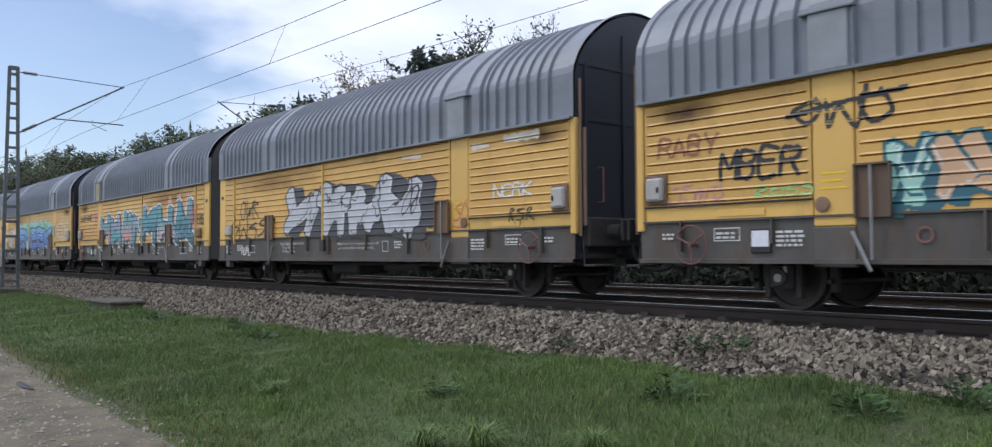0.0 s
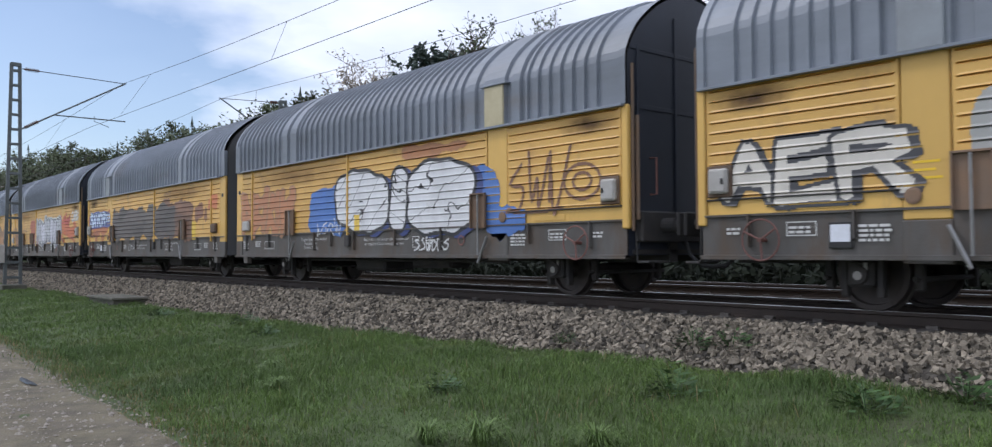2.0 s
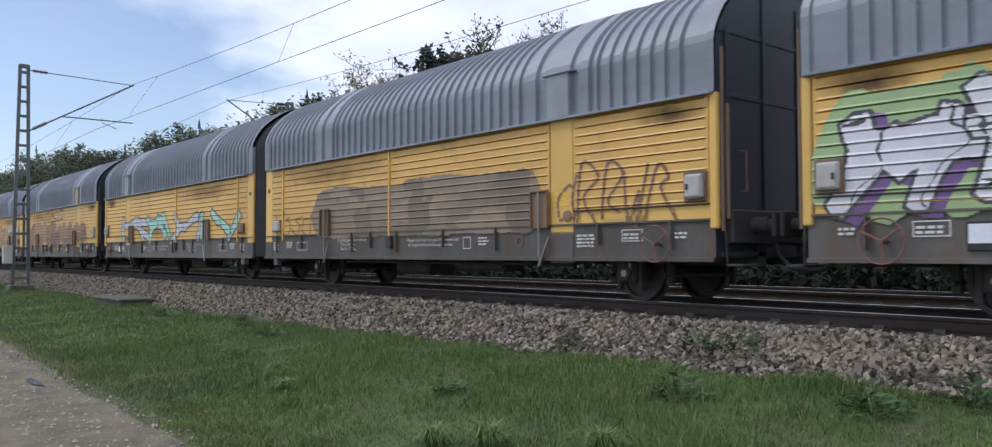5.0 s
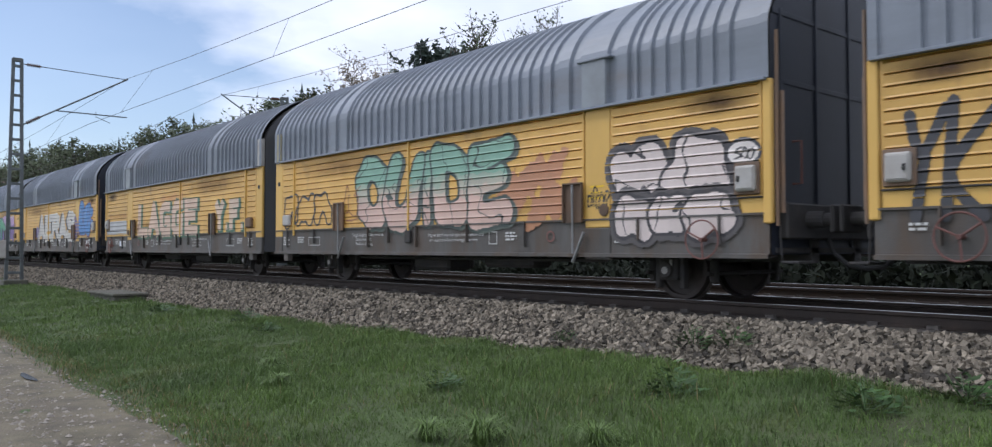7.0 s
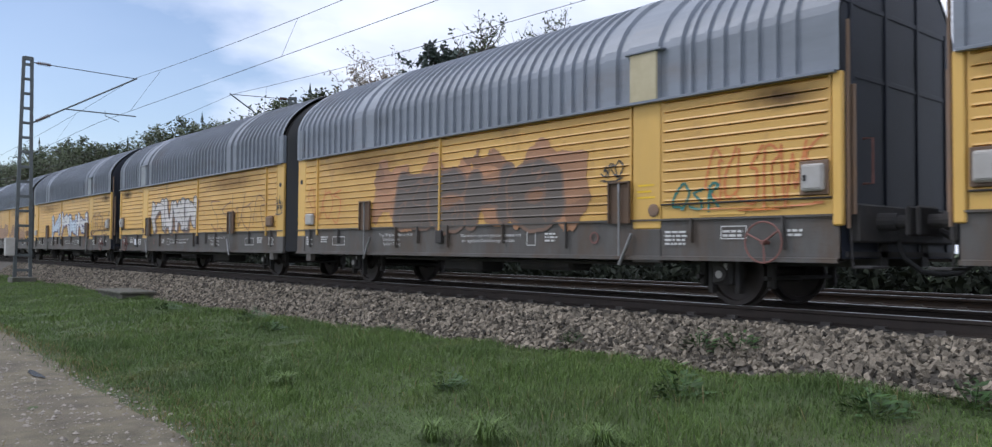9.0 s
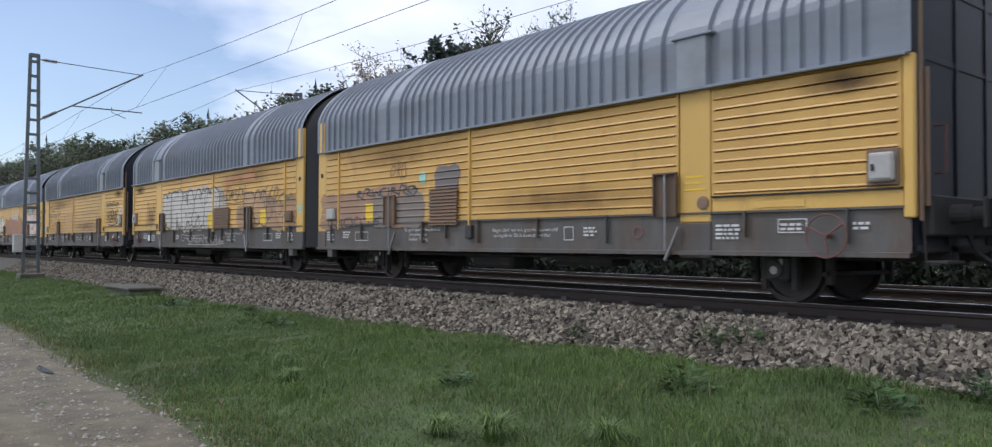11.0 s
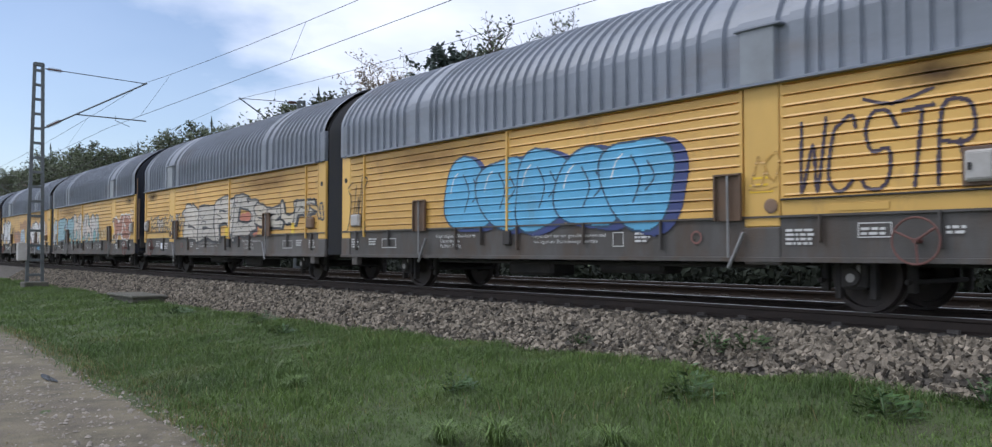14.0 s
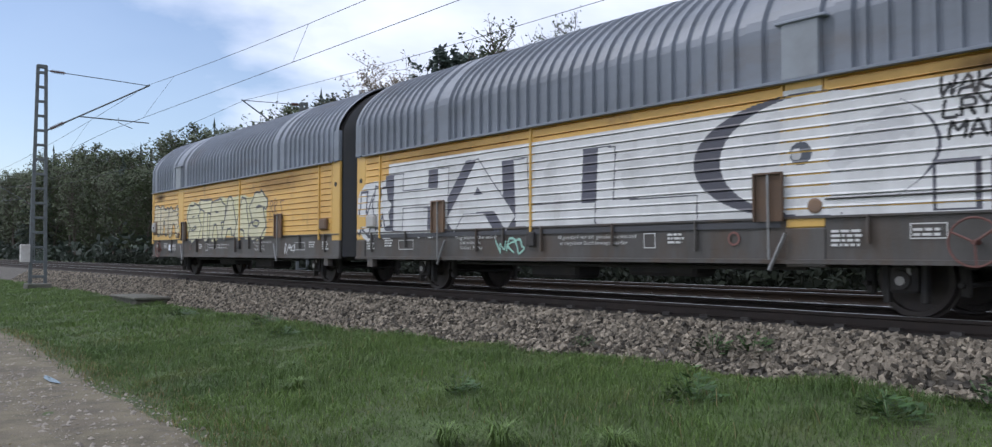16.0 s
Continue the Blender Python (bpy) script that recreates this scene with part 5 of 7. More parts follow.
def waves(X, Z, seed, freq):
    """Smooth wandering values between about -1 and 1."""
    r = random.Random(seed * 7 + 3)
    out = 0.0
    for k in range(5):
        a, f = r.uniform(0, 6.28), freq * r.uniform(0.6, 1.4) * 1.5 ** k
        out = out + np.sin(X * f * math.cos(a) + Z * f * math.sin(a) + r.uniform(0, 6.28)) * 0.62 ** k
    return out / 1.6


# letter skeletons on a ten by ten grid
FONT = {"A": "00 49 90;23 73", "B": "00 09 69 87 65 05;65 83 60 00", "C": "88 69 29 07 02 20 60 81", "D": "00 09 59 97 92 50 00", "E": "99 09 00 90;05 75",
        "F": "99 09 00;05 75", "G": "89 29 07 02 20 80 84 54", "H": "00 09;90 99;05 95", "I": "50 59", "i": "50 55;58 59", "K": "00 09;99 04 90", "L": "09 00 90",
        "M": "00 09 54 99 90", "N": "00 09 90 99", "O": "30 60 92 97 69 39 07 02 30", "P": "00 09 69 98 96 65 05", "R": "00 09 69 98 96 65 05;55 90",
        "S": "98 69 29 07 25 75 92 70 20 01", "T": "09 99;59 50", "U": "09 02 30 60 92 99", "V": "09 50 99", "W": "09 20 56 80 99", "Y": "09 55 99;55 50",
        "Z": "09 99 00 90", "2": "07 39 79 97 00 90", "-": "24 74", ".": "50 51", " ": ""}


def skeleton(ch):
    return [[(int(p[0]) / 9, int(p[1]) / 9) for p in s.split()] for s in FONT[ch].split(";") if s]


def scribble(r):
    """Strokes of a letter body that cannot be read."""
    u = r.uniform
    s = [[(u(0, 0.2), u(0, 0.1)), (u(0, 0.3), u(0.4, 0.6)), (u(0, 0.25), u(0.9, 1))], [(u(0.7, 1), u(0, 0.15)), (u(0.65, 1), u(0.85, 1))]]
    for _ in range(r.choice((1, 2, 2))):
        s.append([(u(0, 0.3), u(0.1, 1)), (u(0.4, 0.6), u(0.2, 0.9)), (u(0.7, 1.1), u(0, 0.9))])
    return s


def field(X, Z, strokes, half, style):
    """How far each spot lies outside the painted body of a letter (negative inside)."""
    best, total = None, 0.0
    for s in strokes:
        for n, ((ax, az), (bx, bz)) in enumerate(zip(s, s[1:])):
            dx, dz = bx - ax, bz - az
            l = math.hypot(dx, dz) or 0.01
            u, v = ((X - ax) * dx + (Z - az) * dz) / l, ((Z - az) * dx - (X - ax) * dz) / l
            if style == "puff":
                c = np.clip(u, 0, l)
                d = np.hypot(u - c, v) - half
                total = total + np.exp(-np.clip(d, -2, 2) * 26)
                continue
            w = half * (0.82 + 0.36 * np.clip(u / l, 0, 1)) if style == "wild" else half
            e = half * (0.9 if style == "block" else 1.0)
            d = np.maximum(np.abs(v) - w, np.maximum(-u - e, u - l - e) + (0.35 * np.abs(v) if style == "wild" else 0))
            if style == "thin":
                d = np.hypot(u - np.clip(u, 0, l), v) - half
            best = d if best is None else np.minimum(best, d)
    return -np.log(total + 1e-12) / 26 if style == "puff" else best


def spray(pc, glyphs, x0, x1, z0, z1, fill, rim, shadow, off, seed, wobble, rim_w, thick, style, overlap, shine, glow, cuts):
    """glyphs: (strokes in a unit cell, relative width)."""
    r = random.Random(seed)
    pc.begin()
    overlap, rim_w = 1 + (overlap - 1) * 0.55, rim_w * 1.2
    total = sum(w for _, w in glyphs)
    placed, x = [], x0
    H = z1 - z0
    for strokes, rel in glyphs:
        w = (x1 - x0) * rel / total
        half = thick * min(H, 1.35 * w) * (0.40 if style == "puff" else 0.36)
        ww, h = w * overlap, H * (1 - 0.5 * wobble * r.random())
        zb, lean, tilt = z0 + (H - h) * r.random(), r.uniform(-0.6, 1.0) * wobble * 0.8, r.uniform(-1, 1) * wobble * 0.35
        pts = [[(x + w / 2 + (a - 0.5) * max(0.02, ww - 2 * half) + lean * (b - 0.5) * h, zb + half + b * (h - 2 * half) + tilt * (a - 0.5) * h) for a, b in s] for s in strokes]
        placed.append((pts, half, x + w / 2 - ww / 2, x + w / 2 + ww / 2))
        x += w
    bend = 0.05 * wobble * 2
    ext = rim_w + (0.06 if glow else 0)

    def masks(grow, dx=0.0, dz=0.0):
        for k, (pts, half, a, b) in enumerate(placed):
            m = 0.28 + abs(dx)
            s, X, Z = pc.window(a - m, b + m, z0 - 0.2, z1 + 0.2)
            if not X.size:
                continue
            U, V = X - dx, Z - dz
            f = field(U + bend * waves(X, Z, seed, 4.0), V + bend * waves(X, Z, seed + 50, 4.0), pts, half, style)
            yield k, s, X, Z, f - grow
    if glow:
        for k, s, X, Z, f in masks(ext):
            pc.put(s, f < 0.012 * waves(X, Z, seed, 25.0), glow)
    if shadow:
        for q in (0.35, 0.7, 1.0):
            for k, s, X, Z, f in masks(rim_w * 0.6, off[0] * q, off[1] * q):
                pc.put(s, f < 0, shadow)
    for k, s, X, Z, f in masks(0.0):
        col = fill[k % len(fill)] if isinstance(fill, list) else fill
        if col is None:
            pc.put(s, np.abs(f) < rim_w / 2, rim)
            continue
        if rim:
            pc.put(s, f < rim_w, rim)
        pc.fill(s, f < 0, col, X, Z, seed)
        if cuts and rim:
            line = np.abs(waves(X, Z, seed + 31 + k, 5.5)) < 0.05
            pc.put(s, (f < -0.01) & line, rim)
        if shine:
            pc.put(s, (f < -0.022) & (f > -0.040) & (waves(X, Z, seed + 9, 7.0) > 0.35), shine)


def letters(pc, word, x0, x1, z0, z1, fill, rim=BLACK, shadow=None, off=(0.07, -0.05), seed=1, wobble=0.06, rim_on=True, overlap=1.06,
            style=None, thick=None, rim_w=0.042, shine=None, glow=None, cuts=False):
    style = style or ("puff" if overlap > 1.1 else "block")
    thick = thick or (0.2 if not rim_on else 0.42 if style == "puff" else 0.36)
    widths = [0.5 if ch in "Ii.-1" else 1.25 if ch in "MW" else 1.0 for ch in word]
    spray(pc, [(skeleton(ch), w) for ch, w in zip(word, widths)], x0, x1, z0, z1, fill, rim if rim_on else None, shadow, off, seed, wobble, rim_w, thick, style, overlap, shine, glow, cuts)


def wild(pc, x0, x1, z0, z1, fill, rim=BLACK, shadow=CHAR, n=6, seed=1, layer=2, w=0.24, detail=None, style="wild", glow=None, cuts=True, thick=0.28, off=(0.13, -0.06)):
    """Interlocking slanted letter bodies that cannot be read."""
    r = random.Random(seed)
    spray(pc, [(scribble(r), r.uniform(0.85, 1.2)) for _ in range(n)], x0, x1, z0, z1, fill, rim, shadow, off, seed, 0.35, 0.036, thick, style, 1.25, detail, glow, cuts)


def script(pc, word, x0, x1, z0, z1, colour, w=0.03, seed=1, slant=0.2):
    """A word written with a thin can or a marker."""
    r = random.Random(seed)
    pc.begin()
    cell = (x1 - x0) / len(word)
    for i, ch in enumerate(word):
        for s in skeleton(ch):
            pts = [(x0 + cell * (i + 0.1 + 0.78 * a) + slant * (b - 0.5) * (z1 - z0) * 0.5 + r.uniform(-1, 1) * 0.05 * cell, z0 + (z1 - z0) * b * r.uniform(0.9, 1.05)) for a, b in s]
            line(pc, pts, w, colour)


def line(pc, pts, w, colour, soft=True):
    if soft and len(pts) > 2:
        ext, out = [pts[0]] + pts + [pts[-1]], []
        for i in range(len(pts) - 1):
            p0, p1, p2, p3 = ext[i:i + 4]
            for k in range(4):
                t = k / 4
                out.append(tuple(0.5 * (2 * p1[d] + (p2[d] - p0[d]) * t + (2 * p0[d] - 5 * p1[d] + 4 * p2[d] - p3[d]) * t * t + (3 * p1[d] - p0[d] - 3 * p2[d] + p3[d]) * t ** 3) for d in (0, 1)))
        pts = out + [pts[-1]]
    xs, zs = [p[0] for p in pts], [p[1] for p in pts]
    s, X, Z = pc.window(min(xs) - w, max(xs) + w, min(zs) - w, max(zs) + w)
    if X.size:
        pc.put(s, field(X, Z, [pts], max(w / 2, 0.011), "thin") < 0, colour)


def tag(pc, x0, x1, z0, z1, colour, seed=1, w=0.03, loops=5):
    """A quick sprayed squiggle of hooks and loops."""
    r = random.Random(seed)
    pc.begin()
    cell, h = (x1 - x0) / loops, z1 - z0
    for k in range(loops):
        a = x0 + cell * k
        kind = r.randrange(4)
        up = z0 + h * r.uniform(0, 0.15)
        top = z1 - h * r.uniform(0, 0.2)
        if kind == 0:
            pts = [(a + cell * (0.45 + 0.4 * math.cos(q * 0.9 + 1)), (up + top) / 2 + (top - up) * 0.48 * math.sin(q * 0.9 + 1)) for q in range(8)]
        elif kind == 1:
            pts = [(a, top), (a + cell * 0.25, up), (a + cell * 0.5, up + h * 0.6), (a + cell * 0.75, up), (a + cell * 1.05, top)]
        elif kind == 2:
            pts = [(a + cell * 0.1, up), (a + cell * 0.2, top), (a + cell * 0.8, top - h * 0.15), (a + cell * 0.35, up + h * 0.45), (a + cell * 1.0, up)]
        else:
            pts = [(a + cell * 0.8, top), (a + cell * 0.15, top - h * 0.2), (a + cell * 0.8, up + h * 0.4), (a + cell * 0.6, up), (a, up + h * 0.08)]
        line(pc, [(x + r.uniform(-0.2, 0.2) * cell + 0.12 * (z - z0), z + r.uniform(-0.14, 0.14) * h) for x, z in pts], w * 0.85, colour)
    if seed % 3 == 0 and h > 0.2:
        line(pc, [(x0, z0 - 0.03), (x0 + (x1 - x0) * 0.6, z0 - 0.05), (x1, z0)], w * 0.8, colour)


def cloud(pc, x0, x1, z0, z1, colour, layer=0, seed=1, lumps=0.22, n=64, freq=2.2):
    """A lumpy sprayed patch that fills its box."""
    pc.begin()
    s, X, Z = pc.window(x0 - 0.1, x1 + 0.1, z0 - 0.1, z1 + 0.1)
    if not X.size:
        return
    rx, rz = (x1 - x0) / 2, (z1 - z0) / 2
    q = min(rx, rz)
    rad = 0.7 * q
    dx, dz = np.maximum(np.abs(X - (x0 + rx)) - rx + rad, 0), np.maximum(np.abs(Z - (z0 + rz)) - rz + rad, 0)
    f = np.hypot(dx, dz) - rad + np.maximum(lumps * q * (0.45 + 0.9 * waves(X, Z, seed, freq * 2.2)), -0.08) + 0.012 * waves(X, Z, seed + 3, 30.0)
    pc.fill(s, (f < 0) | (f < -0.6 * q), colour, X, Z, seed)


def buffed(pc, x0, x1, z0, z1, rgb, seed, lumps=0.18):
    """A piece rolled over with dull paint, in uneven coats."""
    cloud(pc, x0, x1, z0, z1, rgb, 0, seed, lumps)
    s, X, Z = pc.window(x0, x1, z0, z1)
    on = pc.own[s] == pc.now
    for k, g in ((1, 0.82), (2, 1.22), (3, 0.68)):
        m = waves(X * 0.6, Z * 1.5, seed + 11 * k, 3.4) > 0.42
        pc.put(s, on & m, tuple(round(min(0.8, c * g), 4) for c in rgb))


def bubbles2(pc, x0, x1, z0, z1, fill, rim=BLACK, n=4, layer=2):
    """A row of n swollen overlapping letter bodies."""
    pc.begin()
    w, H = (x1 - x0) / n, z1 - z0
    for i in range(n):
        cx, a = x0 + w * (i + 0.5), w * 0.66
        h = H * (0.92 if i % 2 else 1.0) / 2
        cz = z0 + h + (H - 2 * h) * (i % 3) / 2
        s, X, Z = pc.window(cx - a * 1.5, cx + a * 1.5, z0 - 0.1, z1 + 0.1)
        U = (X - cx - 0.14 * h * np.sin(i * 1.9 + x0) * (Z - cz) / h) / a
        V = (Z - cz) / h
        f = (np.abs(U) ** 2.5 + np.abs(V) ** 2.5) ** (1 / 2.5) * (1 + 0.10 * np.sin(3 * np.arctan2(V, U) + i * 2.3)) - 1
        f = f * min(a, h)
        pc.put(s, f < 0.03, rim)
        pc.put(s, f < 0, fill)
        line(pc, [(cx - a * 0.15, cz + h * 0.6), (cx + a * 0.1, cz + h * 0.1), (cx - a * 0.1, cz - h * 0.45)], 0.03, rim)
        line(pc, [(cx + a * 0.25, cz - h * 0.2), (cx + a * 0.5, cz + h * 0.1), (cx + a * 0.3, cz + h * 0.45)], 0.028, rim)
        line(pc, [(cx - a * 0.75, cz + h * 0.1), (cx - a * 0.6, cz + h * 0.5), (cx - a * 0.4, cz + h * 0.68)], 0.025, WHITE)


def rect(pc, x0, x1, z0, z1, colour, layer=0):
    pc.begin()
    s, X, Z = pc.window(x0, x1, z0, z1)
    pc.fill(s, np.ones(X.shape, bool), colour, X, Z)


def ellipse(pc, x0, x1, z0, z1, colour, layer=2):
    pc.begin()
    s, X, Z = pc.window(x0, x1, z0, z1)
    pc.put(s, ((X - (x0 + x1) / 2) / (x1 - x0) * 2) ** 2 + ((Z - (z0 + z1) / 2) / (z1 - z0) * 2) ** 2 < 1, colour)


def ring(pc, x0, x1, z0, z1, colour):
    pc.begin()
    cx, cz, rx, rz = (x0 + x1) / 2, (z0 + z1) / 2, (x1 - x0) / 2, (z1 - z0) / 2
    for k in (1.0, 0.5):
        line(pc, [(cx + rx * k * math.cos(i * math.pi / 12), cz + rz * k * math.sin(i * math.pi / 12)) for i in range(25)], 0.045, colour, False)


def vent_geo(x0, x1, z0, z1):
    """A pressed vent plate: slats in one folded sheet."""
    n = int((z1 - z0) / 0.055)
    sec = [(SIDE - 0.01, z0), (SIDE - 0.05, z0)]
    for i in range(n):
        z = z0 + (z1 - z0) * (i + 0.5) / n
        sec += [(SIDE - 0.05, z - 0.014), (SIDE - 0.018, z - 0.010), (SIDE - 0.018, z + 0.010), (SIDE - 0.05, z + 0.016)]
    sec += [(SIDE - 0.05, z1), (SIDE - 0.01, z1)]
    return Geo().sweep([[(x, y, z) for y, z in sec] for x in (x0, x1)])


def grille(pc, x0, x1, z0, z1):
    pc.vents.append((x0, x1, z0, z1))


# ---- assembling the wagons ----
def travelled(t):
    """Where the gap between the first two wagons stands at t seconds."""
    u = t / 16.0
    return -7.4985 + 439.5727 * u - 1.4327 * u * u - 0.3068 * u ** 3


WAGONS = []
BODIES = {}


def wagon(k):
    w = empty("car_transport_wagon", "yellow and grey covered car-transport wagon, black bellows, graffiti", "railway wagon", "wagons of the train", at=(-13.5 * (2 * k + 1) - 7.5, TRACK_Y, 0))
    BODIES[2 * k] = unit(w, 1, False, 2 * k)
    BODIES[2 * k + 1] = unit(w, -1, True, 2 * k + 1)
    part("bellows", shared(("bellows", 0), bellows_geo, M_BELLOWS), M_BELLOWS, w, "black ribbed rubber bellows")
    for x in (-11.15, -2.2, 2.2, 11.15):
        wheelset(w, x, k == 12)
    WAGONS.append((k, w))


for k in range(-1, 17):
    wagon(k)

# ---- graffiti, unit by unit from the head of the train: metres along the unit and above the rail ----
def sprayed(n, label):
    pc = Piece()
    PIECES.append((n, pc, label))
    return pc


PIECES = []
pc = sprayed(-1, "black and teal graffiti tags")
script(pc, "RABY", 0.89, 1.80, 1.92, 2.15, RUST, 0.035, 11)
script(pc, "MBER", 1.80, 2.86, 1.58, 1.90, BLACK, 0.05, 15)
tag(pc, 1.03, 1.87, 1.33, 1.57, PINK, 12, 0.03, 4)
tag(pc, 2.25, 3.03, 1.32, 1.48, LIME, 13, 0.025, 4)
tag(pc, 2.78, 3.90, 2.03, 2.45, BLACK, 14, 0.055, 3)
line(pc, [(2.7, 2.22), (3.3, 2.30), (4.0, 2.36)], 0.05, BLACK)
wild(pc, 3.70, 5.60, 1.04, 1.90, [MINT, PEACH, WHITE], DTEAL, DTEAL, 3, 5, 2, 0.3, WHITE)
wild(pc, 5.60, 11.60, 1.04, 2.20, [PEACH, MINT, (0.60, 0.36, 0.22)], DTEAL, DTEAL, 6, 6, 2, 0.3, WHITE)
pc = sprayed(0, "silver graffiti letters with black shadow, black outline tag")
wild(pc, 4.02, 9.20, 0.99, 2.20, SILVER, BLACK, CHAR, 4, 27, detail=WHITE, thick=0.40, off=(0.42, -0.04))
script(pc, "NERK", 11.14, 12.05, 1.60, 1.78, WHITE, 0.035, 22)
tag(pc, 11.49, 12.04, 1.18, 1.42, BLACK, 23, 0.025, 3)
tag(pc, 10.10, 10.50, 1.20, 1.60, ORANGE, 24, 0.04, 2)
cloud(pc, 10.60, 11.10, 2.38, 2.50, (0.72, 0.66, 0.55), 0, 5, 0.5)
cloud(pc, 11.40, 12.20, 2.44, 2.56, (0.72, 0.66, 0.55), 0, 6, 0.5)
cloud(pc, 8.60, 9.20, 2.40, 2.50, (0.72, 0.60, 0.45), 0, 7, 0.5)
tag(pc, 1.00, 3.55, 1.05, 1.62, BLACK, 25, 0.05, 5)
tag(pc, 1.60, 2.60, 1.55, 2.05, BLACK, 28, 0.04, 3)
script(pc, "RUPL", 1.71, 2.21, 0.72, 0.89, WHITE, 0.03, 1)
pc = sprayed(1, "teal and pink graffiti piece on an orange cloud")
cloud(pc, 9.60, 12.30, 1.20, 2.40, (0.66, 0.36, 0.26), 0, 9, 0.6, freq=4)
wild(pc, 3.44, 8.00, 1.02, 2.15, [("two", TEAL, PINK, 1.6), ("two", (0.30, 0.30, 0.44), TEAL, 1.6)], DTEAL, (0.02, 0.07, 0.09), 4, 31, 3, 0.34, WHITE, glow=WHITE, thick=0.27)
wild(pc, 7.60, 12.06, 1.02, 2.34, [("two", TEAL, (0.05, 0.18, 0.24), 1.7), ("two", TEAL, (0.55, 0.40, 0.44), 1.5)], DTEAL, (0.02, 0.07, 0.09), 3, 38, 3, 0.34, WHITE, glow=WHITE, thick=0.27)
tag(pc, 11.65, 12.28, 1.55, 2.27, RED, 32, 0.03, 3)
script(pc, "FINS", 12.32, 12.80, 1.55, 1.81, BLACK, 0.03, 33)
tag(pc, 0.80, 1.55, 2.00, 2.20, BLACK, 38, 0.05, 4)
script(pc, "ONE", 1.68, 2.25, 2.02, 2.17, BLACK, 0.05, 36)
ellipse(pc, 2.57, 3.00, 1.93, 2.26, (0.60, 0.22, 0.20))
ellipse(pc, 2.38, 2.55, 2.12, 2.25, (0.60, 0.22, 0.20))
ellipse(pc, 3.12, 3.40, 1.27, 1.53, (0.60, 0.22, 0.20))
tag(pc, 0.85, 3.12, 1.23, 1.89, ORANGE, 35, 0.035, 5)
pc = sprayed(2, "blue graffiti piece on a green cloud")
cloud(pc, 3.50, 10.12, 1.02, 2.25, MINT, 0, 11, 0.2)
cloud(pc, 4.10, 9.95, 1.26, 2.14, (0.20, 0.50, 0.34), 1, 12, 0.5)
letters(pc, "SNEEK", 3.72, 9.73, 1.02, 2.02, ("two", (0.16, 0.40, 0.70), (0.08, 0.17, 0.50), 1.6), (0.015, 0.02, 0.07), (0.02, 0.03, 0.10), (0.12, -0.05), seed=41, wobble=0.3, overlap=1.22, style="wild", thick=0.32, shine=(0.55, 0.7, 0.85), cuts=True)
wild(pc, 10.45, 12.60, 1.42, 2.10, None, (0.72, 0.60, 0.40), None, 4, 46, style="puff", thick=0.3, cuts=False)
script(pc, "NEUR", 10.55, 12.45, 1.48, 2.06, (0.74, 0.66, 0.48), 0.05, 42)
line(pc, [(12.3, 1.62), (12.8, 1.72)], 0.03, WHITE)
tag(pc, 10.06, 10.48, 1.53, 2.10, BROWN, 43, 0.04, 2)
letters(pc, "DS", 0.75, 2.33, 1.05, 2.01, (0.62, 0.52, 0.46), (0.08, 0.05, 0.045), None, seed=33, wobble=0.3, overlap=1.2, thick=0.36)
cloud(pc, 2.25, 3.02, 1.56, 2.10, (0.70, 0.62, 0.50), 3, 6, 0.25)
tag(pc, 3.06, 3.55, 1.01, 2.15, RUST, 44, 0.04, 5)
tag(pc, 0.94, 2.40, 1.20, 1.83, BLACK, 45, 0.03, 4)
pc = sprayed(3, "purple and crimson lettered graffiti with brown shapes")
cloud(pc, 3.61, 12.00, 1.05, 2.27, (0.40, 0.40, 0.38), 0, 13, 0.14)
cloud(pc, 8.36, 9.42, 1.02, 1.90, (0.16, 0.44, 0.36), 1, 14)
letters(pc, "MITSU", 4.02, 8.60, 1.02, 2.05, ("two", PURPLE, CRIMSON, 1.55), BLACK, (0.05, 0.03, 0.10), (0.16, -0.02), seed=3, wobble=0.14, overlap=1.12, style="block", thick=0.40, rim_w=0.032, shine=(0.6, 0.5, 0.7))
cloud(pc, 9.01, 11.28, 1.09, 1.80, (0.16, 0.085, 0.05), 1, 15, 0.4)
cloud(pc, 9.71, 10.62, 1.53, 2.54, TAN, 2, 16, 0.3)
cloud(pc, 9.49, 10.73, 1.71, 1.97, (0.62, 0.52, 0.40), 3, 17, 0.4)
cloud(pc, 11.05, 11.45, 1.33, 1.76, (0.06, 0.08, 0.12), 2, 18)
tag(pc, 5.98, 7.13, 2.15, 2.42, BLACK, 51, 0.03, 4)
tag(pc, 10.73, 11.17, 1.66, 2.09, SKY, 52, 0.05, 3)
letters(pc, "AER", 0.92, 3.04, 1.20, 1.95, (0.66, 0.62, 0.55), CHAR, CHAR, (0.08, -0.03), seed=6, wobble=0.25, overlap=1.15, style="wild", thick=0.3)
pc = sprayed(4, "white bubble graffiti letters with blue shadow, faded rust letters")
cloud(pc, 4.08, 5.75, 0.99, 2.05, BLUE, 0, 21)
cloud(pc, 9.30, 10.33, 0.95, 2.08, BLUE, 0, 22, 0.4)
cloud(pc, 9.95, 11.04, 0.92, 1.44, BLUE, 1, 23, 0.4)
letters(pc, "OIS", 5.36, 9.60, 0.99, 2.24, (0.74, 0.74, 0.75), BLACK, DBLUE, (0.18, -0.05), seed=2, wobble=0.2, overlap=1.2, style="puff", thick=0.52, rim_w=0.055, cuts=True)
rect(pc, 5.95, 6.15, 1.08, 1.42, (0.80, 0.56, 0.08))
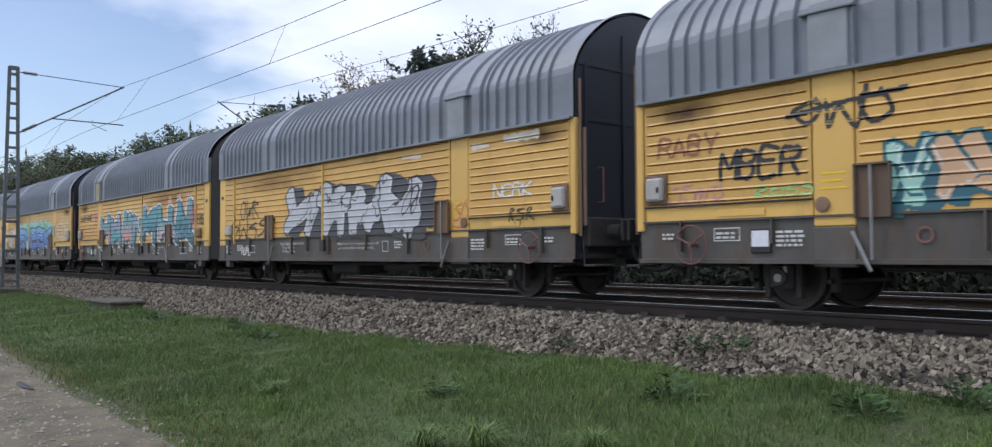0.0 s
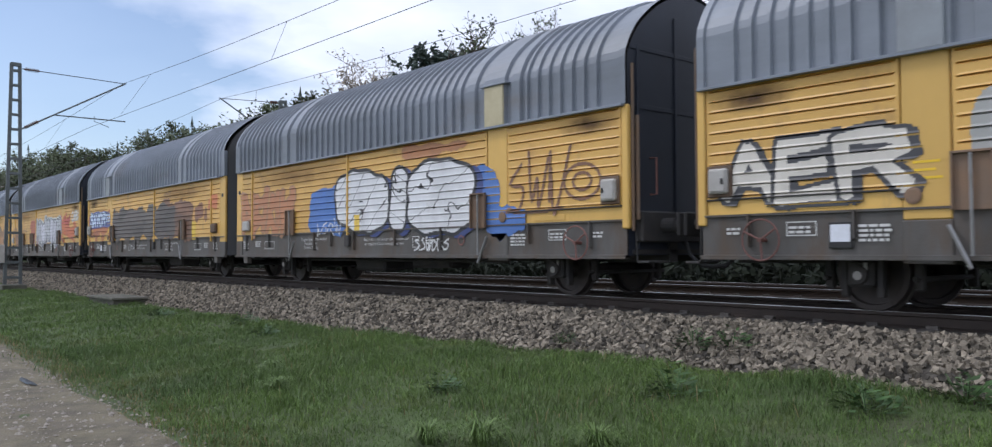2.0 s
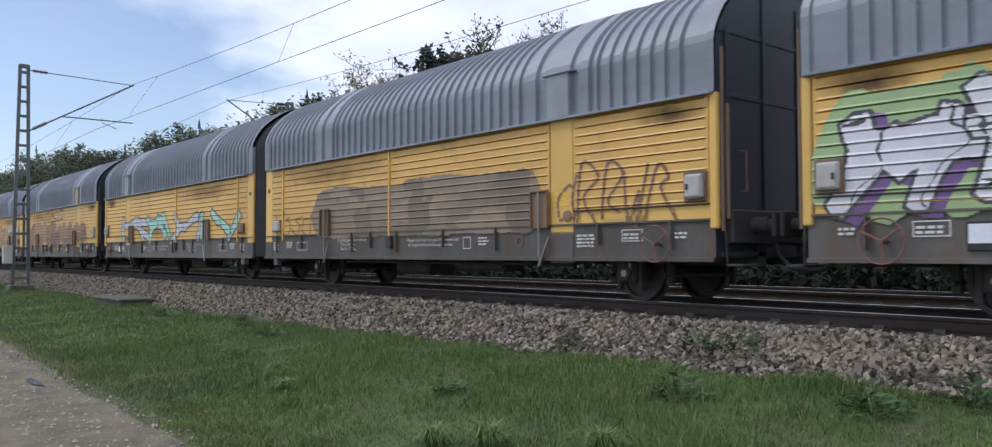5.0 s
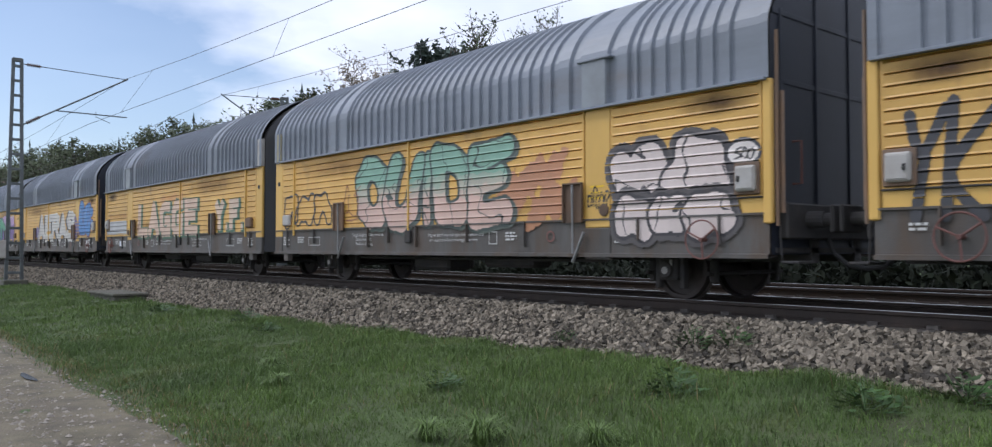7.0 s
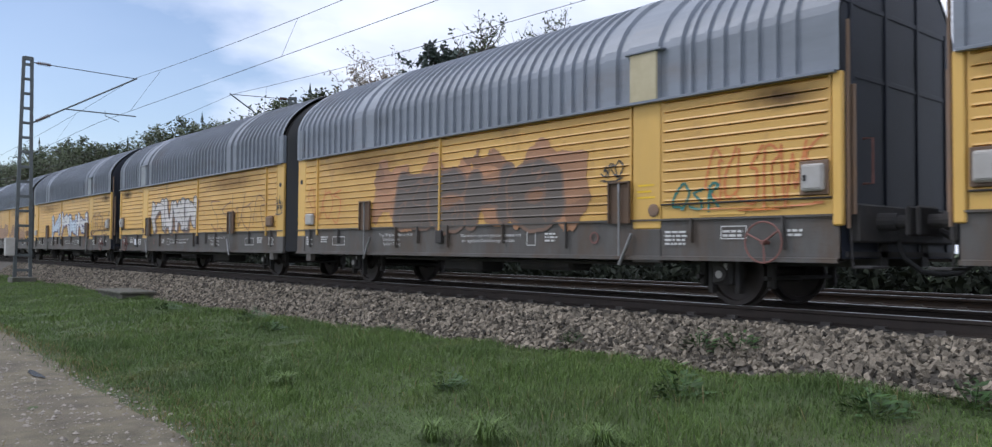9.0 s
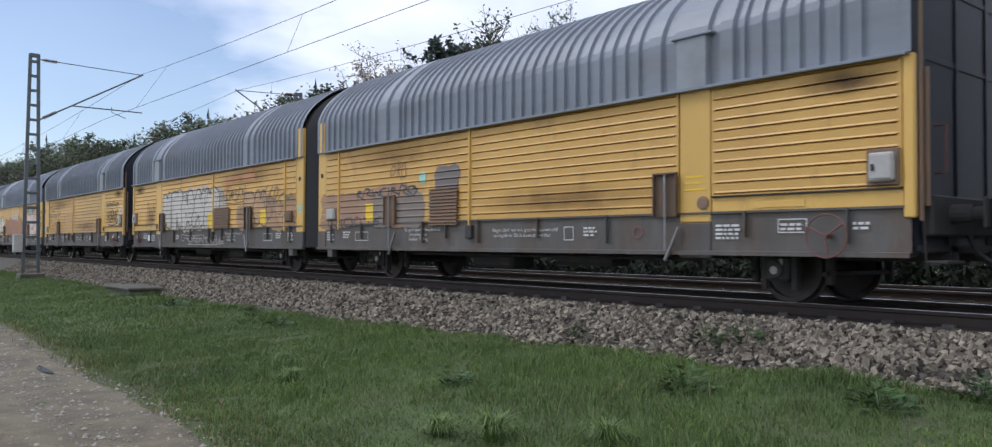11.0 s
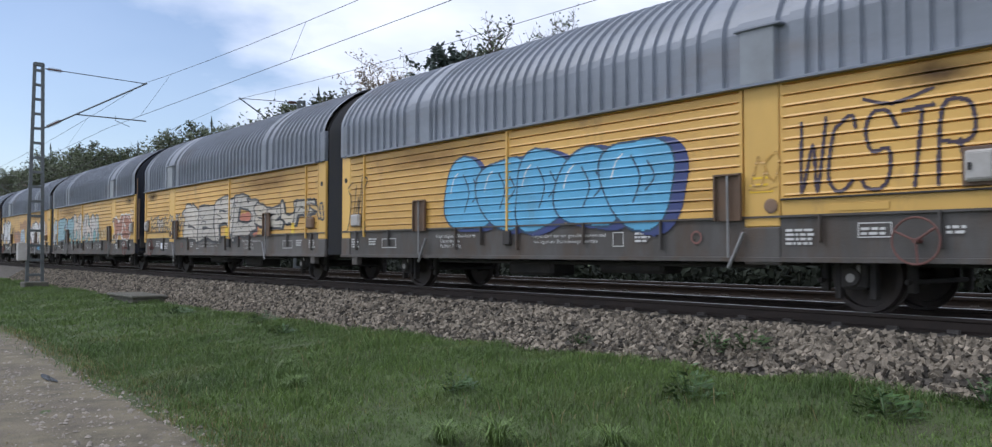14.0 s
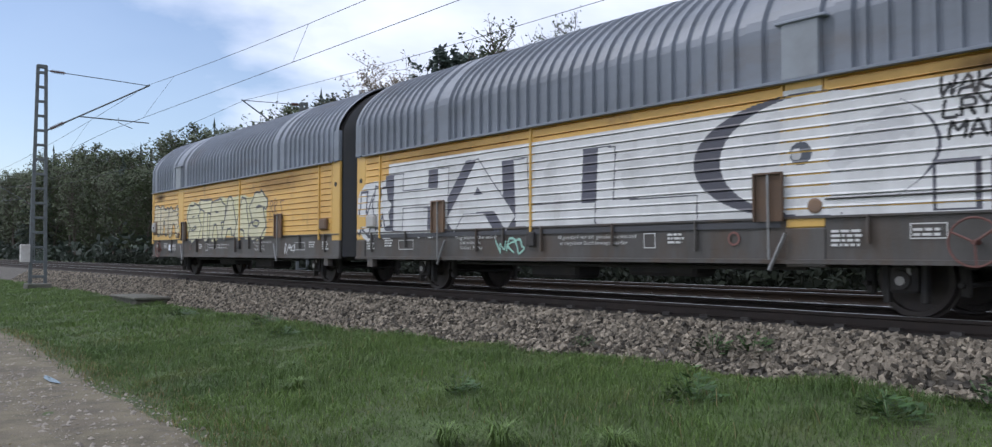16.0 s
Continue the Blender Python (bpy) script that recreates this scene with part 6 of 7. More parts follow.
tag(pc, 4.41, 5.40, 1.04, 1.34, WHITE, 62, 0.03, 4)
tag(pc, 10.48, 11.70, 1.32, 2.12, BROWN, 63, 0.06, 3)
ring(pc, 11.75, 12.45, 1.42, 1.92, BROWN)
tag(pc, 8.00, 9.00, 0.70, 0.92, WHITE, 65, 0.03, 6)
wild(pc, 0.69, 3.42, 1.05, 2.22, (0.50, 0.22, 0.10), TAN, None, 4, 64, thick=0.26)
cloud(pc, 7.6, 9.6, 2.36, 2.60, (0.45, 0.2, 0.08), 0, 8, 0.6)
pc = sprayed(5, "grey and brown overpainted patches, blue lettered tag")
buffed(pc, 8.35, 10.99, 1.02, 2.25, BROWN, 26, 0.25)
buffed(pc, 3.55, 9.60, 1.06, 2.18, DBUFF, 25, 0.25)
cloud(pc, 11.04, 12.01, 1.53, 1.99, (0.26, 0.11, 0.06), 0, 27, 0.5, freq=4)
rect(pc, 10.87, 11.15, 1.04, 1.54, (0.72, 0.5, 0.05))
tag(pc, 8.72, 9.24, 2.30, 2.49, BROWN, 72, 0.03, 2)
cloud(pc, 12.06, 12.75, 1.75, 2.22, (0.60, 0.20, 0.08), 0, 73, 0.5, freq=4)
cloud(pc, 0.65, 3.30, 1.16, 2.22, (0.50, 0.18, 0.07), 0, 29, 0.5, freq=4)
cloud(pc, 0.76, 3.32, 1.54, 2.16, (0.07, 0.09, 0.28), 1, 28, 0.12)
letters(pc, "SAVOR", 0.87, 2.74, 1.63, 2.14, (0.60, 0.70, 0.84), DBLUE, None, seed=4, thick=0.3, wobble=0.15, rim_w=0.02)
letters(pc, "22", 2.78, 3.29, 1.78, 2.04, (0.60, 0.70, 0.84), DBLUE, None, seed=5, thick=0.3, rim_w=0.02)
tag(pc, 1.06, 1.85, 1.26, 1.47, RUST, 74, 0.05, 4)
pc = sprayed(6, "silver graffiti piece with red clouds")
cloud(pc, 4.40, 6.33, 1.04, 2.15, (0.46, 0.13, 0.07), 0, 31, 0.4, freq=4)
cloud(pc, 9.82, 11.50, 1.55, 2.23, RED, 0, 32, 0.5, freq=4)
cloud(pc, 10.10, 12.40, 1.20, 1.90, (0.60, 0.16, 0.06), 0, 34, 0.6, freq=4)
wild(pc, 5.60, 10.05, 1.00, 2.25, [SILVER, (0.66, 0.66, 0.72)], CHAR, (0.30, 0.32, 0.40), 5, 81, detail=WHITE, glow=(0.72, 0.76, 0.74), thick=0.32)
script(pc, "CARN", 11.75, 12.65, 1.98, 2.30, WHITE, 0.075, 3)
line(pc, [(11.8, 1.92), (12.6, 1.99)], 0.04, WHITE)
grille(pc, 4.58, 5.35, 1.12, 1.60)
buffed(pc, 0.65, 2.58, 1.01, 1.91, (0.34, 0.18, 0.09), 33, 0.35)
cloud(pc, 1.93, 3.02, 1.02, 1.71, (0.42, 0.22, 0.09), 1, 34, 0.5)
tag(pc, 2.20, 3.87, 1.27, 1.93, (0.30, 0.16, 0.08), 83, 0.05, 4)
pc = sprayed(7, "grey and brown overpainted patches")
cloud(pc, 6.3, 8.1, 1.9, 2.3, (0.55, 0.24, 0.14), 0, 36, 0.5, freq=4)
buffed(pc, 3.70, 8.00, 1.00, 2.16, (0.36, 0.31, 0.28), 35, 0.14)
wild(pc, 4.0, 7.8, 1.1, 2.1, None, (0.50, 0.42, 0.38), None, 4, 92, thick=0.3, cuts=False)
grille(pc, 7.98, 9.03, 1.10, 1.66)
buffed(pc, 10.10, 12.83, 0.99, 2.09, (0.36, 0.19, 0.085), 37, 0.3)
cloud(pc, 12.04, 12.81, 1.32, 2.25, (0.40, 0.24, 0.11), 1, 38, 0.4)
ring(pc, 9.35, 9.85, 1.60, 2.00, CHAR)
tag(pc, 9.85, 10.25, 1.80, 2.10, CHAR, 91, 0.04, 2)
tag(pc, 0.84, 2.64, 1.20, 1.70, CHAR, 93, 0.04, 6)
tag(pc, 4.00, 7.60, 0.72, 0.92, (0.5, 0.45, 0.4), 94, 0.03, 12)
pc = sprayed(8, "full-height white and blue graffiti piece with black shadows")
rect(pc, 0.60, 12.96, 1.06, 2.60, ("two", (0.10, 0.18, 0.36), (0.46, 0.52, 0.60), 2.20))
cloud(pc, 9.60, 12.96, 0.70, 1.30, (0.12, 0.24, 0.46), 1, 43, 0.2)
cloud(pc, 3.9, 5.71, 2.0, 2.45, (0.34, 0.56, 0.44), 2, 41, 0.5)
cloud(pc, 9.0, 10.2, 1.9, 2.5, (0.36, 0.60, 0.42), 2, 42, 0.5)
cloud(pc, 11.4, 12.6, 1.9, 2.45, (0.40, 0.62, 0.46), 2, 46, 0.5)
letters(pc, "FARN", 0.85, 9.2, 0.99, 2.32, (0.70, 0.71, 0.74), BLACK, BLACK, (0.16, -0.14), seed=101, wobble=0.35, overlap=1.18, style="wild", thick=0.34, rim_w=0.05, cuts=True)
wild(pc, 8.9, 10.5, 1.10, 2.42, (0.70, 0.71, 0.74), BLACK, BLACK, 2, 104, thick=0.30)
wild(pc, 10.35, 12.80, 1.14, 2.36, [(0.40, 0.22, 0.09), (0.34, 0.18, 0.08)], BLACK, (0.70, 0.71, 0.74), 3, 102, thick=0.36, glow=(0.66, 0.62, 0.55))
for px, pz, pr, col in ((5.0, 2.45, 0.08, WHITE), (7.2, 2.42, 0.06, PINK), (10.0, 2.5, 0.07, PINK), (12.7, 2.45, 0.09, WHITE), (10.9, 1.75, 0.13, PINK), (12.0, 0.9, 0.15, PINK), (9.1, 1.2, 0.10, (0.2, 0.5, 0.34)), (2.4, 2.3, 0.07, WHITE), (12.3, 0.8, 0.05, LIME)):
    ellipse(pc, px - pr, px + pr, pz - pr, pz + pr, col)
pc = sprayed(9, "white and lilac graffiti piece on lime green")
cloud(pc, 0.63, 12.9, 1.04, 2.45, (0.34, 0.46, 0.22), 1, 45, 0.2)
cloud(pc, 11.6, 13.0, 1.06, 2.50, LIME, 1, 49, 0.3)
cloud(pc, 12.28, 13.08, 1.05, 1.71, RED, 2, 46)
wild(pc, 0.85, 12.2, 1.00, 2.38, [(0.66, 0.64, 0.70), (0.72, 0.71, 0.74)], CHAR, (0.16, 0.08, 0.24), 8, 111, detail=WHITE, thick=0.27)
pc = sprayed(10, "brown overpainted block on yellow panels")
buffed(pc, 2.69, 9.87, 0.94, 2.10, (0.24, 0.18, 0.12), 47, 0.16)
tag(pc, 10.15, 12.24, 1.09, 1.90, BROWN, 121, 0.05, 5)
tag(pc, 0.8, 2.6, 1.09, 1.60, BROWN, 122, 0.04, 4)
pc = sprayed(11, "pale grey graffiti letters")
wild(pc, 2.62, 12.39, 0.95, 1.94, [SILVER, MINT], CHAR, None, 4, 131, 2, 0.35)
pc = sprayed(12, "large faded brown painted figure shapes with black tags")
buffed(pc, 0.42, 6.75, 1.01, 2.12, (0.27, 0.14, 0.07), 51, 0.3)
cloud(pc, 2.30, 4.94, 1.37, 2.24, (0.40, 0.22, 0.10), 1, 52, 0.5)
buffed(pc, 4.84, 6.90, 1.07, 1.87, (0.20, 0.12, 0.08), 53, 0.35)
buffed(pc, 6.4, 11.6, 1.05, 1.95, (0.26, 0.14, 0.07), 54, 0.4)
tag(pc, 4.81, 7.90, 2.15, 2.56, BLACK, 141, 0.05, 4)
tag(pc, 6.50, 7.27, 1.23, 1.63, BLACK, 142, 0.05, 4)
rect(pc, 2.42, 2.65, 0.97, 1.37, ORANGE)
pc = sprayed(13, "faded brown, white and blue graffiti piece")
buffed(pc, 3.75, 8.60, 1.01, 1.98, (0.30, 0.15, 0.075), 54, 0.25)
buffed(pc, 8.04, 12.91, 1.02, 2.00, (0.27, 0.145, 0.07), 55, 0.35)
wild(pc, 4.4, 9.96, 1.12, 2.16, [(0.46, 0.24, 0.08), (0.44, 0.40, 0.36), (0.55, 0.32, 0.08), (0.36, 0.20, 0.10)], (0.22, 0.11, 0.06), None, 5, 151, detail=(0.6, 0.58, 0.5), style="puff", thick=0.3)
cloud(pc, 11.54, 12.25, 1.70, 2.06, (0.36, 0.50, 0.52), 2, 56)
cloud(pc, 9.60, 10.90, 1.76, 2.10, (0.36, 0.50, 0.52), 2, 57, 0.5)
cloud(pc, 3.9, 4.5, 1.4, 1.8, (0.5, 0.48, 0.46), 2, 58, 0.5)
rect(pc, 10.90, 11.13, 0.99, 1.40, ORANGE)
script(pc, "YK", 0.85, 1.75, 1.00, 2.07, CHAR, 0.11, 152)
tag(pc, 1.9, 2.9, 1.2, 1.5, CHAR, 153, 0.05, 4)
pc = sprayed(14, "mint and pink graffiti letters, white bubble letters")
cloud(pc, 8.13, 9.90, 1.02, 2.10, (0.52, 0.25, 0.13), 0, 58, 0.6, freq=4)
letters(pc, "OUIDE", 4.00, 8.50, 1.04, 2.42, ("two", (0.24, 0.42, 0.32), (0.66, 0.46, 0.38), 1.75), (0.05, 0.07, 0.06), (0.10, 0.12, 0.10), (0.08, -0.03), seed=8, wobble=0.3, overlap=1.2, style="puff", thick=0.34, rim_w=0.04, cuts=True)
wild(pc, 0.81, 2.94, 1.10, 1.90, None, CHAR, None, 3, 161, style="puff", thick=0.36, cuts=False)
tag(pc, 3.33, 4.00, 1.30, 1.97, RUST, 162, 0.03, 2)
wild(pc, 10.62, 12.40, 1.30, 2.12, (0.70, 0.60, 0.56), (0.05, 0.045, 0.05), (0.07, 0.06, 0.06), 2, 9, style="puff", thick=0.5, glow=(0.10, 0.09, 0.09), off=(0.08, 0.0))
wild(pc, 10.62, 12.40, 0.80, 1.42, (0.70, 0.60, 0.56), (0.05, 0.045, 0.05), None, 3, 10, style="puff", thick=0.5, glow=(0.10, 0.09, 0.09))
ellipse(pc, 12.33, 12.82, 1.64, 2.00, CHAR)
ellipse(pc, 12.37, 12.78, 1.68, 1.96, (0.74, 0.68, 0.64))
tag(pc, 12.45, 12.73, 1.74, 1.88, BLACK, 163, 0.025, 3)
tag(pc, 10.08, 10.48, 1.23, 1.53, BLACK, 164, 0.025, 4)
pc = sprayed(15, "pale pink block letters with dark green shadows")
letters(pc, "LAGGE", 4.05, 9.14, 1.04, 2.10, (0.66, 0.48, 0.36), None, (0.06, 0.14, 0.08), (0.14, -0.03), seed=171, wobble=0.06, thick=0.38, style="block", overlap=0.92)
letters(pc, "Y.F.", 10.30, 12.15, 1.15, 1.94, (0.66, 0.50, 0.38), None, (0.06, 0.14, 0.08), (0.12, -0.03), seed=172, wobble=0.05, thick=0.38, style="block", overlap=0.9)
tag(pc, 3.7, 4.2, 1.2, 1.6, (0.30, 0.16, 0.10), 175, 0.04, 2)
cloud(pc, 5.9, 8.0, 2.08, 2.28, (0.62, 0.32, 0.10), 0, 176, 0.6, freq=5)
rect(pc, 0.73, 2.91, 1.17, 1.62, (0.5, 0.5, 0.5))
tag(pc, 0.96, 2.85, 1.70, 1.86, (0.55, 0.28, 0.10), 173, 0.03, 5)
pc = sprayed(16, "silver block letters with dark shadows, blue bubble letters")
letters(pc, "AERAS", 3.85, 9.95, 1.00, 2.14, (0.60, 0.57, 0.52), (0.74, 0.73, 0.70), (0.05, 0.05, 0.05), (-0.20, -0.03), seed=1, wobble=0.08, style="block", thick=0.33, rim_w=0.022, overlap=1.0)
cloud(pc, 3.35, 3.85, 1.2, 1.7, (0.30, 0.26, 0.42), 0, 61, 0.4)
cloud(pc, 9.8, 10.9, 1.1, 1.9, (0.20, 0.16, 0.28), 0, 62, 0.5)
bubbles2(pc, 10.62, 12.10, 1.16, 2.45, (0.11, 0.28, 0.58), (0.20, 0.05, 0.09), 2)
ellipse(pc, 11.98, 12.48, 1.85, 2.25, (0.20, 0.05, 0.09))
ellipse(pc, 12.01, 12.45, 1.88, 2.22, (0.11, 0.28, 0.58))
ellipse(pc, 12.08, 12.52, 1.45, 1.80, (0.20, 0.05, 0.09))
ellipse(pc, 12.11, 12.49, 1.48, 1.77, (0.11, 0.28, 0.58))
script(pc, "NOR", 11.60, 12.14, 0.70, 0.99, WHITE, 0.045, 3)
pc = sprayed(17, "green lettered graffiti on purple and pink clouds")
cloud(pc, 3.17, 12.40, 1.10, 2.14, PURPLE, 0, 62, 0.2)
cloud(pc, 8.91, 12.43, 1.74, 2.34, LILAC, 1, 63, 0.4)
cloud(pc, 3.20, 4.00, 1.30, 1.75, LILAC, 1, 65, 0.4)
cloud(pc, 6.6, 9.2, 1.9, 2.28, LILAC, 1, 66, 0.5)
letters(pc, "KDYM", 3.90, 10.90, 0.99, 2.24, ("two", (0.09, 0.36, 0.19), (0.03, 0.24, 0.22), 1.6), (0.02, 0.03, 0.05), (0.04, 0.03, 0.08), (0.22, -0.04), seed=11, wobble=0.25, style="wild", thick=0.40, overlap=1.18, shine=(0.5, 0.7, 0.6), cuts=True)
cloud(pc, 10.32, 10.95, 1.20, 1.62, (0.14, 0.44, 0.24), 5, 64, 0.5)
ellipse(pc, 11.5, 11.66, 2.2, 2.36, WHITE)
ellipse(pc, 11.75, 11.95, 2.24, 2.42, (0.75, 0.72, 0.60))
tag(pc, 0.89, 2.00, 1.27, 1.95, RUST, 191, 0.03, 6)
pc = sprayed(18, "brown and pink overpainted patch with dark letters, orange tags")
buffed(pc, 3.35, 9.56, 1.05, 2.32, (0.38, 0.19, 0.09), 65, 0.45)
letters(pc, "ECHO", 4.37, 8.65, 1.04, 2.02, (0.12, 0.095, 0.075), (0.20, 0.12, 0.08), None, seed=12, wobble=0.3, style="puff", overlap=1.15, cuts=True)
tag(pc, 11.15, 12.72, 1.24, 2.01, ORANGE, 201, 0.035, 6)
tag(pc, 0.64, 2.29, 1.18, 2.05, ORANGE, 202, 0.03, 4)
tag(pc, 10.72, 11.43, 1.21, 1.55, DGREEN, 203, 0.04, 3)
tag(pc, 9.47, 9.87, 1.69, 1.90, BLACK, 204, 0.025, 3)
pc = sprayed(19, "grey and white graffiti letters, brown tags")
wild(pc, 3.96, 7.71, 1.05, 2.18, (0.62, 0.58, 0.55), CHAR, BROWN, 4, 211, 2, 0.3, WHITE)
tag(pc, 8.68, 12.21, 1.11, 1.98, BROWN, 212, 0.03, 5)
tag(pc, 12.75, 13.08, 1.52, 1.90, BLACK, 213, 0.03, 2)
pc = sprayed(20, "pale blue graffiti piece, brown tags")
wild(pc, 4.06, 9.80, 1.08, 2.14, [(0.55, 0.64, 0.72), WHITE], DBLUE, BROWN, 4, 221, 2, 0.35, WHITE)
tag(pc, 10.34, 12.49, 1.16, 1.98, BROWN, 222, 0.05, 3)
rect(pc, 14.63, 13.08, 1.15, 1.79, (0.16, 0.28, 0.26))
pc = sprayed(21, "faded grey-brown graffiti patch")
cloud(pc, 14.07, 13.08, 0.94, 2.22, BUFF, 0, 66, 0.2)
wild(pc, 4.97, 11.69, 0.78, 1.85, TAN, BROWN, None, 4, 231, 2, 0.3)
pc = sprayed(22, "brown and tan overpainted patches with black doodles")
cloud(pc, 0.42, 4.22, 1.03, 1.78, (0.36, 0.21, 0.12), 0, 71, 0.25)
cloud(pc, 2.63, 4.45, 1.01, 1.66, BUFF, 1, 72, 0.3)
cloud(pc, 4.70, 5.40, 1.00, 2.12, (0.18, 0.15, 0.13), 1, 73, 0.3)
grille(pc, 4.57, 5.40, 1.03, 1.67)
tag(pc, 3.26, 3.80, 1.94, 2.23, BROWN, 241, 0.03, 3)
tag(pc, 1.94, 4.18, 1.59, 1.78, BLACK, 242, 0.04, 7)
tag(pc, 0.83, 3.30, 1.05, 1.25, CHAR, 243, 0.04, 7)
rect(pc, 2.35, 2.63, 1.16, 1.49, (0.82, 0.56, 0.02))
cloud(pc, 4.22, 4.42, 1.80, 2.00, MINT, 2, 74)
pc = sprayed(23, "silver-grey graffiti letters with dark outlines, brown doodles")
buffed(pc, 3.53, 8.69, 1.06, 2.28, (0.48, 0.42, 0.34), 75, 0.2)
wild(pc, 3.60, 8.15, 1.05, 2.30, (0.56, 0.52, 0.46), (0.05, 0.045, 0.04), None, 5, 251, detail=WHITE, style="puff", thick=0.36)
tag(pc, 8.51, 9.93, 1.79, 2.19, BLACK, 252, 0.03, 6)
grille(pc, 7.89, 8.98, 1.10, 1.65)
buffed(pc, 9.47, 12.92, 1.04, 1.87, (0.42, 0.24, 0.11), 76, 0.4)
cloud(pc, 8.6, 10.6, 2.1, 2.6, (0.50, 0.22, 0.07), 0, 79, 0.6)
wild(pc, 9.9, 11.2, 1.1, 2.05, (0.50, 0.30, 0.14), (0.12, 0.08, 0.05), None, 2, 256, style="puff", thick=0.36)
tag(pc, 10.92, 12.42, 1.22, 2.00, (0.12, 0.09, 0.06), 253, 0.045, 5)
rect(pc, 7.41, 7.74, 1.16, 1.52, (0.82, 0.56, 0.02))
rect(pc, 10.86, 11.17, 1.18, 1.53, (0.82, 0.56, 0.02))
tag(pc, 2.01, 2.85, 1.23, 1.97, (0.2, 0.1, 0.05), 254, 0.04, 4)
cloud(pc, 12.92, 13.08, 1.38, 1.61, MINT, 2, 78, 0.1)
tag(pc, 5.9, 8.62, 0.70, 0.90, (0.4, 0.36, 0.32), 255, 0.03, 9)
pc = sprayed(24, "faint pink and ochre outlined letters, black tags")
wild(pc, 3.80, 9.61, 1.02, 2.04, None, (0.56, 0.34, 0.26), None, 5, 264, style="puff", thick=0.3, cuts=False)
tag(pc, 0.99, 3.48, 1.92, 2.31, BLACK, 261, 0.03, 5)
tag(pc, 1.14, 3.37, 1.05, 1.94, BROWN, 262, 0.05, 4)
tag(pc, 10.72, 12.35, 2.02, 2.19, BLACK, 263, 0.035, 6)
script(pc, "HORNY", 10.89, 12.17, 1.45, 1.87, BLACK, 0.045, 5)
line(pc, [(11.0, 1.38), (11.6, 1.34), (12.2, 1.42)], 0.03, BLACK)
ring(pc, 12.43, 12.77, 1.65, 2.01, WHITE)
pc = sprayed(25, "rust-brown lettered graffiti, white bubble letters with pink rims")
rect(pc, 5.61, 7.78, 1.85, 2.25, (0.62, 0.52, 0.40))
buffed(pc, 3.72, 8.60, 1.02, 1.98, (0.40, 0.18, 0.085), 271, 0.5)
wild(pc, 3.76, 9.70, 1.04, 2.08, (0.40, 0.17, 0.08), (0.30, 0.13, 0.07), None, 5, 271, thick=0.4)
letters(pc, "DEAD", 9.80, 12.85, 1.02, 2.06, (0.74, 0.66, 0.58), (0.54, 0.22, 0.15), None, seed=14, wobble=0.2, overlap=1.16, style="puff", thick=0.34, rim_w=0.05, cuts=True)
letters(pc, "DRS", 10.19, 10.92, 2.12, 2.45, MINT, DTEAL, None, seed=15, thick=0.3, rim_w=0.025)
tag(pc, 10.93, 11.50, 2.15, 2.39, DTEAL, 272, 0.03, 4)
tag(pc, 8.21, 9.22, 0.70, 0.94, TEAL, 273, 0.03, 5)
wild(pc, 0.85, 3.41, 1.15, 2.19, (0.72, 0.66, 0.54), BLACK, None, 3, 16, style="puff", thick=0.4)
tag(pc, 12.90, 13.08, 1.32, 2.45, BLACK, 274, 0.04, 2)
ring(pc, 12.80, 13.06, 1.62, 1.92, BLACK)
pc = sprayed(26, "white bird-like shapes, brown oval patch, white bubble letters")
cloud(pc, 0.75, 2.56, 1.38, 1.78, (0.72, 0.70, 0.64), 1, 83, 0.5, freq=4)
line(pc, [(1.5, 1.6), (2.0, 1.9), (2.5, 2.2)], 0.16, (0.74, 0.72, 0.68), False)
ellipse(pc, 2.60, 3.13, 1.37, 1.85, CHAR)
ellipse(pc, 2.64, 3.09, 1.41, 1.81, (0.10, 0.36, 0.20))
letters(pc, "PA", 3.95, 5.50, 1.12, 2.30, (0.72, 0.70, 0.68), CHAR, None, seed=281, style="wild", thick=0.3, wobble=0.4, overlap=1.2)
ellipse(pc, 5.37, 5.70, 1.98, 2.55, (0.72, 0.70, 0.68))
cloud(pc, 5.86, 8.93, 1.04, 1.69, (0.46, 0.17, 0.09), 0, 86, 0.2)
wild(pc, 6.30, 8.45, 1.05, 1.78, (0.30, 0.19, 0.10), (0.10, 0.07, 0.05), None, 4, 282, style="puff", thick=0.36)
tag(pc, 6.25, 8.00, 1.90, 2.30, BLACK, 283, 0.045, 5)
script(pc, "BLLHNG", 8.75, 9.98, 1.72, 1.98, BLACK, 0.03, 284)
script(pc, "EHC", 8.96, 9.67, 1.25, 1.50, BLACK, 0.03, 285)
letters(pc, "SPO", 10.10, 12.15, 1.14, 1.98, (0.68, 0.68, 0.68), (0.07, 0.07, 0.08), (0.05, 0.05, 0.06), (0.14, -0.05), seed=17, wobble=0.25, overlap=1.22, style="puff", thick=0.5, rim_w=0.05, cuts=True)
ellipse(pc, 11.77, 12.30, 1.72, 2.36, (0.07, 0.07, 0.08))
ellipse(pc, 11.81, 12.25, 1.77, 2.31, (0.68, 0.68, 0.68))
script(pc, "VADR", 12.25, 12.70, 1.78, 1.90, BLACK, 0.025, 286)
script(pc, "MSO", 10.08, 10.48, 1.18, 1.40, BLACK, 0.03, 287)
pc = sprayed(27, "white block letters filled with teal signs and dark shadows")
buffed(pc, 3.89, 7.41, 1.04, 1.80, (0.38, 0.18, 0.10), 89, 0.3)
buffed(pc, 5.72, 7.84, 1.75, 2.22, (0.52, 0.34, 0.20), 91, 0.3)
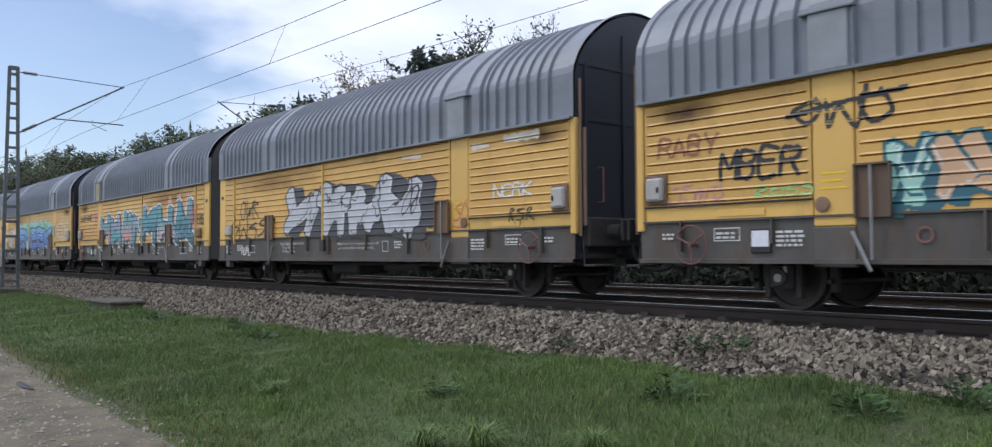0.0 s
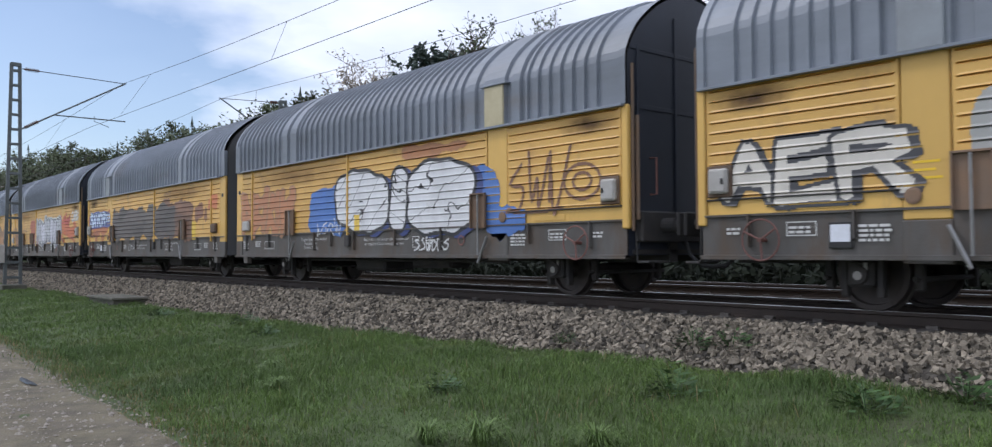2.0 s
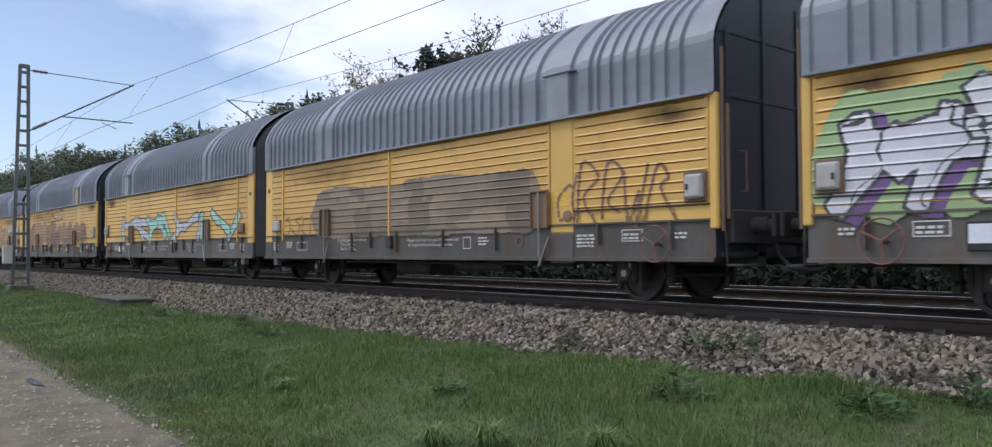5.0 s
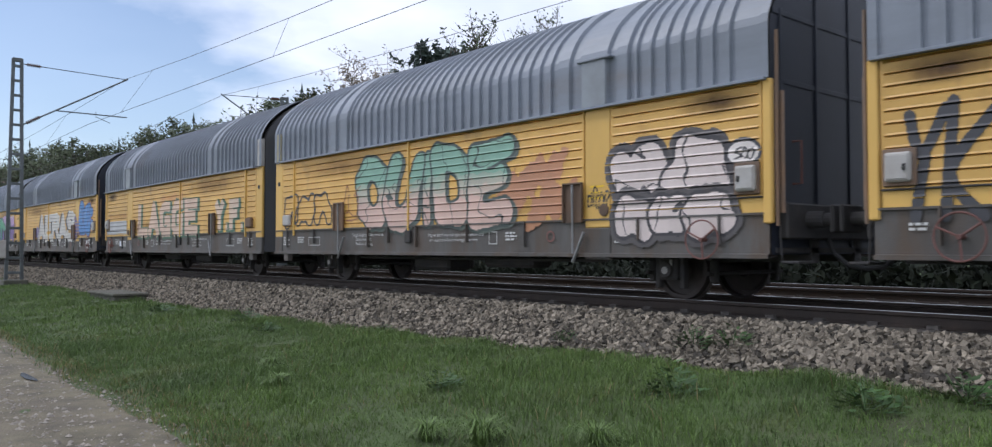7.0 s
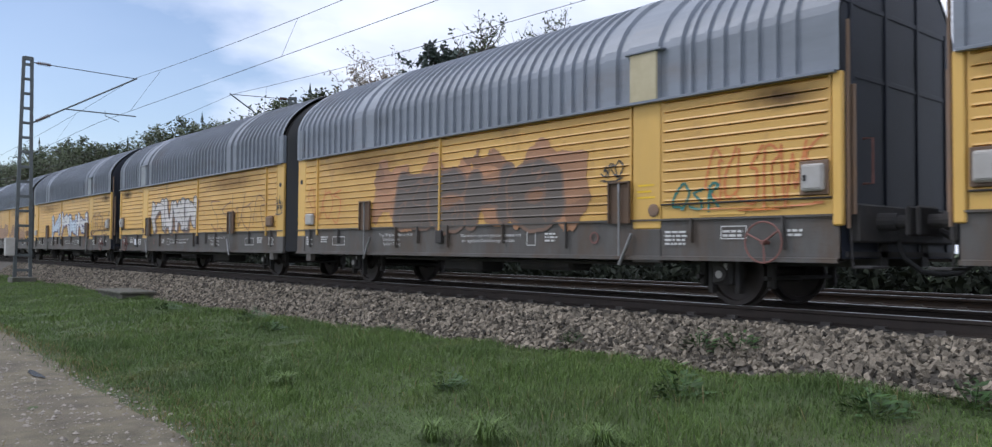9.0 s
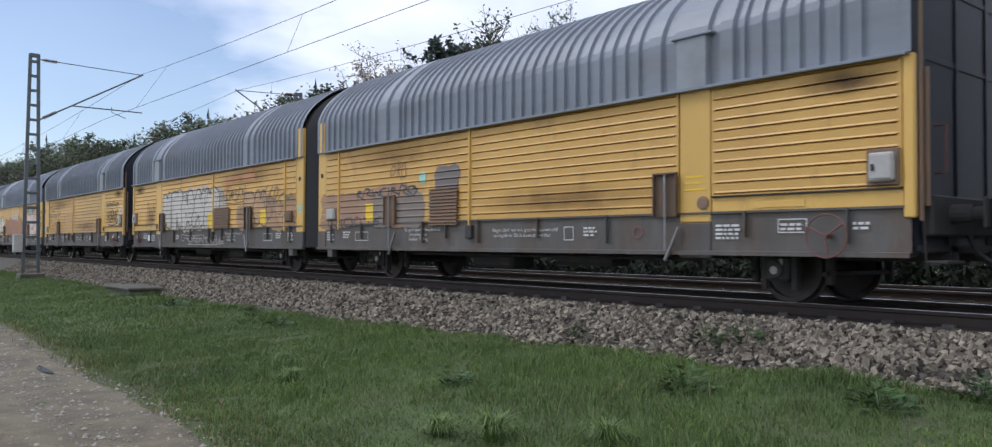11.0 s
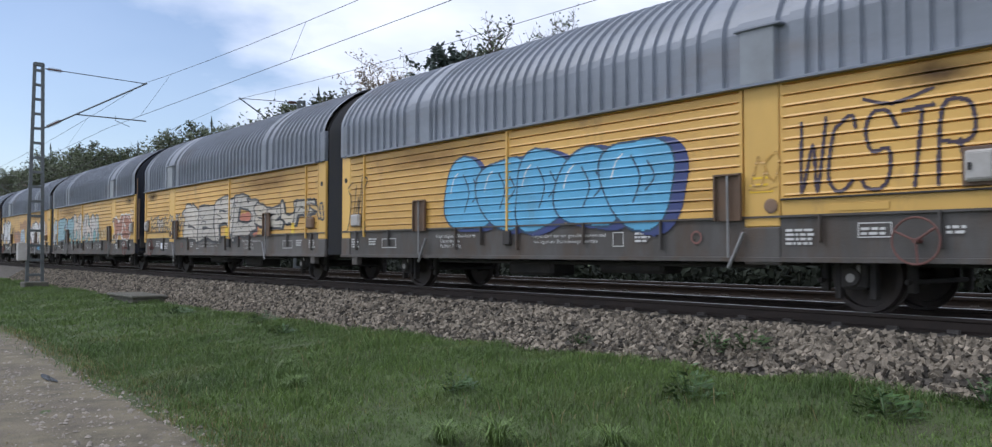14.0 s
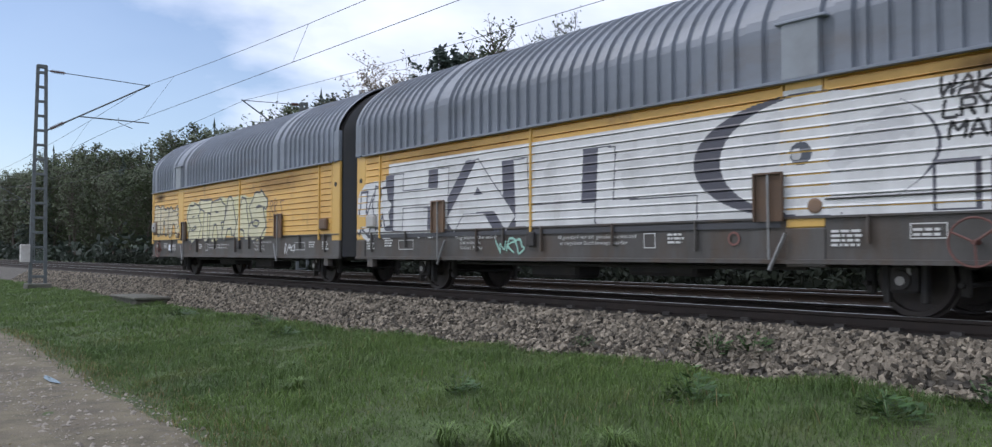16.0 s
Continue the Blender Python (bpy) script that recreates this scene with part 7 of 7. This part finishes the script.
letters(pc, "HiP-PiE", 7.46, 12.30, 1.03, 2.07, (0.74, 0.74, 0.72), CHAR, (0.05, 0.05, 0.055), (0.16, 0.02), seed=18, wobble=0.06, style="block", thick=0.42, overlap=0.95, rim_w=0.022)
for px in (7.72, 8.55, 9.30, 10.45, 10.95, 11.85):
    for pz in (1.14, 1.33, 1.52, 1.71, 1.90):
        line(pc, [(px - 0.14, pz), (px, pz + 0.07), (px + 0.10, pz - 0.03)], 0.035, DTEAL if (px * 7 + pz * 13) % 2 > 0.9 else TEAL, False)
script(pc, "GENTLE", 12.42, 12.98, 1.92, 2.08, WHITE, 0.03, 5)
script(pc, "SNOW", 12.44, 12.90, 1.70, 1.86, WHITE, 0.03, 6)
script(pc, "FLAKES", 12.42, 12.98, 1.48, 1.64, WHITE, 0.03, 7)
tag(pc, 0.86, 2.97, 1.95, 2.42, BLACK, 295, 0.035, 5)
tag(pc, 0.87, 2.98, 1.30, 1.86, (0.45, 0.26, 0.12), 296, 0.045, 6)
tag(pc, 3.54, 4.17, 1.69, 2.06, BLACK, 297, 0.03, 4)
rect(pc, 11.05, 11.23, 1.10, 1.38, (0.82, 0.56, 0.02))
pc = sprayed(28, "sky-blue bubble letters with dark outlines, black tags")
bubbles2(pc, 4.30, 9.05, 1.00, 2.20, DBLUE, DBLUE, 5)
bubbles2(pc, 4.18, 8.85, 1.04, 2.22, (0.12, 0.42, 0.66), (0.02, 0.06, 0.12), 5)
script(pc, "WCSTR", 10.72, 12.60, 1.36, 2.12, (0.05, 0.03, 0.05), 0.04, 301)
line(pc, [(11.5, 2.3), (11.8, 2.22), (12.2, 2.32)], 0.035, (0.05, 0.03, 0.05))
tag(pc, 0.48, 1.36, 1.02, 2.17, BLACK, 302, 0.03, 3)
tag(pc, 10.12, 10.48, 1.45, 1.87, (0.5, 0.28, 0.05), 303, 0.03, 2)
pc = sprayed(29, "silver graffiti letters with black outlines and red shadows")
cloud(pc, 7.6, 9.77, 1.04, 1.70, (0.48, 0.16, 0.09), 0, 93, 0.4)
letters(pc, "SERD", 4.31, 9.46, 0.99, 2.14, [(0.58, 0.53, 0.46), (0.50, 0.46, 0.40)], BLACK, CHAR, (0.10, -0.05), seed=311, wobble=0.4, overlap=1.25, style="wild", thick=0.36, cuts=True)
letters(pc, "SZUR", 9.47, 12.52, 1.27, 1.86, [(0.58, 0.52, 0.42), (0.52, 0.48, 0.40)], BLACK, CHAR, (0.08, -0.04), seed=312, wobble=0.4, overlap=1.25, style="wild", thick=0.34, cuts=True)
wild(pc, 1.20, 4.37, 1.27, 1.80, [(0.62, 0.42, 0.16), (0.55, 0.46, 0.35)], CHAR, None, 5, 313, thick=0.24)
wild(pc, 12.3, 13.05, 1.4, 1.75, (0.62, 0.42, 0.16), CHAR, None, 1, 314, thick=0.3)
rect(pc, 7.51, 7.71, 1.05, 1.34, (0.82, 0.56, 0.02))
rect(pc, 11.50, 11.66, 1.08, 1.35, (0.82, 0.56, 0.02))
pc = sprayed(30, "silver, teal and pink graffiti letters, rust-brown bubble letters")
cloud(pc, 0.44, 8.34, 1.06, 1.80, (0.16, 0.36, 0.36), 0, 94, 0.5, freq=4)
letters(pc, "SEIR", 0.47, 4.25, 0.98, 2.10, [(0.40, 0.46, 0.50), (0.26, 0.42, 0.46)], BLACK, CHAR, seed=321, wobble=0.35, overlap=1.22, style="puff", thick=0.34, cuts=True)
wild(pc, 4.30, 8.03, 1.00, 2.20, [(0.62, 0.54, 0.46), (0.58, 0.54, 0.50)], BLACK, (0.2, 0.36, 0.36), 4, 322, thick=0.30)
tag(pc, 8.35, 9.40, 1.18, 1.60, (0.80, 0.66, 0.40), 323, 0.045, 4)
letters(pc, "MB", 10.50, 12.45, 1.10, 2.02, (0.34, 0.13, 0.07), (0.76, 0.74, 0.68), None, seed=325, wobble=0.3, overlap=1.2, style="puff", thick=0.52, rim_w=0.045, cuts=True)
tag(pc, 10.09, 10.49, 1.75, 1.92, BLACK, 324, 0.035, 4)
tag(pc, 10.11, 10.49, 0.95, 1.40, (0.74, 0.70, 0.6), 325, 0.035, 2)
tag(pc, 12.35, 12.75, 1.90, 2.15, (0.74, 0.70, 0.6), 326, 0.03, 2)
pc = sprayed(31, "white lettered graffiti with black shadow on pink, brown and blue bubbles")
cloud(pc, 7.72, 12.55, 0.97, 2.10, (0.68, 0.40, 0.28), 0, 95, 0.2)
letters(pc, "NOIS", 8.33, 12.28, 1.00, 2.10, (0.74, 0.73, 0.72), (0.05, 0.04, 0.05), (0.05, 0.04, 0.05), (-0.12, -0.04), seed=19, wobble=0.25, overlap=1.2, style="puff", thick=0.44, rim_w=0.05, cuts=True)
buffed(pc, 4.16, 5.99, 0.99, 1.80, (0.42, 0.20, 0.09), 96, 0.4)
cloud(pc, 5.70, 7.73, 1.72, 2.27, (0.40, 0.20, 0.08), 0, 97, 0.5)
cloud(pc, 5.99, 7.31, 1.01, 1.85, (0.42, 0.52, 0.62), 1, 98, 0.4)
wild(pc, 4.3, 7.25, 1.07, 1.80, None, (0.2, 0.15, 0.14), None, 3, 331, style="puff", thick=0.3, cuts=False)
letters(pc, "KME", 0.62, 3.13, 1.14, 2.34, (0.66, 0.66, 0.66), BLACK, BLACK, seed=20, wobble=0.35, overlap=1.25, style="puff", thick=0.42, rim_w=0.05, cuts=True)
tag(pc, 3.33, 4.25, 1.37, 2.08, BLACK, 332, 0.035, 4)
rect(pc, 7.50, 7.76, 1.16, 1.54, (0.82, 0.56, 0.02))
rect(pc, 10.96, 11.18, 1.16, 1.49, (0.82, 0.56, 0.02))
tag(pc, 10.38, 10.97, 0.74, 0.94, SKY, 333, 0.04, 4)
pc = sprayed(32, "full-height white block letters with dark shadows")
cloud(pc, 0.42, 3.37, 0.97, 2.12, (0.66, 0.66, 0.65), 0, 5, 0.05)
rect(pc, 1.60, 10.04, 1.10, 2.40, (0.66, 0.66, 0.65))
rect(pc, 10.02, 10.50, 1.35, 2.55, (0.66, 0.66, 0.63))
cloud(pc, 10.02, 10.50, 1.15, 1.75, (0.62, 0.52, 0.25), 0, 7, 0.6)
rect(pc, 10.48, 12.55, 1.10, 2.43, (0.66, 0.66, 0.65))
for k in range(9):
    cloud(pc, 1.5 + 1.2 * k, 2.6 + 1.2 * k, 1.3 + 0.1 * (k % 3), 2.2, (0.58, 0.58, 0.57) if k % 2 else (0.70, 0.70, 0.69), 0, 300 + k, 0.7)
rect(pc, 0.80, 9.98, 0.99, 1.06, CHAR)
letters(pc, "HALL", 1.76, 8.86, 1.10, 2.20, (0.66, 0.66, 0.65), (0.07, 0.07, 0.09), (0.09, 0.09, 0.12), (-0.28, 0.0), seed=21, wobble=0.08, style="block", thick=0.40, rim_w=0.016, overlap=0.98)
wild(pc, 0.45, 1.70, 1.08, 2.0, (0.66, 0.66, 0.65), (0.07, 0.07, 0.09), None, 2, 345, style="block", thick=0.3, cuts=False)
ellipse(pc, 8.77, 11.74, 1.09, 2.50, (0.07, 0.07, 0.09))
ellipse(pc, 9.16, 11.70, 1.11, 2.48, (0.67, 0.67, 0.66))
cloud(pc, 9.4, 10.0, 1.4, 2.2, (0.60, 0.60, 0.60), 0, 311, 0.7)
cloud(pc, 10.6, 11.4, 1.5, 2.3, (0.58, 0.58, 0.58), 0, 312, 0.7)
ellipse(pc, 10.10, 10.37, 1.68, 1.95, (0.07, 0.08, 0.10))
ellipse(pc, 10.12, 10.24, 1.74, 1.88, (0.5, 0.5, 0.5))
for px in (11.68, 12.2):
    rect(pc, px - 0.03, px + 0.42, 1.12, 1.62, (0.07, 0.07, 0.09))
    rect(pc, px, px + 0.36, 1.14, 1.58, (0.66, 0.66, 0.65))
script(pc, "WAK", 11.72, 12.25, 2.24, 2.42, BLACK, 0.035, 341)
script(pc, "LRYS", 11.76, 12.38, 2.03, 2.19, BLACK, 0.035, 342)
script(pc, "MAR", 11.80, 12.36, 1.82, 1.98, BLACK, 0.035, 343)
tag(pc, 4.86, 5.56, 0.70, 0.94, MINT, 343, 0.035, 3)
pc = sprayed(33, "pale outlined graffiti letters on the last wagon half")
cloud(pc, 3.80, 9.59, 1.06, 2.21, (0.62, 0.58, 0.34), 0, 99, 0.14)
letters(pc, "STRAAS", 3.97, 9.40, 1.04, 2.20, (0.64, 0.60, 0.40), CHAR, None, seed=22, wobble=0.25, thick=0.34, style="wild", overlap=1.12)
wild(pc, 0.67, 3.02, 1.16, 2.20, (0.60, 0.52, 0.34), CHAR, None, 3, 23, style="puff")
tag(pc, 9.60, 10.41, 1.54, 2.01, BROWN, 351, 0.03, 3)
tag(pc, 10.44, 11.10, 0.70, 0.91, WHITE, 352, 0.03, 3)
for n, pc, label in PIECES:
    pc.build(BODIES[n], 0.0 if n % 2 == 0 else -13.5, label)


def motions():
    for k, w in WAGONS:
        walk(w, [(t, pose(travelled(t) - 13.5 * (2 * k + 1), TRACK_Y, 0)) for t in range(17)])


motions()
